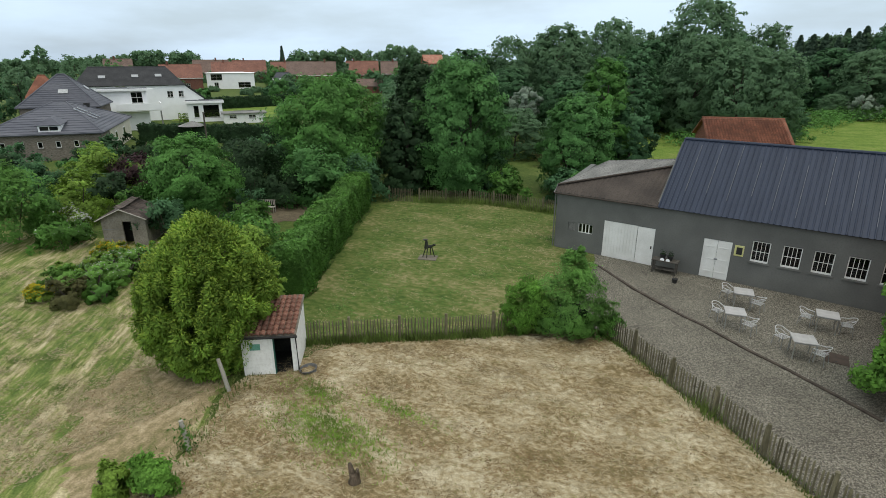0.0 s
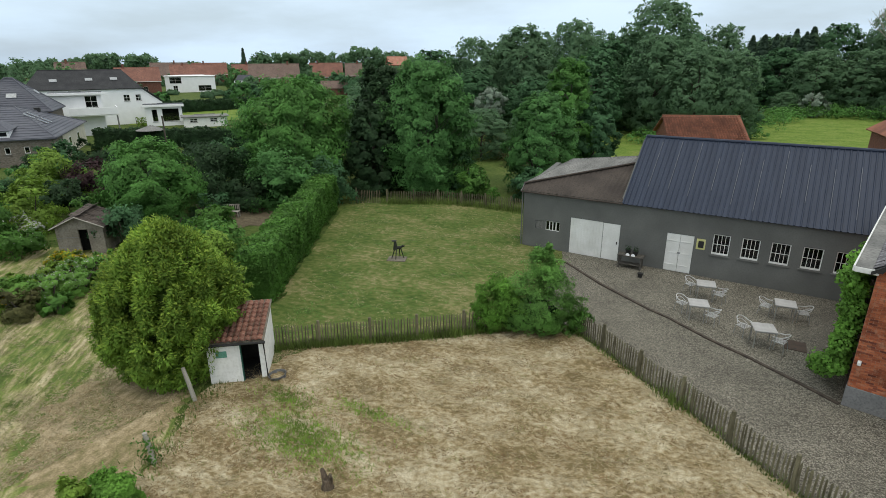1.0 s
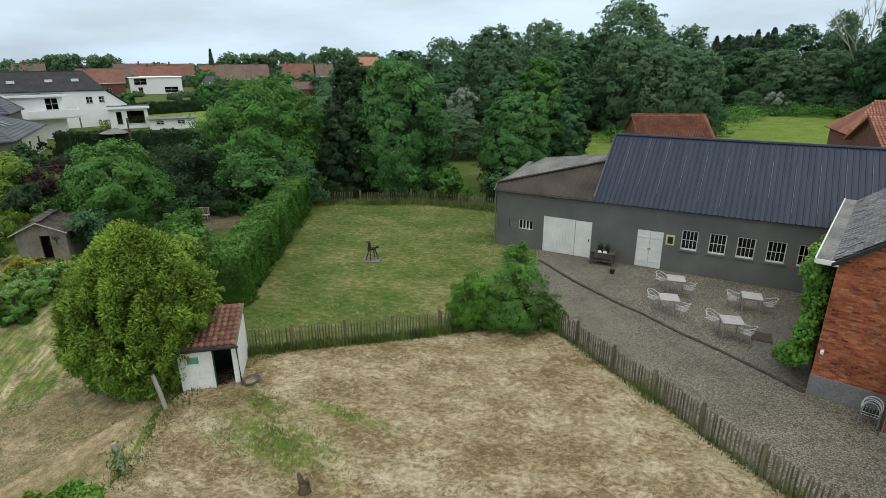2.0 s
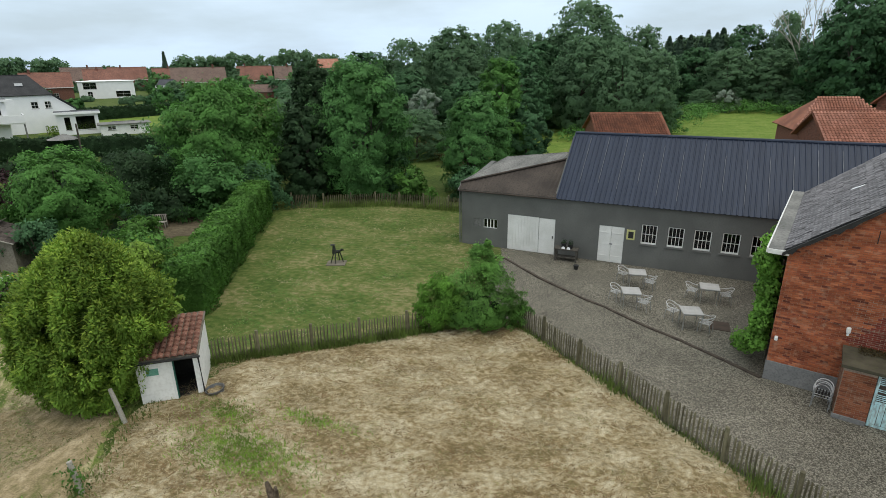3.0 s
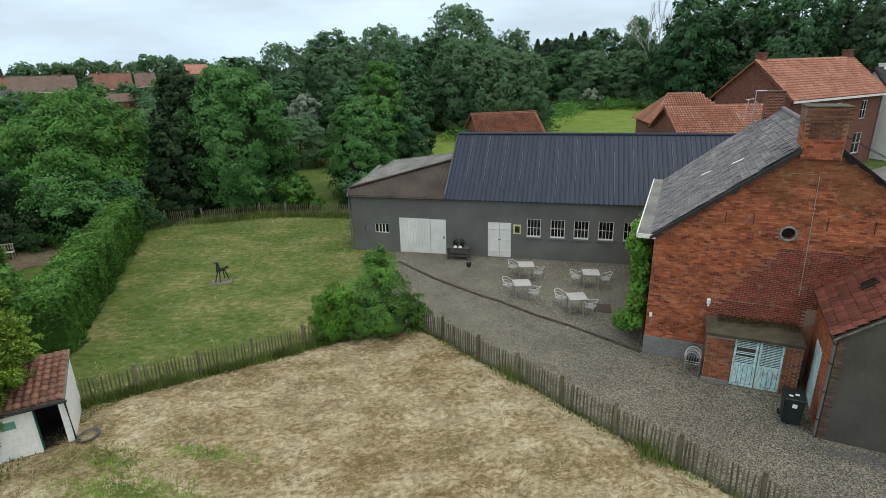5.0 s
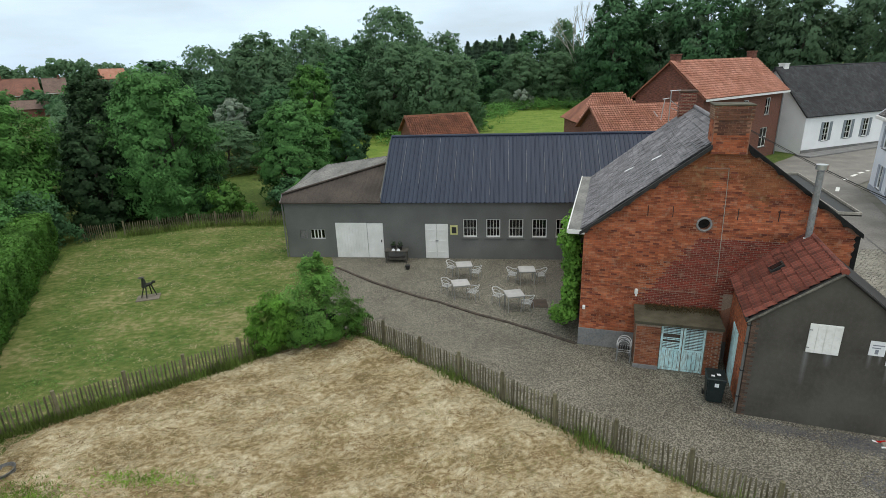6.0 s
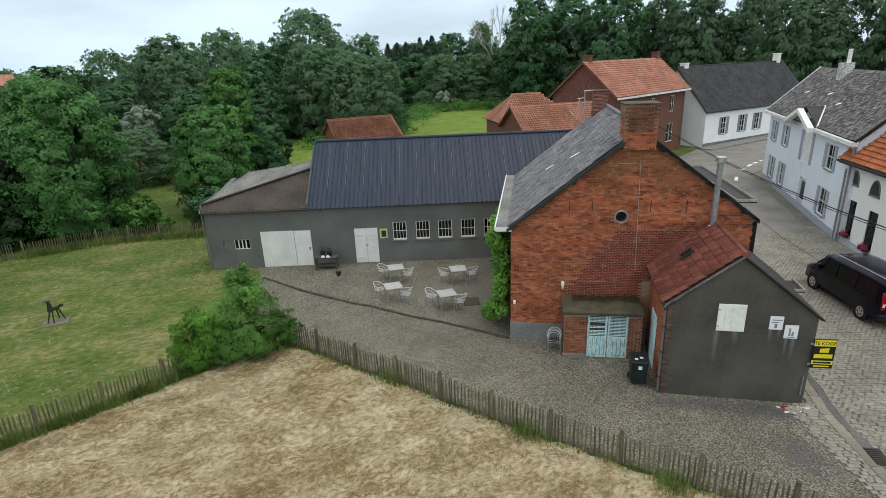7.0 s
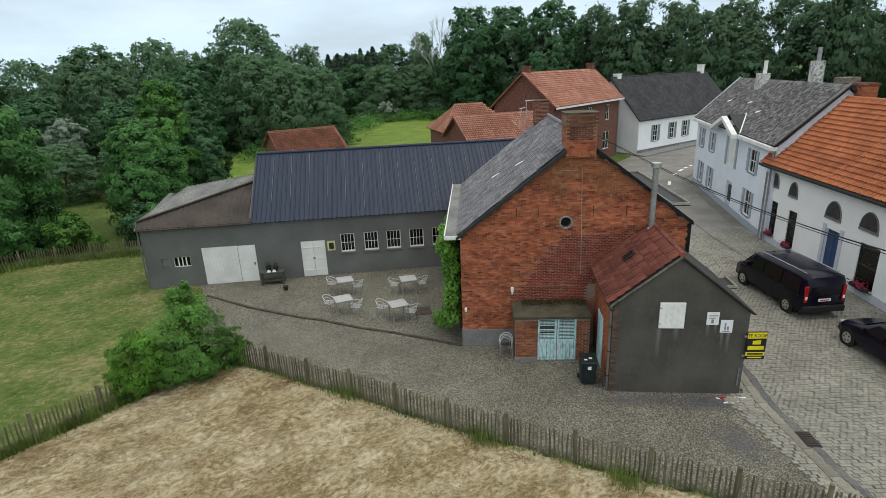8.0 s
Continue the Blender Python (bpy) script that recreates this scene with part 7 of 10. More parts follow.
# crumpled red and white tape by the annex corner
tp = thing("barrier_tape", pose(15.3, -14.72, 0.012, 0, 0, -8), "crumpled red and white plastic tape on the gravel", "tape")
rnd = random.Random(61)
for i in range(9):
    x = -0.4 + 0.1 * i
    o = part("tape_strip", bx(0, 0.13, -0.03, 0.03, 0, 0.006), M_red if i in (1, 2, 3, 5) else M_paper, tp)
    o.matrix_basis = pose(x, rnd.uniform(-0.05, 0.05), 0.025, rnd.uniform(-25, 25), rnd.uniform(-14, 14), rnd.uniform(-40, 40))

# ---- trees, hedges and shrubs ----
def thuja():
    t = thing("thuja_tree", pose(-12.65, -19.35, 0), "broad olive-green conifer beside the white shed", "tree")
    trunk_mesh(t, 4.2, 0.16, 21, limbs=4, spread=1.2)
    rng = np.random.default_rng(21)
    k = 400
    i = np.arange(k)
    z = (i + 0.5) / k * 5.1 + 0.15 + rng.normal(0, 0.08, k)
    prof = 2.22 * np.clip(np.sin(np.clip((z + 0.8) / 6.1, 0, 1) * math.pi) ** 0.75, 0.06, 1)
    a = i * 2.39996 + rng.normal(0, 0.25, k)
    rr = prof * rng.uniform(0.8, 1.06, k)
    c = np.stack((rr * np.cos(a), rr * np.sin(a), z), 1)
    r = rng.uniform(0.17, 0.36, k)
    p, n = crown_points(rng, c, r, 500, flat=1.5, fill=0.5)
    # the crown leans over the shed roof but does not grow through its wall
    dx, dy = p[:, 0] - 12.65 + 10.91, p[:, 1] - 19.35 + 19.45
    sx, sy = dx * math.cos(radians(41.6)) + dy * math.sin(radians(41.6)), -dx * math.sin(radians(41.6)) + dy * math.cos(radians(41.6))
    keep = (p[:, 2] > 0.05) & ~((sx > -0.03) & (sy > -0.12) & (sy < 2.35) & (p[:, 2] < 1.75 + 0.18 * sy))
    p, n = p[keep], n[keep]
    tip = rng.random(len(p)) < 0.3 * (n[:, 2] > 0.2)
    out = n * 0.7 + np.array((0, 0, -0.35))
    leaves("sprays", p[~tip], n[~tip], 0.12, L_thuja, t, 22, aspect=0.48, tri=True, axis=out[~tip])
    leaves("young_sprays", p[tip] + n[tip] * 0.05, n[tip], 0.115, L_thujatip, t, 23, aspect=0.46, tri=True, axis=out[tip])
    # added solid core, coloured dark in place of the crown's shaded depth
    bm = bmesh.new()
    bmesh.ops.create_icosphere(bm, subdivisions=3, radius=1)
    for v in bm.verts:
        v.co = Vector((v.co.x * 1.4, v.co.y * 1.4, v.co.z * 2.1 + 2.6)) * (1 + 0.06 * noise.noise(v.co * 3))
    part("inner_foliage", bm, L_thujacore, t)


thuja()


def corner_bush():
    t = thing("corner_bush", pose(-3.2, -10.0, 0), "large loose green bush at the fence corner", "bush")
    for i in range(9):
        a = i * 0.7
        part("stem", rods([(0.25 * math.cos(a), 0.25 * math.sin(a), -0.05), (0.8 * math.cos(a), 0.5 * math.sin(a), 1.3 + 0.2 * math.sin(i * 2))], 0.03, 5), M_bark, t)
    # the long way of the bush runs along the fences; a tall dark head, a low bright wing and a dark skirt
    u = np.array((0.84, 0.54, 0))
    w = np.array((-0.54, 0.84, 0))

    def clumps(spec, mat, leaf, seed, name):
        r = np.random.default_rng(seed)
        q = np.array(spec)
        c = u * q[:, :1] + w * q[:, 1:2] + np.array((0, 0, 1.0)) * q[:, 2:3]
        out = c - np.array((0.1, 0.1, 0.7))
        out /= np.linalg.norm(out, axis=1, keepdims=True)
        ax = out + np.array((0, 0, 0.9))
        ax /= np.linalg.norm(ax, axis=1, keepdims=True)
        p, n = tufted(r, c, q[:, 3] * 1.05, ax, out, 30, 78, stretch=1.5, size=0.36)
        keep = p[:, 2] > 0.03
        leaves(name, p[keep], n[keep], leaf, mat, t, seed, tri=True, spread=0.4)
    clumps([(0.35, 0.15, 2.9, 0.42), (0.55, 0.2, 3.25, 0.26), (0.15, 0.1, 2.3, 0.6), (0.75, 0.1, 2.25, 0.55), (0.45, -0.1, 1.7, 0.75), (1.1, 0.0, 1.55, 0.6), (-0.3, 0.0, 1.6, 0.65), (0.9, -0.3, 0.95, 0.6), (0.1, -0.45, 0.95, 0.65), (1.6, -0.15, 0.95, 0.5), (1.95, -0.25, 0.55, 0.4), (1.5, -0.4, 0.45, 0.45), (0.5, -0.6, 0.45, 0.45), (-0.4, -0.5, 0.5, 0.5), (0.6, 0.5, 1.4, 0.7)],
           L_bush, 0.085, 32, "foliage")
    clumps([(-1.0, 0.0, 1.45, 0.6), (-1.6, 0.1, 1.35, 0.5), (-2.0, 0.1, 0.95, 0.42), (-1.35, -0.25, 0.8, 0.55), (-0.75, -0.3, 1.05, 0.5), (-1.8, -0.2, 0.45, 0.4), (-1.2, 0.35, 1.7, 0.4), (-0.95, 0.6, 1.1, 0.6)], L_vine, 0.085, 33, "young_foliage")
    # added filler lump; its dark green imitates the shade between the clumps
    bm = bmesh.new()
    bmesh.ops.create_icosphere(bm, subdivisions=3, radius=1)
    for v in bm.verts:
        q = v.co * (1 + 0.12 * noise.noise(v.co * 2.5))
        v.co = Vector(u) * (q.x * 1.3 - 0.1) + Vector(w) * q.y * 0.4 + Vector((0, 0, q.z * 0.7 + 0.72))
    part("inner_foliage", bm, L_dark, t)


corner_bush()


def hedge(name, a, b, width, height, mat, label, seed, leaf=0.15, dens=150, wob=0.15):
    d = math.hypot(b[0] - a[0], b[1] - a[1])
    ang = math.degrees(math.atan2(b[1] - a[1], b[0] - a[0]))
    t = thing(name, pose(a[0], a[1], 0, 0, 0, ang), label, "hedge")
    rng = np.random.default_rng(seed)
    area = d * (2 * height + width) + 2 * width * height
    k = int(area * dens)
    face = rng.choice(4, k, p=np.array((d * height, d * height, d * width, 2 * width * height)) / area)
    x, q = rng.random(k) * d, rng.random(k)
    y, z = np.empty(k), np.empty(k)
    nrm = np.zeros((k, 3))
    for i, sgn in ((0, -1), (1, 1)):
        f = face == i
        y[f], z[f], nrm[f, 1] = sgn * width / 2, q[f] * height, sgn
    f = face == 2
    y[f], z[f], nrm[f, 2] = (q[f] - 0.5) * width, height, 1
    f = face == 3
    end = rng.random(k) < 0.5
    y[f], z[f] = (q[f] - 0.5) * width, rng.random(f.sum()) * height
    x[f] = np.where(end[f], d, 0)
    nrm[f, 0] = np.where(end[f], 1, -1)
    bumps = wob * (np.sin(x * 2.1 + z * 1.7) + np.sin(x * 0.9 - z * 2.6 + 1.3) + np.sin(x * 4.3 + y * 3)) * 0.6 + rng.normal(0, wob * 0.45, k)
    p = np.stack((x, y, z), 1) + nrm * bumps[:, None]
    p[:, 2] = np.maximum(p[:, 2], 0.02)
    leaves("foliage", p, nrm * 0.9 + np.stack((0 * z, 0 * z, 0.7 * z / height - 0.35), 1), leaf, mat, t, seed + 1, soft=0.6)
    part("twig_mass", bx(0.1, d - 0.1, -width / 2 + 0.12, width / 2 - 0.12, 0, height - 0.12), mat, t)
    return t


hedge("tall_hedge", (-14.9, -14.2), (-24.6, 0.6), 1.5, 2.45, L_hedge, "tall dense green hedge beside the lawn", 41, leaf=0.14, dens=260)
shrub("laurel_shrub", -19.0, -13.4, 3.1, 4.0, L_hedge, 45, "broad bright green laurel shrub behind the hedge", lobes=26, per=330, leaf=0.17)
shrub("bamboo_shrub", -14.6, -15.4, 2.3, 1.6, L_lime, 46, "arching pale green shrub at the hedge end", lobes=14, per=150, leaf=0.16)

# trees round the lawn
tree("walnut_tree", -30.4, 3.2, 9.35, 9.2, L_ash, 51, "broad bright green walnut tree behind the hedge", lobes=190, per=54, leaf=0.23, low=0.1, rise=0.2)
shrub("hazel_shrub", -27.4, -1.4, 4.4, 5.4, L_oak, 52, "green hazel shrub joined to the hedge end", lobes=36, per=330, leaf=0.2)
shrub("hazel_shrub", -25.6, 1.6, 3.6, 3.6, L_deep, 57, "green hazel shrub at the lawn's far corner", lobes=24, per=280, leaf=0.2)
tree("oak_tree", -21.5, 9.8, 10.8, 8.2, L_oak, 53, "tall full green tree behind the back fence", lobes=190, per=54, leaf=0.23, low=0.05, habit="oval", stems=4, rise=0.9)
tree("alder_tree", -12.7, 13.6, 8.2, 6.0, L_oak, 54, "rounded green tree beside the barn", lobes=150, per=50, leaf=0.21, low=0.03, habit="oval", stems=3, rise=0.8)
tree("ash_tree", -12.3, 18.4, 10.9, 5.0, L_ash, 55, "slender upright ash tree behind the barn", lobes=110, per=48, leaf=0.21, low=0.05, habit="oval", rise=1.1)
tree("alder_tree", -9.9, 18.6, 7.0, 4.2, L_deep, 66, "dark green tree leaning over the barn roof", lobes=90, per=44, leaf=0.22, low=0.05, habit="oval")
tree("maple_tree", -27.6, 11.6, 10.5, 5.4, L_dark, 56, "dark upright tree between two paler trees", lobes=120, per=46, leaf=0.25, low=0.05, habit="oval", rise=0.9)
tree("yew_tree", -24.9, 6.6, 7.4, 5.0, L_dark, 60, "dark evergreen tree in the hollow behind the lawn", lobes=90, per=44, leaf=0.25, low=0.02, habit="oval")
tree("yew_tree", -28.5, 12.6, 8.6, 6.0, L_dark, 58, "dark green tree behind the lawn", lobes=70, per=40, leaf=0.28, low=0.05)
tree("willow_tree", -31.0, 39.0, 7.3, 4.6, L_silver, 59, "silver-leaved willow at the meadow's edge", lobes=46, per=46, leaf=0.26, low=0.25, rise=1.4, rough=0.3)
for i, (x, y, h, w, m) in enumerate(((-18.4, 10.4, 3.6, 3.4, L_deep), (-20.5, 7.6, 3.4, 4.4, L_oak), (-16.2, 8.6, 2.6, 3.4, L_hedge), (-23.8, 5.4, 3.8, 3.4, L_dark), (-12.0, 10.0, 2.6, 3.4, L_deep), (-10.4, 9.6, 2.4, 3.0, L_oak), (-24.8, 8.8, 5.0, 4.0, L_deep))):
    shrub("undergrowth_shrub", x, y, h, w, m, 70 + i, "leafy undergrowth shrub behind the back fence", lobes=20, per=230, leaf=0.2, group="undergrowth")

# the neighbouring garden
tree("apple_tree", -31.5, -9.0, 5.7, 6.4, L_ash, 61, "round bright green fruit tree in the next garden", lobes=130, per=50, leaf=0.19, low=0.06, rise=0.5)
shrub("dark_shrub", -33.0, -2.8, 4.8, 5.2, L_dark, 62, "dense dark evergreen shrub", lobes=26, per=300, leaf=0.22)
shrub("dark_shrub", -29.4, -3.2, 4.0, 4.2, L_dark, 63, "dense dark evergreen shrub behind the hedge", lobes=22, per=280, leaf=0.22)
shrub("elder_shrub", -44.0, -9.6, 4.0, 5.0, L_lime, 64, "pale green spreading shrub", lobes=24, per=260, leaf=0.24)
shrub("elder_shrub", -35.0, -18.6, 4.8, 6.4, L_hedge, 65, "big dark green elder shrub", lobes=36, per=330, leaf=0.2)
shrub("elder_shrub", -36.8, -14.2, 3.4, 4.6, L_lime, 67, "yellow-green elder shrub beside the hut path", lobes=26, per=280, leaf=0.19)
shrub("elder_shrub", -31.6, -17.2, 1.9, 3.4, L_hedge, 68, "low green shrub with white flowers beside the hut", lobes=22, per=240, leaf=0.16, extra=(L_white, 0.02, 0.1))
shrub("elder_shrub", -33.1, -15.9, 2.3, 1.8, L_lime, 71, "small elder shrub covered in white flower heads", lobes=16, per=200, leaf=0.15, extra=(L_white, 0.3, 0.16))
shrub("smoke_bush", -41.5, -8.2, 3.4, 4.2, L_purple, 72, "dull purple-leaved shrub by the garden fence", lobes=20, per=240, leaf=0.22)
shrub("barberry_shrub", -29.0, -6.6, 0.9, 2.4, L_purple, 73, "low dark red shrub on the bare soil", lobes=16, per=160, leaf=0.13)
shrub("sapling_shrub", -17.2, -14.6, 3.1, 2.8, L_lime, 74, "pale green leafy sapling in front of the hedge", lobes=24, per=240, leaf=0.15)
shrub("green_shrub", -27.9, -12.9, 2.9, 2.7, L_deep, 69, "green shrub growing against the hut", lobes=16, per=220, leaf=0.17)
for i, (x, y, h, w, m) in enumerate(((-40, -5.5, 3.2, 5.5, L_deep), (-47, -2.0, 3.4, 6, L_dark), (-38, 1, 3.6, 6, L_deep), (-50, -8, 3, 6, L_oak), (-44, 4.0, 3.0, 6.0, L_dark), (-41, -19.5, 4.2, 6, L_deep), (-53, -15, 3.2, 6, L_oak), (-39.5, -11.0, 2.6, 4, L_dark), (-36.5, -5.5, 3.0, 4.6, L_dark), (-48.5, -12.5, 3.0, 5, L_deep), (-42.5, -15.0, 3.0, 5, L_oak), (-54, -6, 2.8, 6, L_dark), (-51, 1.5, 2.8, 6, L_deep), (-57, 6, 1.6, 5, L_deep), (-36, 6, 4.0, 6, L_dark), (-42, 10, 3.6, 7, L_deep), (-46, 13, 2.8, 6, L_oak), (-34, 10.5, 5.5, 6, L_deep), (-46, -20.5, 4.4, 6, L_hedge), (-40.5, -23.5, 3.0, 5, L_hedge), (-57, -12, 2.6, 5, L_dark))):
    shrub("garden_shrub", x, y, h, w, m, 90 + i, "mixed green garden shrub in the next garden", lobes=18, per=240, leaf=0.21, group="garden shrubs")
for i, (x, y, h, w, m) in enumerate(((-58.5, -11.5, 3.0, 6, L_deep), (-60.5, -16, 2.6, 6, L_dark), (-55.5, -4.0, 3.4, 5.5, L_deep), (-59.0, 0.5, 2.6, 5, L_dark), (-61.5, 4.0, 1.3, 4.5, L_deep), (-52.5, 12.0, 1.5, 4, L_oak), (-50, 15.5, 1.8, 5, L_deep), (-60.0, 9.5, 1.1, 3, L_dark), (-47, 19, 2.4, 5, L_oak), (-52, 7.5, 2.0, 5, L_dark), (-52.5, -19.5, 3.4, 6, L_hedge), (-47, 8.5, 2.8, 5, L_deep))):
    shrub("garden_shrub", x, y, h, w, m, 540 + i, "mixed green garden shrub near the grey villa", lobes=16, per=220, leaf=0.26, group="garden shrubs")
# flower bed: a tongue of perennials with a brown shrub and yellow clumps at its ends
for i, (x, y, h, w, m, e) in enumerate(((-24.0, -21.1, 0.9, 1.4, L_lime, (L_yellow, 0.4, 0.1)), (-22.5, -20.5, 1.3, 2.2, L_olivebush, None), (-24.3, -19.9, 1.2, 2.4, L_bed, None), (-23.2, -19.1, 1.3, 2.6, L_bed, (L_white, 0.08, 0.07)),
                                      (-25.4, -19.4, 1.0, 2.2, L_lime, None), (-24.4, -18.2, 1.3, 2.6, L_bed, (L_white, 0.12, 0.08)), (-25.6, -17.9, 1.1, 2.4, L_lime, (L_white, 0.08, 0.07)), (-23.3, -17.7, 1.1, 2.2, L_bed, (L_white, 0.05, 0.07)),
                                      (-26.3, -16.9, 1.2, 2.2, L_lime, (L_yellow, 0.45, 0.1)), (-24.9, -16.7, 1.1, 2.4, L_bed, (L_white, 0.12, 0.08)), (-23.6, -16.4, 1.0, 2.0, L_lime, (L_yellow, 0.06, 0.08)), (-25.4, -15.4, 1.0, 2.2, L_bed, (L_yellow, 0.05, 0.08)), (-21.8, -19.4, 0.8, 1.8, L_hedge, None),
                                      (-21.2, -16.4, 1.4, 2.4, L_lime, (L_yellow, 0.1, 0.1)))):
    shrub("flower_clump", x, y, h, w, m, 110 + i, "leafy flowering perennial clump in the garden bed" if m is not L_olivebush else "low brownish olive shrub in the garden bed", lobes=20, per=220, leaf=0.12, category="flowers", group="flower bed", extra=e)
for i, (x, y, h, w, m) in enumerate(((-27.6, -7.4, 2.2, 3.2, L_deep), (-29.6, -11.8, 2.0, 2.6, L_deep), (-34.5, -11.5, 2.4, 3.0, L_hedge), (-27.5, -10.2, 1.6, 2.6, L_hedge), (-25.4, -8.8, 2.2, 2.6, L_hedge), (-30.5, -5.2, 3.0, 3.4, L_dark), (-35.5, -1.0, 3.6, 4.0, L_dark), (-31.5, 3.0, 3.4, 4.2, L_deep), (-23.0, -11.2, 2.0, 2.8, L_hedge), (-21.0, -12.0, 2.4, 3.0, L_ash))):
    shrub("garden_shrub", x, y, h, w, m, 510 + i, "mixed green garden shrub in the next garden", lobes=16, per=210, leaf=0.17, group="garden shrubs")
zone("garden_soil", [(-26.2, -7.6), (-24.6, -4.6), (-28.0, -1.2), (-33.5, -3.0), (-31.0, -7.5), (-28.4, -9.0)], -0.002, M_soil, "bare brown garden soil behind the hedge", "soil", step=0.5, amount=0.25, seed=9)
shrub("nettle_clump", -8.0, -24.2, 1.25, 1.05, L_vine, 121, "bright green bush at the field's edge", lobes=26, per=420, leaf=0.09)
shrub("nettle_clump", -8.75, -24.85, 0.95, 1.0, L_lime, 122, "bright yellow-green bush at the field's edge", lobes=26, per=400, leaf=0.08)



def garden_seat():
    t = thing("garden_bench", pose(-28.3, -5.3, 0, 0, 0, 35), "pale slatted wooden garden bench on bare soil", "bench")
    for x in (-0.55, 0.49):
        for y, h in ((-0.22, 0.42), (0.2, 0.85)):
            part("leg", bx(x, x + 0.06, y, y + 0.05, -0.02, h), M_greypost, t)
    for i in range(4):
        part("seat_slat", bx(-0.6, 0.6, -0.23 + i * 0.11, -0.14 + i * 0.11, 0.42, 0.445, bevel=0.004), M_greypost, t)
    for i in range(7):
        part("back_slat", bx(-0.47 + i * 0.14, -0.4 + i * 0.14, 0.25, 0.27, 0.5, 0.84, bevel=0.004), M_greypost, t)
    part("top_rail", bx(-0.58, 0.58, 0.24, 0.28, 0.84, 0.9, bevel=0.006), M_greypost, t)


garden_seat()


def ivy_column():
    t = thing("climbing_vine", pose(7.37, -9.47, 0, 0, 0, -10), "bright green climbing vine on the brick house's side wall", "vine")
    rng = np.random.default_rng(131)
    part("stem", rods([(-0.08, 1.2, 0), (-0.08, 1.4, 2.0), (-0.1, 1.0, 4.0)], 0.04), M_bark, t)
    k = 120
    z = rng.random(k) * 4.3 + 0.1
    c = np.stack((-0.3 - 0.36 * rng.random(k) * (0.8 + 0.4 * np.cos(z * 1.4)) - 0.5 * np.clip(1.3 - z, 0, 1) * rng.random(k), rng.uniform(0.2, 3.9, k), z), 1)
    p, n = crown_points(rng, c, rng.uniform(0.24, 0.4, k), 170, fill=0.5)
    keep = (p[:, 2] > 0.03) & (p[:, 0] < -0.03)
    leaves("foliage", p[keep], n[keep] + np.array((-0.3, -0.6, 0.3)), 0.13, L_vine, t, 132)


ivy_column()

# ---- the woods beyond the meadow: a few trees built once, then repeated ----
FAR = []
for i, (h, w, m, hb, rs) in enumerate(((12.0, 8.0, L_hazewood, "oval", 1.0), (12.0, 7.4, L_deep, "round", 0.6), (12.0, 9.0, L_hazewood, "round", 0.7), (12.0, 6.4, L_oak, "oval", 1.1))):
    FAR.append(tree("woodland_tree", -600 - 20 * i, -600, h, w, m, 150 + i, "tall green woodland tree behind the meadow", lobes=150, tufts=5, per=16, leaf=0.42, low=0.03, habit=hb, rise=rs, group="woodland trees"))
pine = thing("woodland_tree", pose(-600, -700, 0), "dark pointed conifer rising from the wood", "tree", "woodland trees")
trunk_mesh(pine, 10.5, 0.2, 170, limbs=3, spread=0.8)
rng = np.random.default_rng(171)
z = rng.random(6400) ** 1.2 * 11.4 + 0.6
ang = rng.random(6400) * math.tau
rr = 2.3 * np.clip(1 - z / 12.2, 0.02, 1) ** 0.8 * (0.72 + 0.28 * np.abs(np.sin(z * 4.2))) * rng.uniform(0.5, 1.1, 6400)
p = np.stack((rr * np.cos(ang), rr * np.sin(ang), z), 1)
leaves("crown", p, p * np.array((1, 1, 0)) + np.array((0, 0, 0.4)), 0.3, L_pine, pine, 172, tri=True)
FAR.append(pine)
for i, (h, w, m) in enumerate(((12.0, 8.5, L_hazewood), (12.0, 8.0, L_deep), (12.0, 9.0, L_hazewood))):
    FAR.append(tree("woodland_tree", -600 - 20 * i, -660, h, w, m, 161 + i, "tall green woodland tree behind the meadow", lobes=110, tufts=5, per=13, leaf=0.55, low=0.03, habit=("oval", "round", "oval")[i], rise=0.9, group="woodland trees"))


FAR.append(tree("woodland_tree", -700, -660, 12.0, 8.5, L_shadewood, 166, "tall dark green woodland tree behind the street", lobes=130, tufts=5, per=14, leaf=0.48, low=0.03, habit="round", rise=0.7, group="woodland trees"))
WIDTHS = (8.0, 7.4, 9.0, 6.4, 4.6, 8.5, 8.0, 9.0, 8.5)


def plant(i, x, y, h, w, rz=0.0):
    """A woodland tree of height h and crown width w."""
    return copy_thing(FAR[i], Matrix.Translation((x, y, 0)) @ Matrix.Rotation(rz, 4, "Z") @ Matrix.Diagonal((w / WIDTHS[i], w / WIDTHS[i], h / 12.0, 1)))


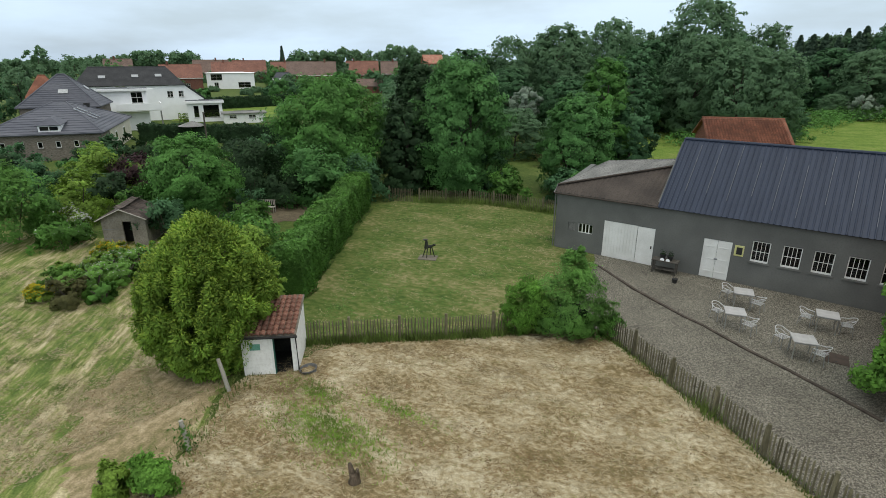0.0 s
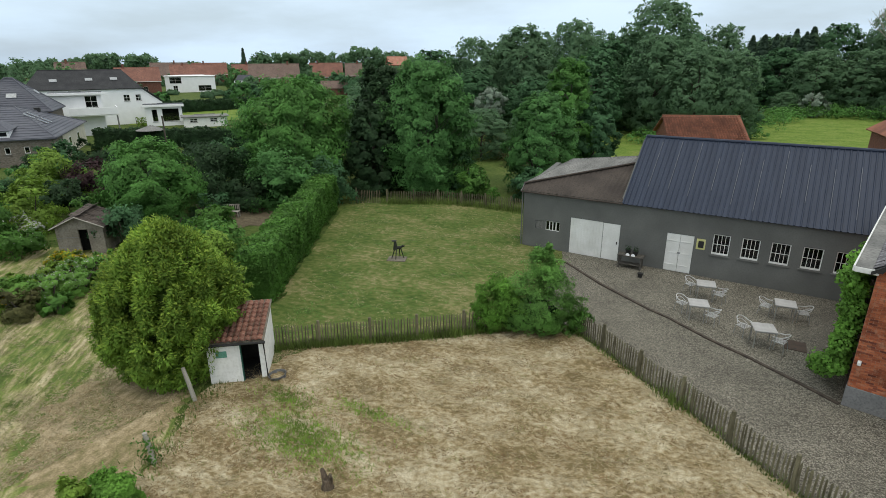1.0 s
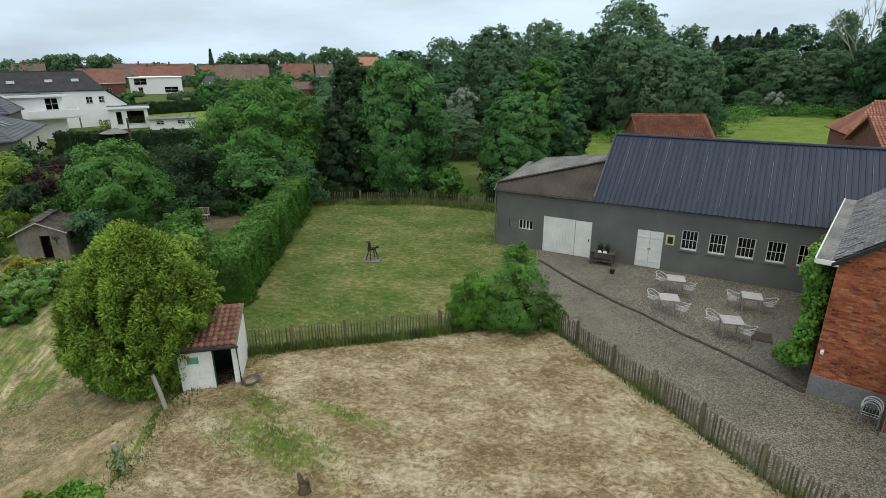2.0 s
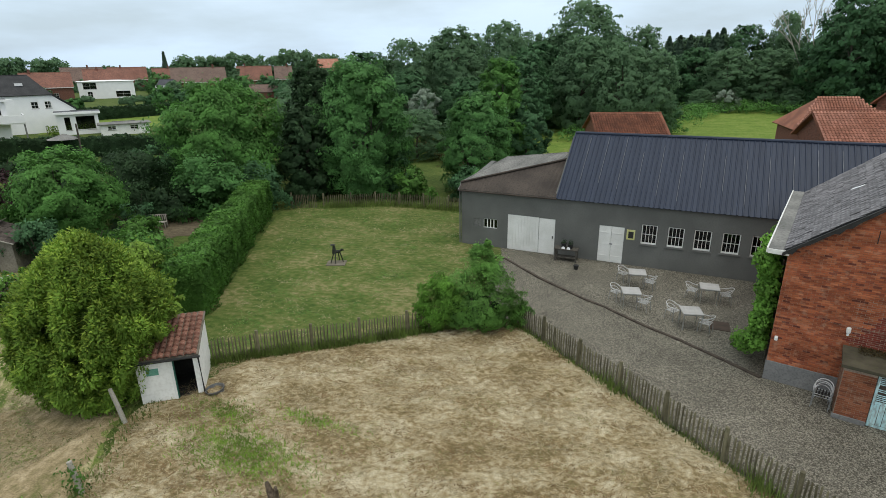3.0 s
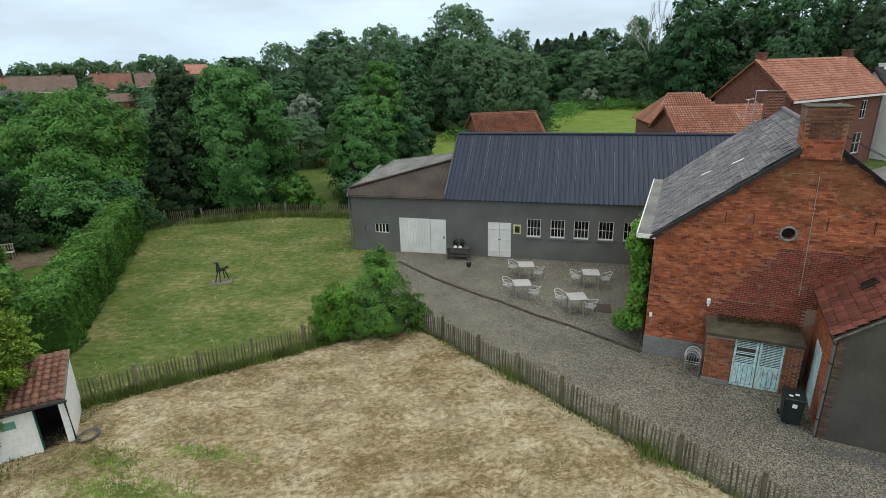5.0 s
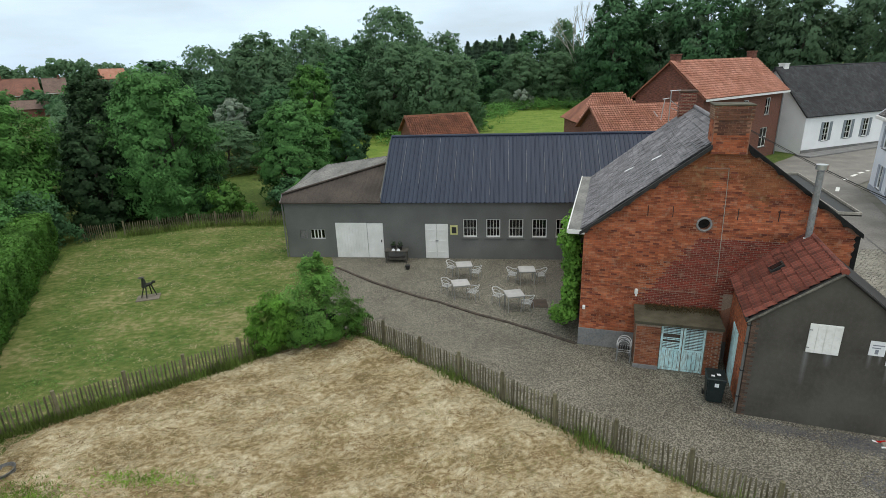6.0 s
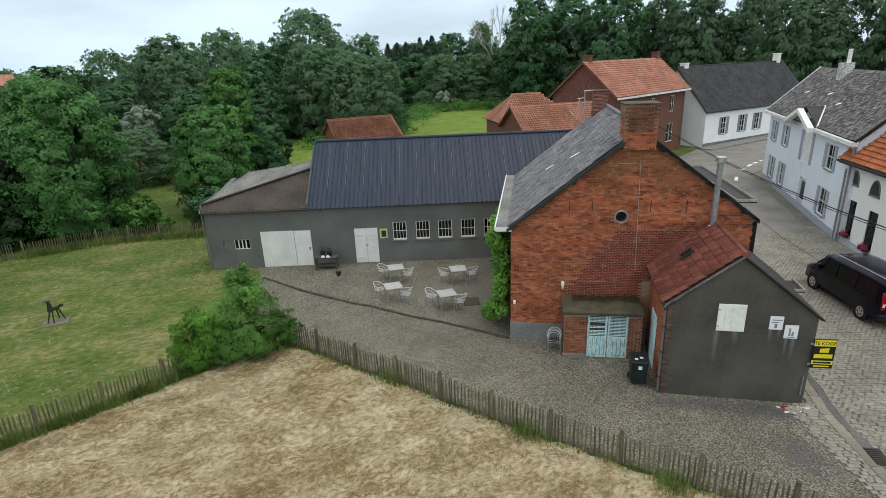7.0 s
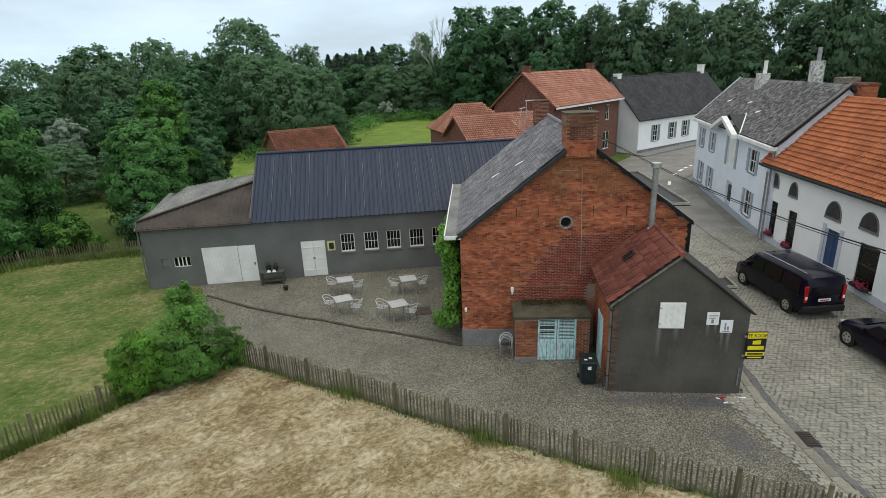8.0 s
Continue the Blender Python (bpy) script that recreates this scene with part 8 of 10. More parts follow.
rnd = random.Random(77)
WOODS = [(-18.3, 81.0, 21.2, 14.5, 2), (-8.2, 85.5, 16.4, 8.5, 0), (-24.5, 84.0, 15.0, 9.0, 1), (-42.0, 54.5, 14.4, 9.0, 2), (-35.0, 57.6, 15.9, 10.0, 0), (-29.0, 65.6, 17.2, 10.0, 2), (-27.0, 77.0, 15.6, 8.0, 0), (-47.0, 50.0, 12.4, 9.0, 1),
         (-17.5, 64.0, 10.4, 8.0, 1), (-13.4, 57.4, 14.0, 9.0, 0), (-7.4, 55.2, 12.8, 8.5, 2), (-3.2, 55.8, 11.6, 7.0, 0), (-20.5, 50.0, 11.5, 8.0, 1), (-21.5, 62.0, 13.5, 9.0, 1), (7.0, 107.0, 12.6, 10.0, 2), (14.6, 107.5, 12.2, 10.5, 0),
         (10.0, 119.0, 17.8, 9.0, 1), (17.9, 120.0, 20.2, 8.5, 2), (-37.5, 47.0, 9.5, 7.0, 1), (-44.0, 42.0, 9.0, 8.0, 0), (-49.0, 36.0, 8.0, 8.0, 2), (-36.0, 30.0, 7.2, 6.5, 1), (-41.5, 25.0, 6.4, 7.0, 0), (-27.0, 46.0, 8.5, 6.5, 1),
         (-33.0, 22.5, 7.4, 6.5, 1), (-21.0, 30.0, 5.0, 5.5, 0), (-25.0, 26.0, 5.6, 6.0, 2), (-53.0, 45.0, 10.0, 9.0, 1), (0.5, 112.0, 13.0, 9.0, 1), (22.5, 110.0, 13.5, 9.0, 1), (29.0, 104.0, 14.5, 10.0, 0)]
for x, y, h, w, k in WOODS:
    plant(k, x, y, h, w * 1.12, rz=rnd.random() * 6)
# the closed back rows of the wood, higher towards the street
for i in range(24):
    ang = radians(-27 + 90 * i / 23 + rnd.uniform(-1.4, 1.4))
    d = rnd.uniform(140, 160) if ang < 0.1 else rnd.uniform(122, 150)
    h = rnd.uniform(15.5, 17.5) if ang < 0.1 else rnd.uniform(17.5, 20.5)
    plant(rnd.choice((5, 6, 7)) if ang < 0.25 else 8, 4.5 + d * math.sin(ang), -28.8 + d * math.cos(ang), h, rnd.uniform(11, 15), rz=rnd.random() * 6)
for i in range(13):
    ang = radians(9.5 + 4.0 * i + rnd.uniform(-0.8, 0.8))
    d = rnd.uniform(126, 142)
    plant(8 if i > 2 else 1, 4.5 + d * math.sin(ang), -28.8 + d * math.cos(ang), rnd.uniform(21.5, 24.5) + 0.1 * i, rnd.uniform(12, 15), rz=rnd.random() * 6)
for i in range(6):
    plant(8, -6.0 + 2.6 * i + rnd.uniform(-0.6, 0.6), 121 + rnd.uniform(-2, 2), rnd.uniform(14.5, 16.0), rnd.uniform(7, 9), rz=i)
for i in range(14):
    plant(4, -6.2 + 0.92 * i + rnd.uniform(-0.5, 0.5), 118 + rnd.uniform(-4, 4), rnd.uniform(13.6, 17.2), rnd.uniform(6.5, 9.0), rz=i)
for i, (x, y, h, w) in enumerate(((-9.5, 66, 5.5, 6.0), (-2, 68, 4.5, 5.5), (-26, 56, 7.0, 7.0), (-16, 63, 7.0, 7.0), (-33, 52, 7.0, 7.0), (2.5, 101, 4.5, 5.5), (19, 101, 4.5, 5.5), (26, 96, 5.0, 6.0), (-22, 40, 5.0, 5.5))):
    plant(i % 3, x, y, h, w, rz=i)
tree("silver_bush", 7.2, 99.0, 4.4, 5.2, L_silver, 181, "pale silver-green bush in the meadow", lobes=26, tufts=6, per=24, leaf=0.4, low=0.02, rise=1.2)
for x, y, h, w in ((36.1, 97.5, 17.5, 11.0), (41.0, 104.0, 20.5, 12.0)):
    plant(8, x, y, h, w, rz=x)
for ob in FAR:
    for c in list(ob.children_recursive):
        bpy.data.objects.remove(c)
    bpy.data.objects.remove(ob)


def scrub(line, height, count, width, mat, label, seed):
    """A low uneven band of tall weeds and bramble."""
    rng = np.random.default_rng(seed)
    q = np.array(line)
    i = rng.integers(0, len(q) - 1, count)
    f = rng.random(count)[:, None]
    c = q[i] * (1 - f) + q[i + 1] * f + rng.normal(0, width, (count, 2))
    r = height * rng.uniform(0.25, 0.6, count)
    c = np.concatenate((c, (r * 0.7)[:, None]), 1)
    up = np.tile(np.array((0.0, 0.0, 1.0)), (count, 1))
    p, n = tufted(rng, c, r, up, up, 5, 12)
    keep = p[:, 2] > 0.02
    tagged(leaves("tall_weeds", p[keep], n[keep], 0.3, mat, None, seed + 1, tri=True), label, "weeds", kind="stuff")


scrub([(-10, 60), (-3, 64), (2, 84), (4, 97), (10, 99), (18, 97), (30, 88), (40, 80)], 2.2, 330, 1.8, L_ash, "tall weeds and bramble along the meadow's far edge", 183)
scrub([(-12, 46), (-6, 53), (0, 60)], 1.6, 90, 1.0, L_ash, "tall weeds at the foot of the wood", 185)
scrub([(-30, 36), (-22, 28), (-16, 22), (-11, 17)], 1.4, 120, 1.2, L_olivebush, "rough weeds on the bank behind the lawn", 187)


def bare_tree(x, y, h, seed):
    t = thing("bare_tree", pose(x, y, 0), "leafless grey dead tree rising from the wood", "tree", "dead trees")
    rnd2 = random.Random(seed)
    bm = bmesh.new()

    def grow(p, d, ln, r, lv):
        q = p + d * ln
        rod(bm, p, q, r, r * 0.65, seg=5)
        if lv:
            for _ in range(3):
                nd = (d + Vector((rnd2.uniform(-0.5, 0.5), rnd2.uniform(-0.5, 0.5), rnd2.uniform(-0.1, 0.5)))).normalized()
                grow(q, nd, ln * rnd2.uniform(0.55, 0.75), r * 0.6, lv - 1)
    grow(Vector((0, 0, 0)), Vector((0, 0, 1)), h * 0.4, 0.2, 4)
    part("branchwork", bm, M_greypost, t)


bare_tree(22.6, 108.0, 22.0, 3)
bare_tree(25.0, 109.0, 21.0, 4)
bare_tree(20.6, 110.0, 19.5, 5)


def horizon_woods():
    """Closed belts of far trees with a gently uneven top."""
    rng = np.random.default_rng(190)
    cs, rs = [], []
    for x0, y0, x1, y1, h in ((-410, 145, -398, 172, 17), (-390, 167, -373, 197, 18.5), (-399, 212, -358, 271, 10.5), (-288, 213, -269, 235, 18.5), (-269, 235, -245, 258, 21), (-226, 235, -199, 256, 19.5), (-403, 71, -393, 106, 11),
                              (-393, 106, -383, 134, 12), (-187, 240, -168, 252, 16), (-500, 95, -442, 237, 12), (-560, -160, -500, 95, 13), (-442, 237, -330, 380, 12), (-330, 380, -120, 470, 13), (-120, 250, -60, 300, 16), (-90, 170, -50, 200, 15)):
        d = math.hypot(x1 - x0, y1 - y0)
        k = int(d * 3.2)
        f = rng.random(k)
        top = h * (0.86 + 0.09 * np.sin(f * d / 9 + h) + 0.06 * np.sin(f * d / 3.7))
        cs.append(np.stack((x0 + (x1 - x0) * f + rng.normal(0, 3, k), y0 + (y1 - y0) * f + rng.normal(0, 3, k), top * rng.uniform(0.1, 1, k) ** 0.6 - 0.12 * h), 1))
        rs.append(rng.uniform(0.1, 0.17, k) * h)
    p, n = crown_points(rng, np.concatenate(cs), np.concatenate(rs), 34)
    o = leaves("distant_woods", p, n, 2.3, L_hazewood, None, 191, tri=True)
    tagged(o, "dark green woods along the horizon", "woods", kind="stuff")


horizon_woods()


# grass and straw lying loose
def blades(name, area, count, h, mat, label, seed, flat=0.3, inside=None, clump=0, over=None, wide=0.014):
    rng = np.random.default_rng(seed)
    x = rng.uniform(area[0], area[1], count)
    y = rng.uniform(area[2], area[3], count)
    if clump:
        cx, cy = rng.uniform(area[0], area[1], clump), rng.uniform(area[2], area[3], clump)
        pick = rng.integers(0, clump, count)
        x, y = cx[pick] + rng.normal(0, 0.22, count), cy[pick] + rng.normal(0, 0.13, count)
    if inside is not None:
        keep = inside(x, y)
        x, y = x[keep], y[keep]
    k = len(x)
    a = rng.random(k) * math.tau
    ln = h * rng.uniform(0.5, 1.3, k)
    up = rng.uniform(0.05, flat, k)
    b0 = np.stack((x, y, (over(x, y) if over else 0.0) + np.full(k, 0.004)), 1)
    tip = b0 + np.stack((np.cos(a) * ln, np.sin(a) * ln, up * ln / h * h + 0.01), 1)
    side = np.stack((-np.sin(a), np.cos(a), np.zeros(k)), 1) * wide
    v = np.stack((b0 - side, b0 + side, tip), 1).reshape(-1, 3)
    f = np.arange(k * 3).reshape(-1, 3)
    o = raw(name, v.tolist(), f.tolist(), mat)
    return tagged(o, label, "grass", kind="stuff")


def in_field(x, y):
    # south of both fences, east of the field's edge
    s1 = (y + 9.6) < -0.71 * (x + 1.2) - 0.15
    s2 = (y + 16.5) < 0.9 * (x + 10.6)
    s3 = x > -10.6 + np.clip((-20.4 - y), 0, 9) * 0.62
    return s1 & s2 & s3


def in_garden(x, y):
    return (x < -11.2 - np.clip((y + 19.0), 0, 9) * 0.3) & (x < -10.8 + np.clip((-20.4 - y), 0, 9) * 0.62) & (y < -15.2 + 0.0 * x) & (np.hypot(x + 12.75, y + 19.6) > 2.0)


blades("loose_straw", (-11, 20, -28, -9.5), 70000, 0.2, L_straw, "loose cut straw lying on the hay field", 201, flat=0.1, inside=in_field, clump=5200, over=HAY, wide=0.011)
blades("field_stubble", (-11, 18, -28, -9.5), 9000, 0.12, L_olive, "short olive stubble in the hay field", 202, flat=0.1, inside=in_field, clump=700, over=HAY)
blades("dead_tufts", (-11, 20, -28, -9.5), 26000, 0.12, L_brown, "small brown dead tufts in the hay field", 203, flat=0.09, inside=in_field, clump=800, over=HAY)


def along(line, name, count, h, spread, mat, label, seed):
    rng = np.random.default_rng(seed)
    pts = np.array(line)
    i = rng.integers(0, len(pts) - 1, count)
    f = rng.random(count)[:, None]
    q = pts[i] * (1 - f) + pts[i + 1] * f + rng.normal(0, spread, (count, 2))
    a = rng.random(count) * math.tau
    ht = h * rng.uniform(0.4, 1.2, count)
    b0 = np.stack((q[:, 0], q[:, 1], np.zeros(count)), 1)
    tip = b0 + np.stack((np.cos(a) * ht * 0.4, np.sin(a) * ht * 0.4, ht), 1)
    side = np.stack((-np.sin(a), np.cos(a), np.zeros(count)), 1) * 0.016
    v = np.stack((b0 - side, b0 + side, tip), 1).reshape(-1, 3)
    o = raw(name, v.tolist(), np.arange(count * 3).reshape(-1, 3).tolist(), mat)
    return tagged(o, label, "grass", kind="stuff")


blades("garden_tufts", (-30, -8, -28, -14), 30000, 0.1, L_grass, "short green tufts in the patchy garden grass", 205, flat=0.16, inside=in_garden, clump=900)
blades("garden_straw", (-30, -8, -28, -14), 22000, 0.13, L_straw, "cut dry grass lying in swathes in the garden", 206, flat=0.16, inside=in_garden, clump=1000)
blades("dry_litter", (-15, -8, -27, -19), 12000, 0.12, L_straw, "dry cut grass strewn round the conifer", 207, flat=0.14, inside=in_garden, clump=500)
blades("brown_litter", (-15, -8, -27, -19), 2600, 0.1, L_brown, "brown dead grass strewn round the conifer", 208, flat=0.12, inside=in_garden, clump=500)
def in_lawn(x, y):
    return (x > -22.4 - 0.61 * (y - 1.4)) & (y > -16.2 + 0.9 * (x + 11.1)) & (x < -4.8) & (y < 5.0) & ~((x > -8.6) & (y > -0.3)) & (y < 4.2 + 0.3 * (x + 20))


blades("lawn_tufts", (-23, -4, -16, 6), 16000, 0.08, L_hedge, "darker tufts in the mown lawn", 209, flat=0.1, inside=in_lawn, clump=900)
blades("lawn_clippings", (-23, -4, -16, 6), 12000, 0.09, L_straw, "dry clippings lying on the lawn", 210, flat=0.06, inside=in_lawn, clump=800)
along(FENCE_YARD, "fence_grass", 3000, 0.16, 0.12, L_grass, "green grass growing along the drive fence", 211)
along(FENCE_LAWN, "fence_grass", 6000, 0.34, 0.13, L_grass, "green grass growing along the lawn fence", 212)
along(FENCE_BACK, "fence_grass", 5000, 0.42, 0.3, L_grass, "long grass at the foot of the back fence", 213)
along([(2.3, -11.9), (3.2, -12.5)], "fence_weeds", 130, 0.6, 0.2, L_grass, "green weeds climbing through the fence", 231)
along([(6.6, -15.1), (7.3, -15.6)], "fence_weeds", 130, 0.6, 0.2, L_grass, "green weeds climbing through the fence", 232)
along([(10.2, -17.6), (10.6, -17.9)], "fence_weeds", 130, 0.6, 0.2, L_grass, "green weeds climbing through the fence", 233)
along([(-9.2, -15.1), (-8.6, -14.6)], "fence_weeds", 130, 0.6, 0.2, L_grass, "green weeds climbing through the fence", 234)
along([(-6.0, -12.3), (-5.5, -11.85)], "fence_weeds", 130, 0.6, 0.2, L_grass, "green weeds climbing through the fence", 235)
along([(-11, -19), (-10.5, -20.4), (-9.0, -22.6), (-7.5, -25.6)], "edge_grass", 900, 0.16, 0.4, L_grass, "uncut grass along the field's edge", 214)


def tuft_patch(cx, cy, rx, ry, count, seed):
    rng = np.random.default_rng(seed)
    q = rng.normal(0, 0.5, (count, 2)) * np.array((rx, ry)) + np.array((cx, cy))
    a = rng.random(count) * math.tau
    ht = 0.09 * rng.uniform(0.4, 1.3, count)
    b0 = np.stack((q[:, 0], q[:, 1], HAY(q[:, 0], q[:, 1])), 1)
    tip = b0 + np.stack((np.cos(a) * 0.08, np.sin(a) * 0.08, ht), 1)
    side = np.stack((-np.sin(a), np.cos(a), np.zeros(count)), 1) * 0.014
    o = raw("grass_patch", np.stack((b0 - side, b0 + side, tip), 1).reshape(-1, 3).tolist(), np.arange(count * 3).reshape(-1, 3).tolist(), L_lime)
    tagged(o, "patch of fresh green grass in the dry field", "grass", kind="stuff")


tuft_patch(-6.2, -19.9, 2.3, 1.0, 4200, 221)
tuft_patch(-8.0, -18.7, 1.3, 0.5, 900, 222)
tuft_patch(-5.2, -17.9, 1.6, 0.35, 700, 223)
tuft_patch(3.4, -22.5, 1.2, 0.5, 900, 224)

# ---- the street's houses ----
def shutters(parent, x, z, w, h, y, mat):
    for a in (x - 0.42, x + w + 0.02):
        s = part("shutter", bx(a, a + 0.4, y - 0.05, y - 0.004, z, z + h, bevel=0.008), mat, parent)
        for k in range(2):
            part("shutter_panel", bx(a + 0.05, a + 0.35, y - 0.062, y - 0.0505, z + 0.08 + k * h / 2, z + h / 2 - 0.06 + k * h / 2, bevel=0.004), mat, s)


M_shutgrey = shade("grey_shutter_paint", (0.2, 0.235, 0.26), (0.26, 0.29, 0.31), bump=0.05)
M_shutblue = shade("blue_grey_shutter_paint", (0.34, 0.38, 0.45), (0.4, 0.44, 0.5), bump=0.05)
M_bluetrim = shade("pale_blue_grey_trim", (0.5, 0.53, 0.6), (0.6, 0.63, 0.68), bump=0.05)


def slates_on(parent, p0, p1, up, w, h, mat, seed, trim=None):
    fm, L, ln = roof_frame(p0, p1, up)
    me = slate_mesh("roof_slate", w, h)
    cells = [(w / 2 + w * i + (w / 2 if j % 2 else 0), h * j) for j in range(int(ln / h)) for i in range(int(L / w))]
    if trim:
        cells = [c for c in cells if trim(c[0], c[1], L, ln)]
    lay(parent, "roof_slate", me, fm, cells, mat, mat, near=0, seed=seed)


def tiles_on(parent, p0, p1, up, w, h, mat, seed, trim=None):
    fm, L, ln = roof_frame(p0, p1, up)
    me = tile_mesh("roof_tile", w, h, rise=w * 0.42, fit=0.86, lip=0.095)
    cells = [(w / 2 + w * i, h * j) for j in range(int(ln / h)) for i in range(int(L / w))]
    if trim:
        cells = [c for c in cells if trim(c[0], c[1], L, ln)]
    lay(parent, "roof_tile", me, fm, cells, mat, mat, near=0, seed=seed, tilt=0.5)


def blue_house():
    # front along x, seen from the street
    t = thing("blue_house", pose(32.91, 17.16, 0, 0, 0, -108.3), "two-storey pale blue house with shutters and a grey slate roof", "house")
    L, W, E, R = 18.3, 6.2, 5.62, 8.85
    up_w = [(1.4, 3.45, 0.95, 1.55), (4.6, 3.5, 1.0, 1.5), (9.3, 3.15, 1.85, 2.05), (14.1, 3.5, 1.2, 1.5)]
    dn_w = [(1.95, 0.55, 1.0, 1.7), (4.9, 0.55, 1.0, 1.7), (14.05, 0.7, 1.2, 1.65)]
    door = (9.9, 0.0, 1.35, 2.15)
    shell(t, L, W, E, M_bluewall, up_w + dn_w + [door], ridge=R)
    part("inner_screen", bx(0.3, L - 0.3, 1.4, 1.5, -0.2, E), M_void, t)
    for i, w in enumerate(up_w):
        if i == 2:
            part("roller_blind", bx(w[0], w[0] + w[2], 0.08, 0.12, w[1], w[1] + w[3]), M_white, t, "closed white roller blind")
        else:
            wd = window(t, *w, 0.0, cols=2, rows=2, bar=0.05)
            b = w[0] + w[2] * (0.55 if i < 2 else 1) - 0.06
            part("roller_blind", bx(w[0] + 0.06, b, 0.1, 0.11, w[1] + (0.5 if i < 2 else 0.2), w[1] + w[3] - 0.06), M_white, wd, "white roller blind")
        shutters(t, *w, 0.0, M_shutblue)
    for i, w in enumerate(dn_w):
        wd = window(t, *w, 0.0, cols=2, rows=2, bar=0.05)
        if i == 2:
            part("roller_blind", bx(w[0] + 0.06, w[0] + w[2] - 0.06, 0.1, 0.11, w[1] + 0.7, w[1] + w[3] - 0.06), M_white, wd, "white roller blind")
        shutters(t, *w, 0.0, M_shutblue)
    d = part("front_door", bx(door[0], door[0] + door[2], 0.1, 0.15, 0, door[3]), M_bluetrim, t)
    part("door_light", bx(door[0] + 0.25, door[0] + door[2] - 0.25, 0.09, 0.099, 0.7, 1.9), M_carglass, d)
    part("plinth", bx(-0.02, L + 0.02, -0.05, -0.002, -0.2, 0.45), M_shutblue, t)
    bm = bmesh.new()
    prism(bm, ((-0.3, -0.3, E + 0.1), (L + 0.2, -0.3, E + 0.1), (L + 0.2, W / 2, R + 0.1), (-0.3, W / 2, R + 0.1)), 0.12)
    prism(bm, ((L + 0.2, W + 0.3, E + 0.1), (-0.3, W + 0.3, E + 0.1), (-0.3, W / 2, R + 0.1), (L + 0.2, W / 2, R + 0.1)), 0.12)
    rf = part("roof", bm, M_slatedark, t)
    slates_on(rf, (-0.3, -0.3, E + 0.11), (L + 0.2, -0.3, E + 0.11), (-0.3, W / 2, R + 0.11), 0.23, 0.17, M_slategrey, 3)
    part("verge", rods([(-0.32, -0.3, E + 0.1), (-0.32, W / 2, R + 0.14)], 0.07), M_bluetrim, rf)
    part("verge", rods([(L + 0.2, -0.3, E + 0.16), (L + 0.2, W / 2, R + 0.2)], 0.07), M_etern, rf)
    # cornice broken by a small gable
    for a, b in ((-0.5, 6.95), (12.4, L + 0.2)):
        part("cornice", bx(a, b, -0.42, -0.05, E - 0.2, E + 0.06, bevel=0.03), M_white, rf)
    for a, b in (((6.85, E - 0.1), (9.68, 6.5)), ((12.5, E - 0.1), (9.68, 6.5))):
        bm = bmesh.new()
        prism(bm, ((a[0], -0.44, a[1] - 0.1), (b[0], -0.44, b[1] - 0.1), (b[0], -0.44, b[1] + 0.17), (a[0], -0.44, a[1] + 0.17)), 0.36 if a[0] > b[0] else -0.36)
        part("cornice", bm, M_white, rf)
    bm = bmesh.new()
    prism(bm, ((6.9, 0.0, E), (12.45, 0.0, E), (9.68, 0.0, 6.5)), 0.25)
    part("dormer_gable", bm, M_bluewall, rf)
    bm = bmesh.new()
    for s in (-1, 1):
        q = ((9.68 + s * 2.85, -0.3, 5.72), (9.68, -0.3, 6.72), (9.68, 1.1, 6.72))
        prism(bm, q if s < 0 else q[::-1], -0.08)
    part("dormer_roof", bm, M_slatedark, rf)
    part("valley_flashing", rods([(12.5, -0.3, 5.76), (9.68, 0.85, 6.8)], 0.07), M_white, rf)
    part("valley_flashing", rods([(6.85, -0.3, 5.76), (9.68, 0.85, 6.8)], 0.07), M_white, rf)
    c = part("chimney", bx(5.9, 6.8, 2.3, 3.0, 7.6, 9.4), M_patch, t, "pale patched brick chimney")
    part("chimney_pot", rods([(6.5, 2.7, 9.4), (6.5, 2.7, 10.3)], 0.13, seg=10), M_whitewash, c)
    c = part("chimney", bx(12.95, 13.6, 3.1, 3.7, 8.4, 10.2), M_patch, t, "whitewashed patched brick chimney")
    part("chimney_pot", rods([(13.3, 3.4, 10.2), (13.3, 3.4, 11.0)], 0.12, seg=10), M_zinc, c)
    c = part("chimney", bx(16.4, 17.6, 3.1, 3.9, 8.3, 9.3), M_brickgrey, t, "old grey chimney")
    part("downpipe", rods([(L - 0.15, -0.1, 5.3), (L - 0.15, -0.1, 0)], 0.06), M_zinc, t)
    for x, y in ((4.0, 2.2), (8.4, 2.4), (11.6, 1.8)):
        fm, _, _ = roof_frame((-0.3, -0.3, E + 0.11), (L + 0.2, -0.3, E + 0.11), (-0.3, W / 2, R + 0.11))
        o = part("glass_slate", bx(-0.25, 0.25, 0, 0.14, 0.04, 0.06), M_paper, rf)
        o.matrix_basis = fm @ pose(x, y, 0, 0, 0, 20)


blue_house()


def arch(bm, x, z, w, y, tall=1.3, seg=12):
    """An upright half-round face with depth."""
    top = [(x + w / 2 + w / 2 * math.cos(math.pi * i / seg), y, z + w / 2 * math.sin(math.pi * i / seg) * tall) for i in range(seg + 1)]
    prism(bm, top[::-1], 0.04)


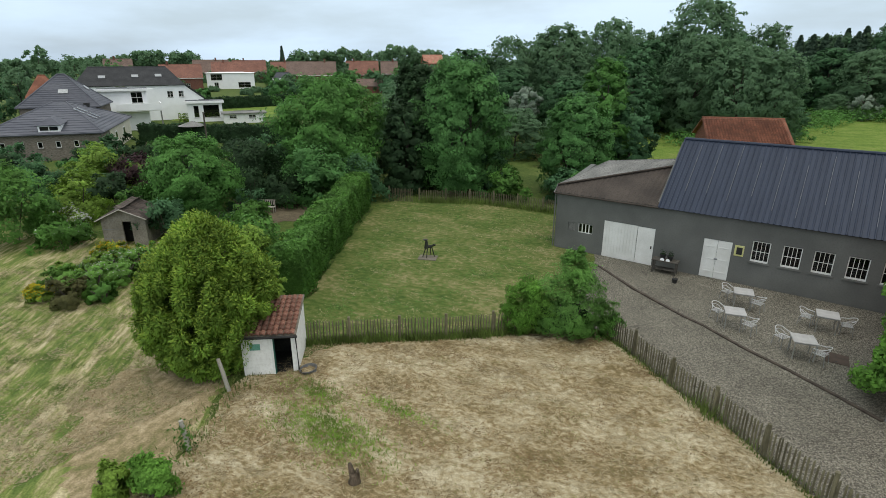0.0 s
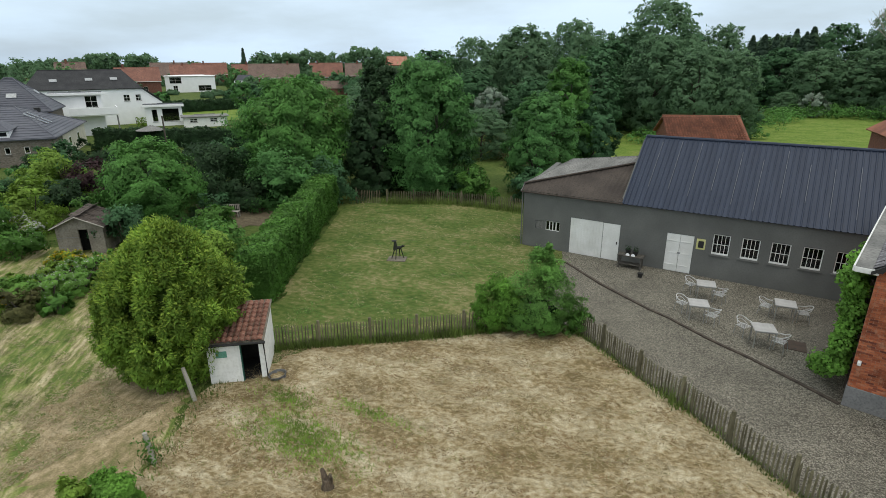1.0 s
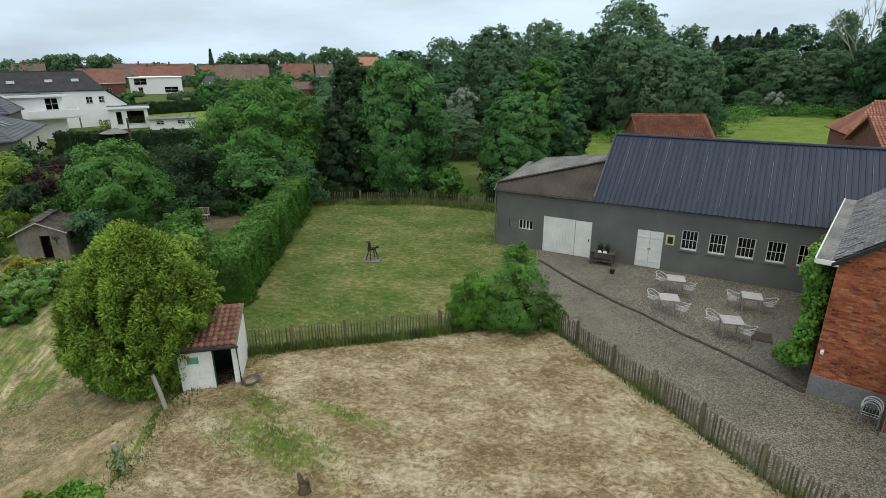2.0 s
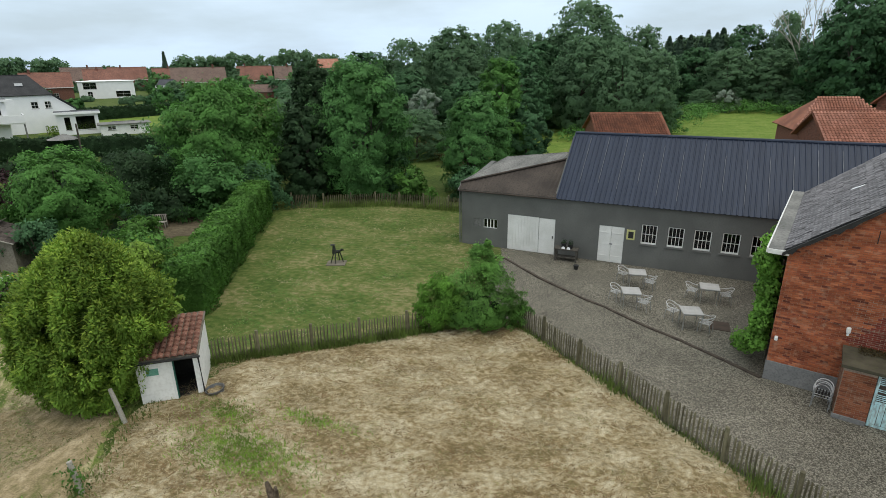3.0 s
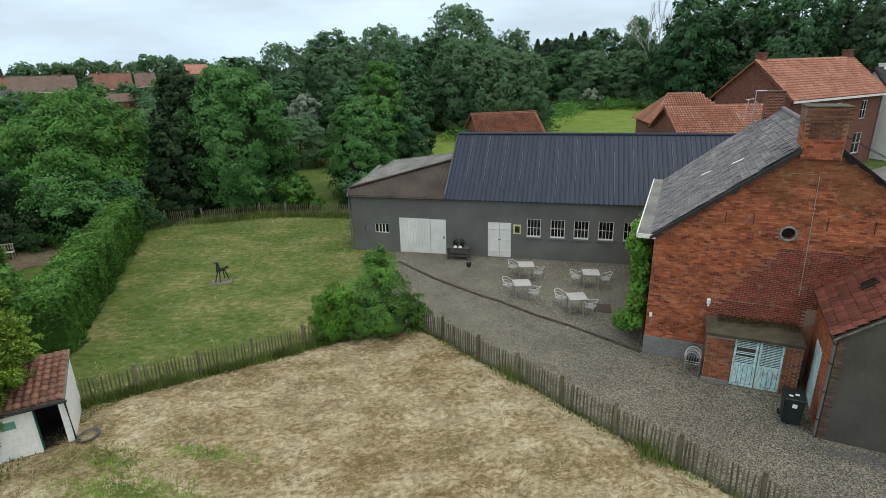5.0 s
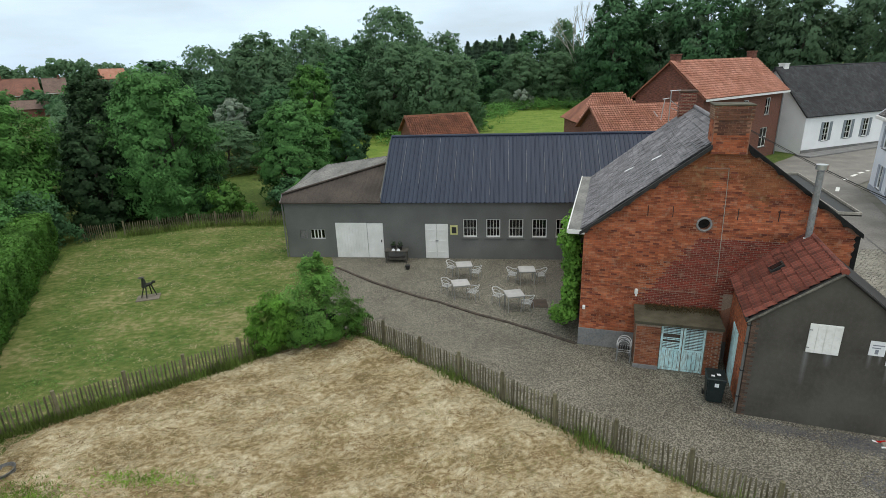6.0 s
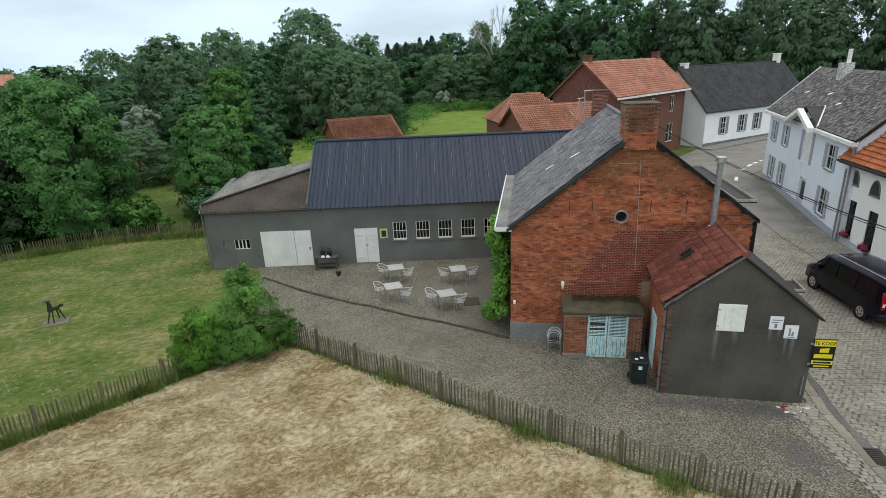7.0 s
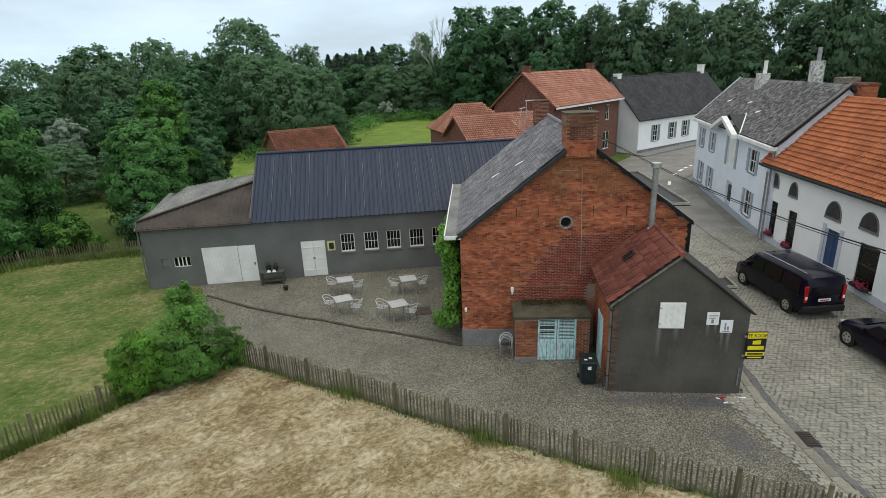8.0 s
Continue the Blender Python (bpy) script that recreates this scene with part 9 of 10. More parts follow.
def white_house():
    t = thing("white_house", pose(27.47, 0.66, 0, 0, 0, -100.4), "low white house with arched upper windows and an orange pantile roof", "house")
    L, W, E, R = 19.0, 5.9, 4.57, 8.11
    door = (6.2, 0.3, 1.1, 2.1)
    wins = [(0.9, 0.55, 0.72, 2.0), (2.82, 0.4, 0.8, 2.05), (8.7, 0.45, 1.28, 2.0)]
    shell(t, L, W, E, M_whitewall, wins + [door], ridge=R)
    part("inner_screen", bx(0.3, L - 0.3, 1.2, 1.3, -0.2, E), M_void, t)
    for i, w in enumerate(wins):
        wd = window(t, *w, 0.0, cols=1, rows=1 if i < 2 else 2, bar=0.05, frame_mat=M_dark, sill_mat=M_etern)
        if i == 2:
            part("net_curtain", bx(w[0] + 0.06, w[0] + w[2] - 0.06, 0.1, 0.11, w[1] + 0.08, w[1] + 1.0), M_paper, wd)
        fb = thing("flower_box", t.matrix_basis @ pose(w[0] + w[2] / 2, -0.14, w[1] - 0.02), "window box full of pink-red flowers", "flower box", "window boxes")
        part("box", bx(-w[2] * 0.42, w[2] * 0.42, -0.1, 0.1, 0.0, 0.16), M_dark, fb)
        rng = np.random.default_rng(300 + i)
        p = rng.normal(0, 0.1, (160, 3)) * np.array((w[2] * 2.2, 1, 0.9)) + np.array((0, -0.04, 0.2))
        leaves("blossom", p, p, 0.09, M_petal, fb, 310 + i)
    d = part("front_door", bx(door[0], door[0] + door[2], 0.12, 0.17, door[1], door[1] + door[3]), M_blue, t, "dark blue front door")
    for a, b in ((0.1, 0.55), (0.62, 1.05)):
        for z in (0.15, 1.25):
            part("door_panel", bx(door[0] + a, door[0] + b, 0.105, 0.119, door[1] + z, door[1] + z + 0.95, bevel=0.01), M_blue, d)
    for a in (door[0] - 0.22, door[0] + door[2] + 0.004):
        part("door_surround", bx(a, a + 0.216, -0.05, 0.1, 0.0, door[1] + door[3] + 0.2), M_bluetrim, t)
    part("step", bx(door[0] - 0.2, door[0] + door[2] + 0.2, -0.35, -0.01, 0, 0.2, bevel=0.02), M_plinth, t)
    for x, z, w, tall in ((0.72, 3.45, 0.68, 1.9), (2.6, 3.28, 0.74, 1.85), (6.0, 3.0, 1.1, 1.4), (8.5, 3.12, 1.1, 1.35), (11.6, 3.1, 1.1, 1.35), (14.6, 3.1, 1.1, 1.35)):
        aw = thing("arched_window", pose(0, 0, 0), "", "")
        aw.parent = t
        bm = bmesh.new()
        arch(bm, x - 0.07, z - 0.05, w + 0.14, -0.004, tall)
        part("surround", bm, M_etern, aw)
        bm = bmesh.new()
        arch(bm, x, z, w, -0.01, tall)
        part("pane", bm, M_dimglass, aw)
        part("glazing_bar", bx(x + w / 2 - 0.02, x + w / 2 + 0.02, -0.02, -0.011, z, z + w * 0.48 * tall), M_dark, aw)
        part("sill", bx(x - 0.08, x + w + 0.08, -0.06, -0.002, z - 0.12, z - 0.055), M_etern, aw)
    part("plinth", bx(-0.02, 5.95, -0.04, -0.002, -0.2, 0.4), M_bluetrim, t)
    part("plinth", bx(7.55, L, -0.04, -0.002, -0.2, 0.42), M_bluetrim, t)
    bm = bmesh.new()
    prism(bm, ((-0.1, -0.4, E + 0.02), (L + 0.2, -0.4, E + 0.02), (L + 0.2, W / 2, R + 0.1), (-0.1, W / 2, R + 0.1)), 0.12)
    prism(bm, ((L + 0.2, W + 0.3, E), (-0.1, W + 0.3, E), (-0.1, W / 2, R + 0.1), (L + 0.2, W / 2, R + 0.1)), 0.12)
    # dark brown deck colour imitates shade in the gaps between tiles
    rf = part("roof", bm, M_hutroof, t)
    tiles_on(rf, (-0.1, -0.42, E + 0.03), (L + 0.2, -0.42, E + 0.03), (-0.1, W / 2, R + 0.12), 0.23, 0.29, M_tile, 7)
    part("ridge_tiles", rods([(-0.1, W / 2, R + 0.14), (L, W / 2, R + 0.14)], 0.13, seg=8), M_tile, rf)
    part("hip_tiles", rods([(6.0, -0.35, E + 0.12), (7.6, W / 2, R + 0.18)], 0.12, seg=8), M_tile, rf)
    part("gutter", rods([(-0.1, -0.48, E - 0.02), (L, -0.48, E - 0.02)], 0.08, seg=8), M_dark, rf)
    part("eave_board", bx(-0.1, L, -0.42, -0.01, E - 0.16, E - 0.09), M_etern, rf)
    c = part("chimney", bx(0.6, 2.0, 3.2, 4.0, 7.4, 8.9), M_brick, t)
    part("chimney_cap", bx(0.54, 2.06, 3.14, 4.06, 8.904, 9.02), M_brickdark, c)
    part("downpipe", rods([(0.15, -0.1, 4.1), (0.15, -0.1, 0)], 0.05), M_zinc, t)


white_house()


def cottage(name, x, y, ang, L, W, E, R, wall, roof, label, wins=(), shut=None, hip=0.0, right=(), left=(), chim=(), group="", base=-0.3, cols=2, rows=2, z=0.0):
    t = thing(name, pose(x, y, z, 0, 0, ang), label, "house", group)
    shell(t, L, W, E, wall, wins, ridge=None if hip else R, right=right, left=left, base=base)
    part("inner_screen", bx(0.3, L - 0.3, 1.2, 1.3, -0.2, E), M_void, t)
    for w in wins:
        window(t, *w, 0.0, cols=cols, rows=rows, bar=0.05, sill_mat=M_etern)
        if shut:
            shutters(t, *w, 0.0, shut)
    rf = hip_or_gable(t, L, W, E, R, roof, hip)
    for cx, cy, cz, mt in chim:
        c = part("chimney", bx(cx, cx + 0.7, cy, cy + 0.7, E, cz), mt, t)
        part("chimney_top", bx(cx - 0.06, cx + 0.76, cy - 0.06, cy + 0.76, cz + 0.002, cz + 0.12), mt, c)
    return t, rf


# low white house where the street bends
t, rf = cottage("shuttered_house", 35.7, 33.9, 29, 21.0, 8.5, 4.3, 8.9, M_whitewall, M_slatedark, "low white house with grey shutters and a dark slate roof",
                wins=[(3.0, 1.2, 0.95, 2.0), (6.6, 1.2, 0.95, 2.0), (9.6, 1.2, 0.95, 2.0), (14.5, 1.2, 0.95, 2.0)], shut=M_shutgrey, chim=((0.8, 4, 9.2, M_whitewash), (19.6, 4, 9.8, M_whitewash)), cols=2, rows=3)
part("plinth", bx(-0.02, 21.0, -0.04, -0.002, -0.2, 0.4), M_etern, t)
slates_on(rf, (-0.3, -0.36, 3.93), (21.3, -0.36, 3.93), (-0.3, 4.25, 8.93), 0.4, 0.3, M_slatedark, 5)
# tall brick house with an orange roof
t, rf = cottage("tall_brick_house", 22.06, 24.38, 42.1, 15.2, 7.2, 6.95, 9.98, M_brickfar, M_tileold, "tall red brick house with an orange tile roof",
                wins=[(2.8, 4.4, 1.0, 1.7), (7.2, 4.4, 1.0, 1.7), (11.65, 4.4, 1.0, 1.7), (2.6, 1.1, 1.4, 2.0), (7.0, 1.1, 1.4, 2.0), (11.35, 1.1, 1.5, 2.0)], chim=((0.32, 3.3, 10.5, M_brickfar), (14.4, 3.3, 10.6, M_brickfar)))
tiles_on(rf, (-0.35, -0.38, 6.65), (15.5, -0.38, 6.65), (-0.35, 3.6, 10.02), 0.22, 0.3, M_tilepink, 6)
part("gutter", bx(-0.3, 15.5, -0.52, -0.38, 6.48, 6.66), M_white, rf)
part("downpipe", rods([(15.0, -0.08, 6.5), (15.0, -0.08, 0)], 0.06), M_zinc, t)


def orange_barn(x, y, ang, L, W, E, R, label, hip=0.0):
    t, rf = cottage("orange_roofed_outbuilding", x, y, ang, L, W, E, R, M_brickfar, M_tileold, label, group="outbuildings", hip=hip)
    k = (R - E) / (W / 2)
    tiles_on(rf, (-0.35, -0.38, E - 0.38 * k + 0.03), (L + 0.35, -0.38, E - 0.38 * k + 0.03), (-0.35, W / 2, R + 0.03), 0.2, 0.27, M_tilepink, 8, (lambda x, y, L2, l2: (hip + 0.35) * y / l2 < x < L2 - (hip + 0.35) * y / l2) if hip else None)
    return t


orange_barn(11.7, 13.2, 12, 7.4, 5.6, 5.35, 6.95, "brick outbuilding with an orange tile roof behind the barn")
orange_barn(11.0, 21.75, 9, 6.3, 6.0, 5.3, 7.35, "brick outbuilding with a brighter orange roof", hip=1.8)
t, rf = cottage("red_roofed_barn", -5.72, 30.87, 22, 7.1, 7.8, 2.95, 4.84, M_brickfar, M_tileold, "old brick field barn with a weathered red tile roof")
tiles_on(rf, (-0.35, -0.38, 2.8), (7.45, -0.38, 2.8), (-0.35, 3.9, 4.88), 0.26, 0.34, M_tileold, 10)

mk = thing("road_marking", pose(0, 0, 0), "short worn white dashes across the street bend", "road marking", kind="structure")
for x, y, a, ln in ((30.5, 16.8, 60, 1.6), (33.05, 20.5, 40, 0.75), (34.65, 22.2, 44, 1.2), (35.85, 23.35, 37, 0.8), (36.9, 24.2, 40, 0.45)):
    o = part("dash", bx(-ln / 2, ln / 2, -0.13, 0.13, 0, 0.003), M_whitewash, mk)
    o.matrix_basis = pose(x, y, 0.0595, 0, 0, a)
pv = thing("pavement_strip", pose(35.3, 31.2, 0, 0, 0, 31.5), "raised grey slab pavement before the white house", "pavement", kind="structure")
for i in range(14):
    part("slab", bx(i * 1.45, i * 1.45 + 1.43, -0.1, 1.55, -0.05, 0.2, bevel=0.02), M_plinth, pv)

# setts of the street: the nearest as pieces, the rest joined
me = bpy.data.meshes.new("sett")
bm = bx(-0.5, 0.5, -0.5, 0.5, -0.03, 0.0)
for v in bm.verts:
    if v.co.z > -0.01:
        v.co.x *= 0.9
        v.co.y *= 0.88
bmesh.ops.translate(bm, vec=(0, 0, 0.05), verts=bm.verts[:])
bm.to_mesh(me)
bm.free()


def paving():
    rnd2 = random.Random(91)
    w, h = 0.175, 0.135
    cells = []
    fm = pose(15.2, -24, 0, 0, 0, -9)
    j = 0
    while j * h < 32:
        for i in range(-30, 73):
            x, y = w * i + (w / 2 if j % 2 else 0) + rnd2.uniform(-0.025, 0.025), h * j + 0.05 * math.sin(w * i * 0.8 + j * 0.05) + 0.03 * math.sin(w * i * 2.3 + 1.0 + j * 0.11)
            q = fm @ Vector((x, y, 0))
            left = 15.15 if q.y < -14.6 else 15.9 + (q.y + 14.6) * 0.18
            right = 25.6 + (q.y + 9.7) * 0.186
            if left < q.x < right and -23.5 < q.y < 3.0:
                cells.append((x, y))
        j += 1
    cells.sort(key=lambda c: (fm @ Vector((*c, 0)) - Vector((16, -17, 0))).length)
    co = np.empty(24)
    me.vertices.foreach_get("co", co)
    co = co.reshape(-1, 3)
    faces = [tuple(p.vertices) for p in me.polygons if p.normal.z > -0.5]
    me.materials.append(M_sett_ob)
    verts, fcs = [], []
    for n, (x, y) in enumerate(cells):
        m = fm @ pose(x, y, rnd2.uniform(-0.008, 0.006), rnd2.uniform(-2, 2), rnd2.uniform(-2, 2), rnd2.uniform(-5, 5)) @ Matrix.Diagonal((w * rnd2.uniform(0.88, 1.05), h * rnd2.uniform(0.92, 1.05), 1, 1))
        if n < 300:
            o = new("sett", me)
            o.parent = road
            o.matrix_basis = m
        else:
            a = np.array(m)
            b = len(verts)
            verts.extend((co @ a[:3, :3].T + a[:3, 3]).tolist())
            fcs.extend(tuple(v + b for v in f) for f in faces)
    o = raw("sett_paving", verts, fcs, M_sett, road)
    o["kind"] = "stuff"


paving()
gut = thing("gutter_line", pose(0, 0, 0), "line of pale kerb slabs along the street gutter", "kerb", kind="structure")
for a, b in (((15.7, -21.5), (15.75, -18.5)), ((15.75, -18.5), (16.1, -15.2)), ((16.1, -15.2), (16.85, -12.4)), ((16.85, -12.4), (18.3, -4.0))):
    d = math.hypot(b[0] - a[0], b[1] - a[1])
    n = round(d / 1.0)
    for i in range(n):
        o = part("kerb_slab", bx(0.006, d / n - 0.006, -0.14, 0.14, -0.02, 0.066, bevel=0.008), M_kerbstone, gut)
        o.matrix_basis = pose(a[0] + (b[0] - a[0]) * i / n, a[1] + (b[1] - a[1]) * i / n, 0, 0, 0, math.degrees(math.atan2(b[1] - a[1], b[0] - a[0])))
ch_line = [(15.98, -21.5), (16.03, -18.5), (16.38, -15.2), (17.12, -12.4), (18.55, -4.0)]
zone("gutter_channel", [(x - 0.1, y) for x, y in ch_line] + [(x + 0.12, y) for x, y in ch_line[::-1]], 0.061, M_grit, "dirty sunken gutter channel beside the kerb slabs", "gutter", step=0.25, amount=0.035, seed=21)
gr = thing("street_drain", pose(16.2, -17.05, 0.066, 0, 0, 80), "rusty iron street drain grating", "drain")
part("rim", bx(-0.34, 0.34, -0.2, 0.2, -0.05, 0.012), M_dark, gr)
for i in range(8):
    part("bar", bx(-0.3 + i * 0.08, -0.26 + i * 0.08, -0.17, 0.17, 0.0125, 0.028), M_brownroof, gr)


# ---- vehicles ----
def loft(stations):
    """A closed body from cross sections: (x, [(y, z), ...]) for one side, mirrored."""
    bm = bmesh.new()
    rows = []
    for x, sec in stations:
        pts = [(y, z) for y, z in sec] + [(-y, z) for y, z in sec[::-1]]
        rows.append([bm.verts.new((x, y, z)) for y, z in pts])
    for a, b in zip(rows, rows[1:]):
        n = len(a)
        for i in range(n):
            j = (i + 1) % n
            bm.faces.new((a[i], b[i], b[j], a[j]))
    bm.faces.new(rows[0])
    bm.faces.new(rows[-1][::-1])
    bmesh.ops.recalc_face_normals(bm, faces=bm.faces[:])
    return bm


def wheel(parent, x, y, r, side):
    w = part("wheel", rods([(x, y - side * 0.2, r), (x, y, r)], r, seg=24), M_rubber, parent)
    part("rim", rods([(x, y - side * 0.02, r), (x, y + side * 0.008, r)], r * 0.66, seg=20), M_alu, w)
    for i in range(5):
        a = math.tau * i / 5
        part("rim_gap", rods([(x + r * 0.4 * math.cos(a), y + side * 0.009, r + r * 0.4 * math.sin(a)), (x + r * 0.4 * math.cos(a), y + side * 0.012, r + r * 0.4 * math.sin(a))], r * 0.12, seg=8), M_dark, w)


def van():
    t = thing("parked_van", pose(22.55, -7.75, 0.055, 0, 0, 86), "black parked passenger van with roof rails and tinted windows", "van")

    def sec(wl, zl, zb, zt, wt, wb):
        return [(wl * 0.86, zl), (wl, zl + 0.12), (wb, (zl + zb) / 2), (wb * 0.985, zb), (wt + (wb - wt) * 0.25, zb + (zt - zb) * 0.75), (wt * 0.93, zt - 0.03), (wt * 0.6, zt)]
    st = [(-2.5, sec(0.9, 0.42, 1.0, 1.82, 0.74, 0.9)), (-2.42, sec(0.94, 0.3, 1.02, 1.9, 0.8, 0.94)), (-1.5, sec(0.95, 0.25, 1.05, 1.93, 0.82, 0.955)), (0.3, sec(0.95, 0.25, 1.04, 1.92, 0.82, 0.955)), (1.0, sec(0.95, 0.25, 1.02, 1.86, 0.8, 0.95)),
          (1.25, sec(0.95, 0.25, 1.0, 1.7, 0.77, 0.95)), (1.85, sec(0.94, 0.26, 0.98, 1.14, 0.75, 0.93)), (2.3, sec(0.9, 0.28, 0.86, 0.96, 0.68, 0.88)), (2.48, sec(0.78, 0.34, 0.62, 0.72, 0.5, 0.76))]
    part("body", loft(st), M_carblack, t, smooth=True)
    for s in (-1, 1):
        for i, (a, b) in enumerate(((-2.25, -1.1), (-1.02, 0.12), (0.2, 1.05))):
            bm = bmesh.new()
            q = [(a, 0.965 * s, 1.1), (b, 0.965 * s, 1.1), (b - (0.28 if i == 2 else 0), 0.875 * s, 1.68), (a + (0.1 if i == 0 else 0), 0.875 * s, 1.7)]
            prism(bm, q if s < 0 else q[::-1], 0.02)
            part("side_window", bm, M_carglass, t)
        part("trim_strip", bx(-2.3, 2.0, 0.955 * s - 0.012, 0.955 * s + 0.012, 1.0, 1.03), M_rubber, t)
        part("roof_rail", rods([(-2.2, 0.68 * s, 1.96), (0.8, 0.68 * s, 1.94)], 0.018), M_alu, t)
        part("mirror", bx(1.25, 1.4, 0.97 * s - 0.09, 0.97 * s + 0.09, 1.08, 1.3, bevel=0.03), M_carblack, t)
        for x in (-1.6, 1.6):
            wheel(t, x, 0.955 * s, 0.33, s)
            bm = bmesh.new()
            rod(bm, (x, 0.94 * s, 0.33), (x, 0.953 * s, 0.33), 0.4, seg=24)
            part("wheel_arch", bm, M_rubber, t)
        part("tail_light", bx(-2.53, -2.42, 0.8 * s - 0.07, 0.8 * s + 0.07, 0.8, 1.5, bevel=0.02), M_red, t)
        part("reverse_light", bx(-2.54, -2.5, 0.8 * s - 0.05, 0.8 * s + 0.05, 0.92, 1.06, bevel=0.008), M_paper, t)
        part("headlight", bx(2.2, 2.4, 0.68 * s - 0.12, 0.68 * s + 0.12, 0.68, 0.86, bevel=0.03), M_alu, t)
    bm = bmesh.new()
    prism(bm, ((-2.515, 0.66, 1.08), (-2.515, -0.66, 1.08), (-2.49, -0.6, 1.7), (-2.49, 0.6, 1.7)), 0.01)
    part("rear_window", bm, M_carglass, t)
    bm = bmesh.new()
    prism(bm, ((1.92, -0.72, 1.13), (1.92, 0.72, 1.13), (1.3, 0.66, 1.7), (1.3, -0.66, 1.7)), 0.01)
    part("windscreen", bm, M_carglass, t)
    pl = part("number_plate", bx(-2.535, -2.51, -0.26, 0.26, 0.82, 0.93), M_paper, t)
    part("plate_bar", bx(-2.54, -2.536, -0.2, 0.2, 0.85, 0.9), M_red, pl)
    part("rear_bumper", bx(-2.58, -2.35, -0.92, 0.92, 0.34, 0.62, bevel=0.04), M_rubber, t)


van()


def hatchback():
    t = thing("parked_car", pose(22.35, -13.75, 0.055, 0, 0, 84), "black parked hatchback with alloy wheels", "car")

    def sec(wl, zl, zb, zt, wt, wb):
        return [(wl * 0.86, zl), (wl, zl + 0.1), (wb, (zl + zb) / 2), (wb * 0.98, zb), (wt + (wb - wt) * 0.3, zb + (zt - zb) * 0.7), (wt * 0.92, zt - 0.02), (wt * 0.55, zt)]
    st = [(-2.1, sec(0.78, 0.4, 0.75, 0.95, 0.6, 0.78)), (-2.0, sec(0.86, 0.28, 0.88, 1.15, 0.66, 0.86)), (-1.4, sec(0.88, 0.22, 0.92, 1.42, 0.62, 0.89)), (-0.4, sec(0.89, 0.22, 0.92, 1.47, 0.63, 0.89)), (0.3, sec(0.89, 0.22, 0.92, 1.4, 0.62, 0.89)),
          (1.0, sec(0.88, 0.22, 0.9, 0.99, 0.68, 0.88)), (1.7, sec(0.85, 0.24, 0.78, 0.88, 0.64, 0.84)), (2.05, sec(0.72, 0.3, 0.58, 0.68, 0.5, 0.7))]
    part("body", loft(st), M_carblack, t, smooth=True)
    for s in (-1, 1):
        for a, b in ((-1.5, -0.35), (-0.28, 0.6)):
            bm = bmesh.new()
            q = [(a, 0.9 * s, 0.96), (b, 0.9 * s, 0.96), (b - (0.4 if b > 0 else 0), 0.74 * s, 1.32), (a + (0.2 if a < -1 else 0), 0.74 * s, 1.33)]
            prism(bm, q if s < 0 else q[::-1], 0.02)
            part("side_window", bm, M_carglass, t)
        for x in (-1.3, 1.3):
            wheel(t, x, 0.895 * s, 0.32, s)
            bm = bmesh.new()
            rod(bm, (x, 0.88 * s, 0.32), (x, 0.893 * s, 0.32), 0.38, seg=24)
            part("wheel_arch", bm, M_rubber, t)
        part("headlight", bx(1.78, 2.0, 0.62 * s - 0.12, 0.62 * s + 0.12, 0.6, 0.74, bevel=0.03), M_alu, t)
        part("mirror", bx(0.55, 0.68, 0.92 * s - 0.09, 0.92 * s + 0.09, 0.92, 1.06, bevel=0.03), M_carblack, t)
    bm = bmesh.new()
    prism(bm, ((0.98, -0.66, 1.0), (0.98, 0.66, 1.0), (0.36, 0.56, 1.39), (0.36, -0.56, 1.39)), 0.01)
    part("windscreen", bm, M_carglass, t)


hatchback()

# the dark joint between the setts and the smooth strip before the houses
zone("street_joint", [(26.3, 8.0), (25.4, 4.5), (24.7, 1.1), (24.2, -2.9), (23.5, -9.0), (23.62, -9.0), (24.32, -2.9), (24.82, 1.1), (25.52, 4.5), (26.42, 8.0)], 0.064, M_grit, "dark tarred joint along the street", "joint", step=0.4, amount=0.03, seed=22)
# worn white dashes on the street
for i in range(7):
    o = tagged(part("road_dash", bx(-0.07, 0.07, 0, 0.9, 0.0, 0.004), M_whitewash), "short worn white dash painted on the street", "road marking", "road dashes")
    o.matrix_basis = pose(24.0 + 0.62 * i, 13.0 + 1.55 * i, 0.0555, 0, 0, -22)

# overhead cable along the street
cb = thing("overhead_cable", pose(0, 0, 0), "black overhead cable sagging across the street", "cable")
pts = []
C0, C1, C2 = Vector((21.4, 14.0, 5.6)), Vector((22.0, -6.5, 3.05)), Vector((16.2, -21.5, 6.4))
for i in range(29):
    f = i / 28
    pts.append(tuple((1 - f) ** 2 * C0 + 2 * f * (1 - f) * C1 + f * f * C2))
part("wire", rods(pts, 0.022, seg=5), M_wirecol, cb)
part("wire", rods([(x + 0.1, y + 0.1, z - 0.12) for x, y, z in pts], 0.016, seg=5), M_wirecol, cb)

# ---- the village to the west ----
rnd = random.Random(55)


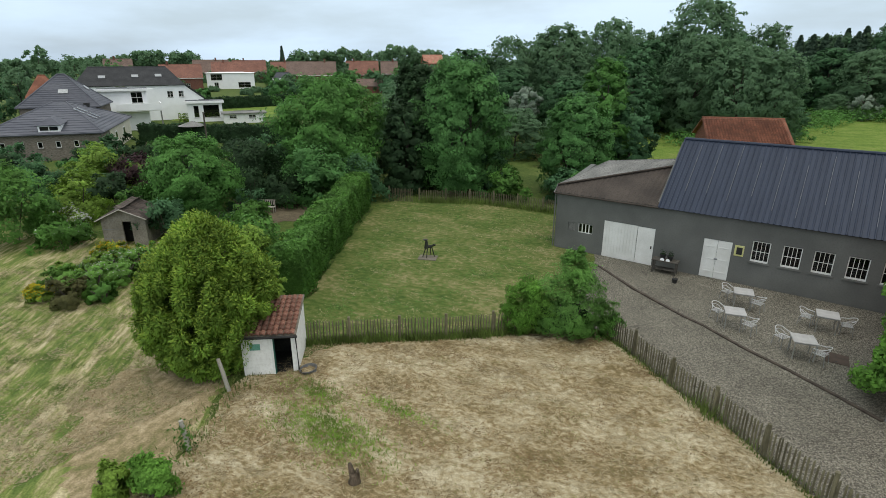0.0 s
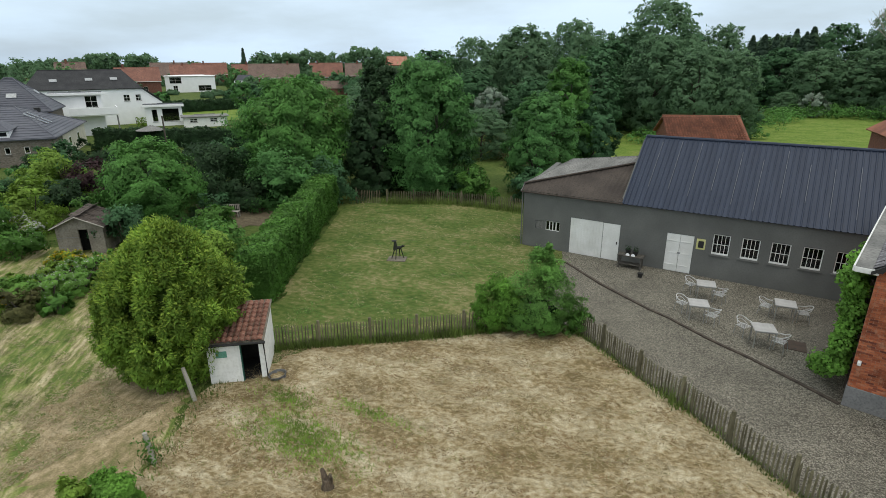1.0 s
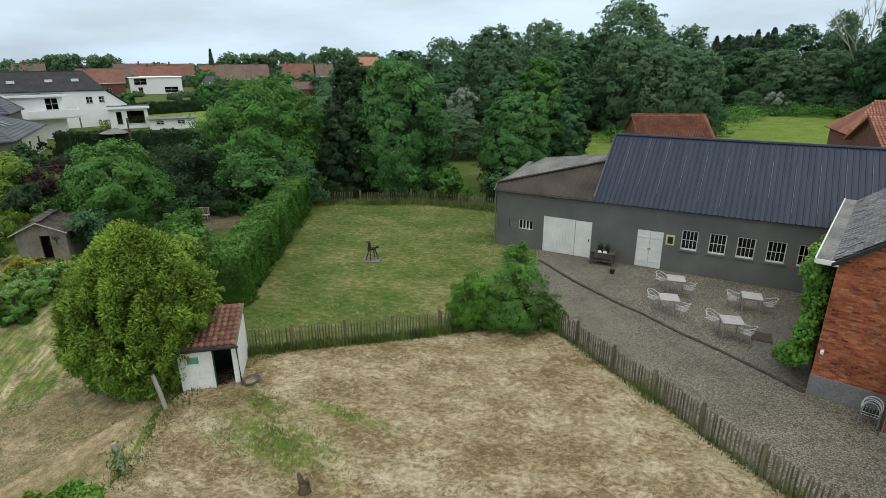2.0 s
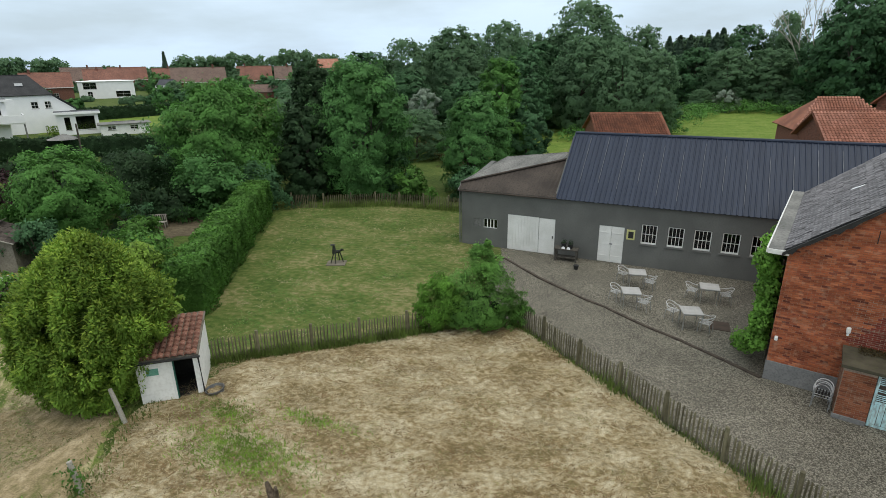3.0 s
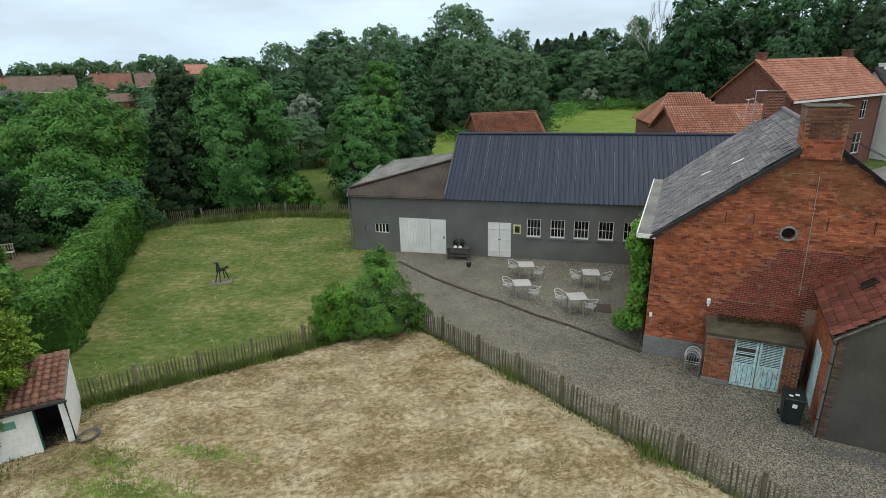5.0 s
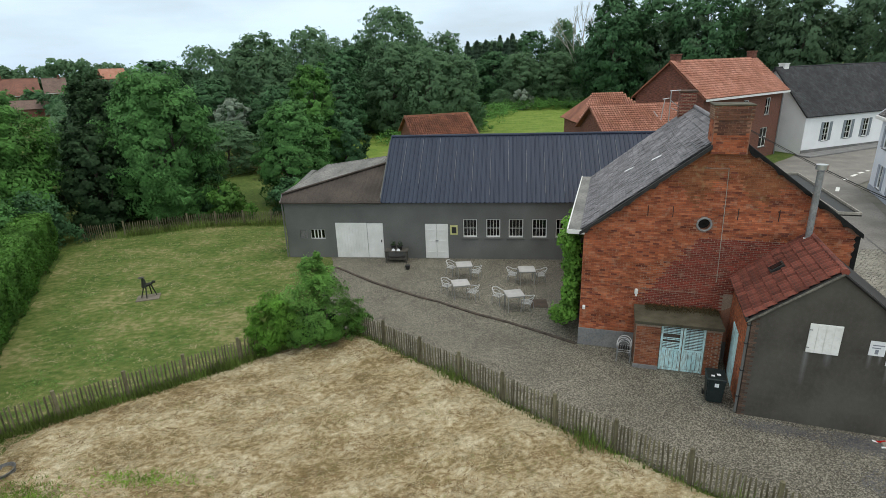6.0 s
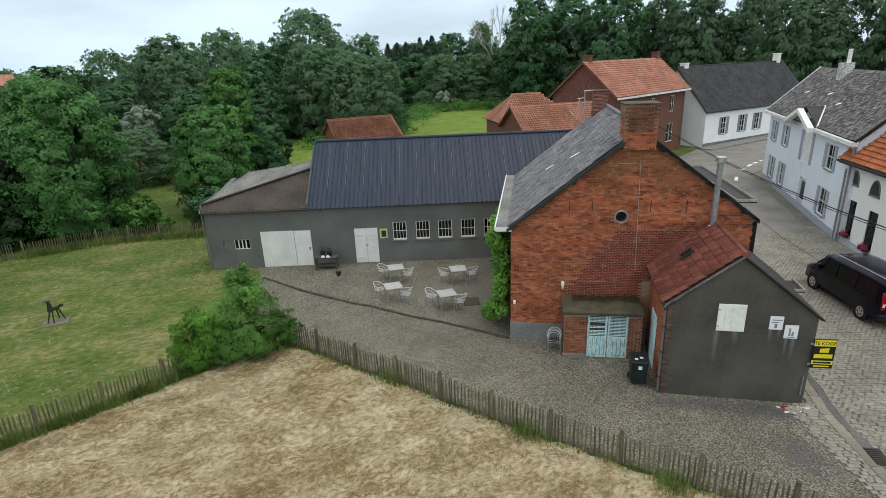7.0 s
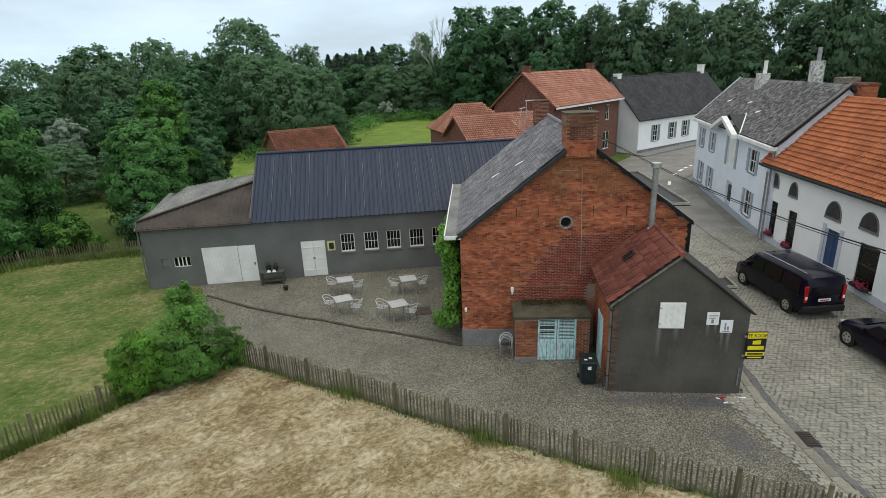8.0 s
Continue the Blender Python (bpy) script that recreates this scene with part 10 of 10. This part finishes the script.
def hip_lights(rf, L, W, E, R, hip, front=(), side=(), size=(0.5, 0.9), mat=None):
    """Roof windows on the front slope and on the right-hand hip of a roof."""
    k = (R - E) / (W / 2)
    e = E - 0.35 * k + 0.03
    a, _, _ = roof_frame((-0.35, -0.35, e), (L + 0.35, -0.35, e), (hip, W / 2, R + 0.03))
    b, _, _ = roof_frame((L + 0.35, -0.35, e), (L + 0.35, W + 0.35, e), (L - hip, W / 2, R + 0.03))
    for fm, spots in ((a, front), (b, side)):
        for x, y in spots:
            o = part("roof_light", bx(0, size[0], 0, size[1], 0.0, 0.09, bevel=0.015), M_zinc, rf)
            o.matrix_basis = fm @ pose(x, y, 0)
            part("roof_light_pane", bx(0.06, size[0] - 0.06, 0.08, size[1] - 0.08, 0.0905, 0.096), mat or M_carglass, o)


def hip_courses(rf, L, W, E, R, hip, n):
    """Raised tile courses on the front slope and the right-hand hip."""
    k = (R - E) / (W / 2)
    e = E - 0.35 * k
    A, B, C = Vector((-0.35, -0.35, e)), Vector((L + 0.35, -0.35, e)), Vector((L + 0.35, W + 0.35, e))
    P, Q = Vector((hip, W / 2, R)), Vector((L - hip, W / 2, R))
    for i in range(n):
        f = (i + 0.3) / n
        part("tile_course", rods([A.lerp(P, f), B.lerp(Q, f)], 0.05, 5), M_villaroof, rf)
        part("tile_course", rods([B.lerp(Q, f), C.lerp(Q, f)], 0.05, 5), M_villaroof, rf)
    for u, v in ((A, P), (B, Q), (C, Q)):
        part("hip_cap", rods([u, v], 0.1, 6), M_villaroof, rf)


# villa in front: low hipped roof
t, rf = cottage("grey_villa", -69.2, -10.6, 56, 11.3, 18.5, 2.95, 5.7, M_brickgrey, M_villaroof, "grey-roofed brick villa with small white windows",
                wins=[(1.6 + 1.72 * i, 1.35, 0.5, 0.7) for i in range(5)], hip=5.0, rows=1, cols=1)
hip_courses(rf, 11.3, 18.5, 2.95, 5.7, 5.0, 14)
hip_lights(rf, 11.3, 18.5, 2.95, 5.7, 5.0, side=((6.3, 3.4), (8.0, 3.4), (6.3, 2.0), (8.0, 2.0)), size=(0.5, 1.1))
sw = part("side_wall", bx(11.302, 11.34, 4.5, 18.4, -0.2, 2.9), M_cream, t, "cream rendered side wall")
for y in (7.2, 12.5):
    part("window_frame", bx(11.341, 11.37, y, y + 1.3, 0.9, 2.1, bevel=0.01), M_white, sw)
    part("window_pane", bx(11.371, 11.378, y + 0.12, y + 1.18, 1.02, 1.98), M_carglass, sw)
dm = part("dormer", bx(5.3, 7.4, 0.35, 2.4, 3.0, 3.75, bevel=0.03), M_whitewall, rf, "white dormer window")
part("dormer_pane", bx(5.5, 6.3, 0.32, 0.347, 3.2, 3.6), M_carglass, dm)
part("dormer_pane", bx(6.4, 7.2, 0.32, 0.347, 3.2, 3.6), M_carglass, dm)
bm = bmesh.new()
for q in (((5.1, 0.15, 3.76), (7.6, 0.15, 3.76), (6.35, 1.6, 4.55)), ((7.6, 0.15, 3.76), (7.6, 3.2, 3.9), (6.35, 3.2, 4.55), (6.35, 1.6, 4.55)), ((5.1, 3.2, 3.9), (5.1, 0.15, 3.76), (6.35, 1.6, 4.55), (6.35, 3.2, 4.55))):
    prism(bm, q, 0.06)
part("dormer_roof", bm, M_villaroof, dm)
# taller villa behind it: steep pyramid roof
t, rf = cottage("tall_villa", -80.8, -2.9, 57, 8.8, 8.3, 5.0, 8.7, M_brickgrey, M_villaroof, "villa with a steep hipped blue-grey tile roof", wins=[(1.2, 3.2, 1.3, 0.7), (6.2, 3.2, 1.3, 0.7)], hip=4.0, rows=1)
hip_courses(rf, 8.8, 8.3, 5.0, 8.7, 4.0, 16)
hip_lights(rf, 8.8, 8.3, 5.0, 8.7, 4.0, front=((4.6, 2.4),), side=((5.0, 2.8),), size=(1.1, 0.75), mat=M_zinc)
part("chimney", bx(7.6, 8.2, -2.2, -1.6, 3.5, 5.3), M_dark, t)
# long white house with a balconied wing
t, rf = cottage("long_white_house", -103.2, 12.6, 65, 17.0, 9.0, 6.4, 9.3, M_whitewall, M_slatedark, "long white house with a dark roof", wins=[(14.1, 4.0, 1.0, 1.1), (16.0, 4.0, 0.9, 1.1)], base=-1, hip=2.2)
hip_lights(rf, 17.0, 9.0, 6.4, 9.3, 2.2, front=((4.0, 2.2), (9.2, 2.4), (13.0, 2.5)), size=(1.1, 0.8), mat=M_zinc)
bm = bmesh.new()
prism(bm, ((17.004, 0.02, -1), (20.2, 0.02, -1), (20.2, 0.02, 3.6), (17.004, 0.02, 6.2)), 5.0)
part("end_wing", bm, M_whitewall, t)
bm = bmesh.new()
prism(bm, ((17.3, -0.2, 6.15), (20.4, -0.2, 3.62), (20.4, 5.2, 3.62), (17.3, 5.2, 6.15)), -0.15)
part("end_wing_roof", bm, M_slatedark, t)
t, rf = cottage("white_wing", -87.9, 9.6, 65, 6.6, 9.0, 6.1, 6.25, M_whitewall, M_fardark, "white two-storey house wing with a balcony", wins=[(4.4, 4.1, 1.6, 1.7), (1.0, 0.4, 2.0, 1.8)], hip=2.5)
bal = part("balcony", bx(2.2, 8.4, -1.7, -0.004, 2.95, 3.1, bevel=0.02), M_whitewash, t)
part("parapet", bx(2.2, 8.4, -1.76, -1.62, 3.104, 4.15, bevel=0.01), M_whitewall, bal)
part("parapet", bx(8.28, 8.4, -1.61, 2.6, 3.104, 4.15, bevel=0.01), M_whitewall, bal)
part("balcony_post", bx(8.1, 8.3, -1.65, -1.45, -0.3, 2.94), M_etern, bal)
part("roof_band", bx(-0.3, 7.6, -0.6, -0.36, 5.95, 6.3, bevel=0.02), M_whitewall, t)
t, rf = cottage("white_pavilion", -90.2, 24.8, 58, 5.8, 5.0, 3.5, 3.62, M_whitewall, M_fardark, "white modern garden pavilion with a large window", wins=[(1.0, 0.7, 0.9, 2.1), (2.6, 0.7, 2.7, 2.2)], hip=2.0, cols=1, rows=1)
part("roof_band", bx(-0.4, 6.2, -0.5, -0.36, 3.2, 3.6, bevel=0.02), M_whitewall, t)
cottage("white_garage", -82.9, 27.0, 58, 7.0, 4.0, 1.75, 1.9, M_whitewash, M_etern, "low white garage with a flat roof", wins=[(1.0, 0.8, 1.2, 0.6), (4.2, 0.8, 1.2, 0.6)], hip=1.8)
cottage("white_villa", -191.5, 91.5, 56, 17.0, 9.0, 5.8, 6.0, M_whitewall, M_whitewall, "white two-storey modern villa", wins=[(1.5, 3.2, 4.0, 2.2), (11.0, 0.4, 4.5, 2.0), (2.5, 0.4, 1.5, 2.0)], hip=3.5)
t, rf = cottage("red_roofed_house", -199, 99, 56, 15.0, 9.0, 5.0, 9.7, M_whitewall, M_farred, "white house with a weathered red tile roof behind", chim=((4.0, 4.0, 10.2, M_brickfar),))
cottage("small_white_house", -178, 111, 20, 5.0, 7.0, 2.8, 5.8, M_whitewall, M_fardark, "small white gabled house far off", wins=[(1.8, 2.6, 1.2, 1.2)])
for x, y, a, L, R, roof in ((-185.9, 71.3, 61, 13, 9.0, M_farred), (-178.5, 118.8, 49, 19, 9.8, M_farbrown), (-166.5, 139.7, 44, 13, 10.0, M_farred), (-203.5, 130.5, 52, 9, 9.6, M_farred), (-166.1, 160.7, 41, 7, 9.8, M_farbrown),
                           (-253.9, 123.8, 58, 16, 10.4, M_farbrown), (-252.6, 144.5, 55, 16, 10.2, M_farred), (-215.7, 66.9, 65, 9, 10.8, M_farbrown)):
    t, rf = cottage("village_house", x, y, a, L, 9.0, 4.8, R, M_brickfar, roof, "red-roofed brick village house in the distance", wins=[(1.4 + 3.1 * k, 1.3, 1.3, 1.5) for k in range(int((L - 1) / 3.1))], group="village houses", chim=((L * rnd.uniform(0.1, 0.8), 4.1, R + 0.9, M_brickfar),))
    part("gutter", bx(-0.3, L + 0.3, -0.5, -0.36, 4.35, 4.5), M_whitewash, rf)
t, rf = cottage("village_house", -128.5, 106.9, 43, 9, 5, 2.4, 4.4, M_brickfar, M_farbrown, "low brick garden house with a brown roof", group="village houses")
cottage("orange_roofed_house", -111.5, 8.0, 71, 5.5, 8.0, 4.5, 7.9, M_brickfar, M_tileold, "brick house end with an orange roof", hip=2.2)
cottage("orange_house", -178.5, 208.5, 50, 10, 9, 2.6, 6.6, M_brickfar, M_tilepink, "orange-roofed house on the skyline", z=6.3, base=-7)
cottage("grey_roofed_house", -165, 218, 37, 13, 8, 2.8, 5.6, M_whitewall, M_fardark, "white house with a grey roof on the skyline", z=5.5, base=-7)
hedge("clipped_hedge", (-72.7, 7.9), (-54.0, 19.3), 1.6, 2.25, L_dark, "dark clipped hedge before the white houses", 401, leaf=0.34, dens=46)
hedge("clipped_hedge", (-112, 38), (-106, 62), 1.6, 2.4, L_dark, "dark clipped garden hedge", 402, leaf=0.6, dens=14)
zone("garden_lawn", [(-112, 36), (-106, 62), (-88, 48), (-84, 32), (-95, 24)], 0.0, M_meadow, "bright green garden lawn by the white houses", "lawn", step=3, amount=0.2)
rt = thing("trellis_row", pose(-92, 24.0, 0, 0, 0, 58), "row of thin posts and young vines in the garden", "vines")
for i in range(16):
    part("post", rods([(i * 0.85, 0, -0.1), (i * 0.85, 0, 1.5)], 0.05, 5), M_timber, rt)
rng = np.random.default_rng(333)
p = np.stack((rng.random(1500) * 13, rng.normal(0, 0.35, 1500), rng.random(1500) * 1.4 + 0.05), 1)
leaves("foliage", p, rng.normal(0, 1, (1500, 3)) + np.array((0, 0, 0.4)), 0.34, L_lime, rt, 334, tri=True)


def open_gardens(x, y):
    """The low gardens before the white villa, where nothing tall stands."""
    return 0.55 < (y + 28.8) / (4.5 - x) < 0.76 and x > -192


for i in range(40):
    x, y = -76 - 95 * rnd.random(), -30 + 160 * rnd.random()
    if not (-118 < x < -78 and -14 < y < 60) and not open_gardens(x, y):
        shrub("village_shrub", x, y, rnd.uniform(2.0, 3.4), rnd.uniform(4, 6), rnd.choice((L_deep, L_oak, L_dark, L_hazewood)), 420 + i, "green garden shrub among the village houses", lobes=12, per=80, leaf=0.45, group="village shrubs")
EXTRA = [(-140 - 110 * rnd.random(), -10 + 200 * rnd.random()) for _ in range(40)]
NAMED = ((-137.4, 19.8, 13.5, 7.5), (-172.5, 40.2, 12, 11), (-179.9, 48.7, 12, 9), (-188, 58, 10.5, 10), (-164.3, 58.4, 8.0, 9), (-148.3, 18.5, 9, 8), (-150.1, 63.4, 2.2, 5), (-132.6, 53.7, 3.4, 4), (-186.0, 118.1, 8.0, 9), (-129.4, 75.9, 5.5, 6), (-139.2, 79.5, 2.6, 4), (-139.6, 109.9, 7, 5),
         (-159.6, 132.3, 9.5, 5), (-121.8, 113.2, 6, 7), (-134.2, 86.0, 4.0, 7), (-123.9, 82.6, 4.0, 7), (-125.0, 88.9, 4.5, 7), (-151.2, 80.1, 1.8, 4), (-127.1, 43.2, 4.0, 5), (-120.2, 4.1, 8, 9), (-106.5, -6.5, 7, 8), (-130.4, 132.1, 8, 10),
         (-113.9, 119.8, 7, 9), (-227.5, 161.4, 12.5, 8), (-106.0, 100.4, 6, 9), (-175, 150, 8, 9), (-150, 118, 6, 8), (-195, 150, 8, 9), (-140, 128, 6.5, 8), (-90, 95, 5, 8), (-78, 75, 5.5, 8), (-66, 62, 5.5, 8), (-58, 48, 6, 8), (-50, 60, 7, 9), (-110, -22, 6, 8), (-100, 160, 8, 10), (-80, 130, 9, 10), (-70, 100, 9, 10))
for i, (x, y, h, w) in enumerate(tuple((x, y, 3.5 + 3.5 * rnd.random(), 6 + 4 * rnd.random()) for x, y in EXTRA if not open_gardens(x, y)) + NAMED):
    tree("village_tree", x, y, h, w, rnd.choice((L_deep, L_oak, L_hazewood)), 450 + i, "round green tree among the village gardens", lobes=34, tufts=4, per=16, leaf=0.75, low=0.03, group="village trees", clump=(0.11, 0.17))
for i, (x, y, h, w) in enumerate(((-158, 112, 5, 8), (-150, 122, 5, 8), (-166, 104, 3.0, 6), (-172, 114, 5.5, 7), (-148, 135, 5.5, 8), (-160, 148, 7, 8), (-205, 85, 8, 9), (-170, 70, 2.4, 5), (-176, 84, 1.6, 4), (-160, 90, 1.6, 5), (-210, 112, 8, 9), (-188, 124, 7.5, 8))):
    tree("village_tree", x, y, h, w, rnd.choice((L_deep, L_oak, L_hazewood)), 650 + i, "round green tree among the village gardens", lobes=34, tufts=4, per=16, leaf=0.75, low=0.02, group="village trees", clump=(0.11, 0.17))
cy = thing("cypress_tree", pose(-230, 158, 0), "tall dark pointed cypress on the skyline", "tree")
trunk_mesh(cy, 15.0, 0.25, 580, limbs=3, spread=0.6)
rng = np.random.default_rng(581)
z = rng.random(2600) ** 1.25 * 16.5 + 0.4
ang = rng.random(2600) * math.tau
rr = 2.3 * np.clip(1 - z / 17.6, 0.03, 1) ** 0.8 * rng.uniform(0.75, 1.05, 2600)
p = np.stack((rr * np.cos(ang), rr * np.sin(ang), z), 1)
leaves("crown", p, p * np.array((1, 1, 0)) + np.array((0, 0, 0.4)), 0.9, L_pine, cy, 582, tri=True)
po = thing("wooden_pole", pose(-58.0, 8.5, 0), "thin wooden pole among the gardens", "pole")
part("shaft", rods([(0, 0, 0), (0, 0, 4.6)], 0.09), M_bark, po)
ps = thing("garden_parasol", pose(-66.0, 11.5, 0), "pale grey closed-off garden parasol roof by the hedge", "parasol")
part("pole", rods([(0, 0, 0), (0, 0, 2.4)], 0.05), M_zinc, ps)
bm = bmesh.new()
bmesh.ops.create_cone(bm, cap_ends=True, segments=8, radius1=1.9, radius2=0.05, depth=0.6)
bmesh.ops.translate(bm, vec=(0, 0, 2.5), verts=bm.verts[:])
part("canopy", bm, M_etern, ps)
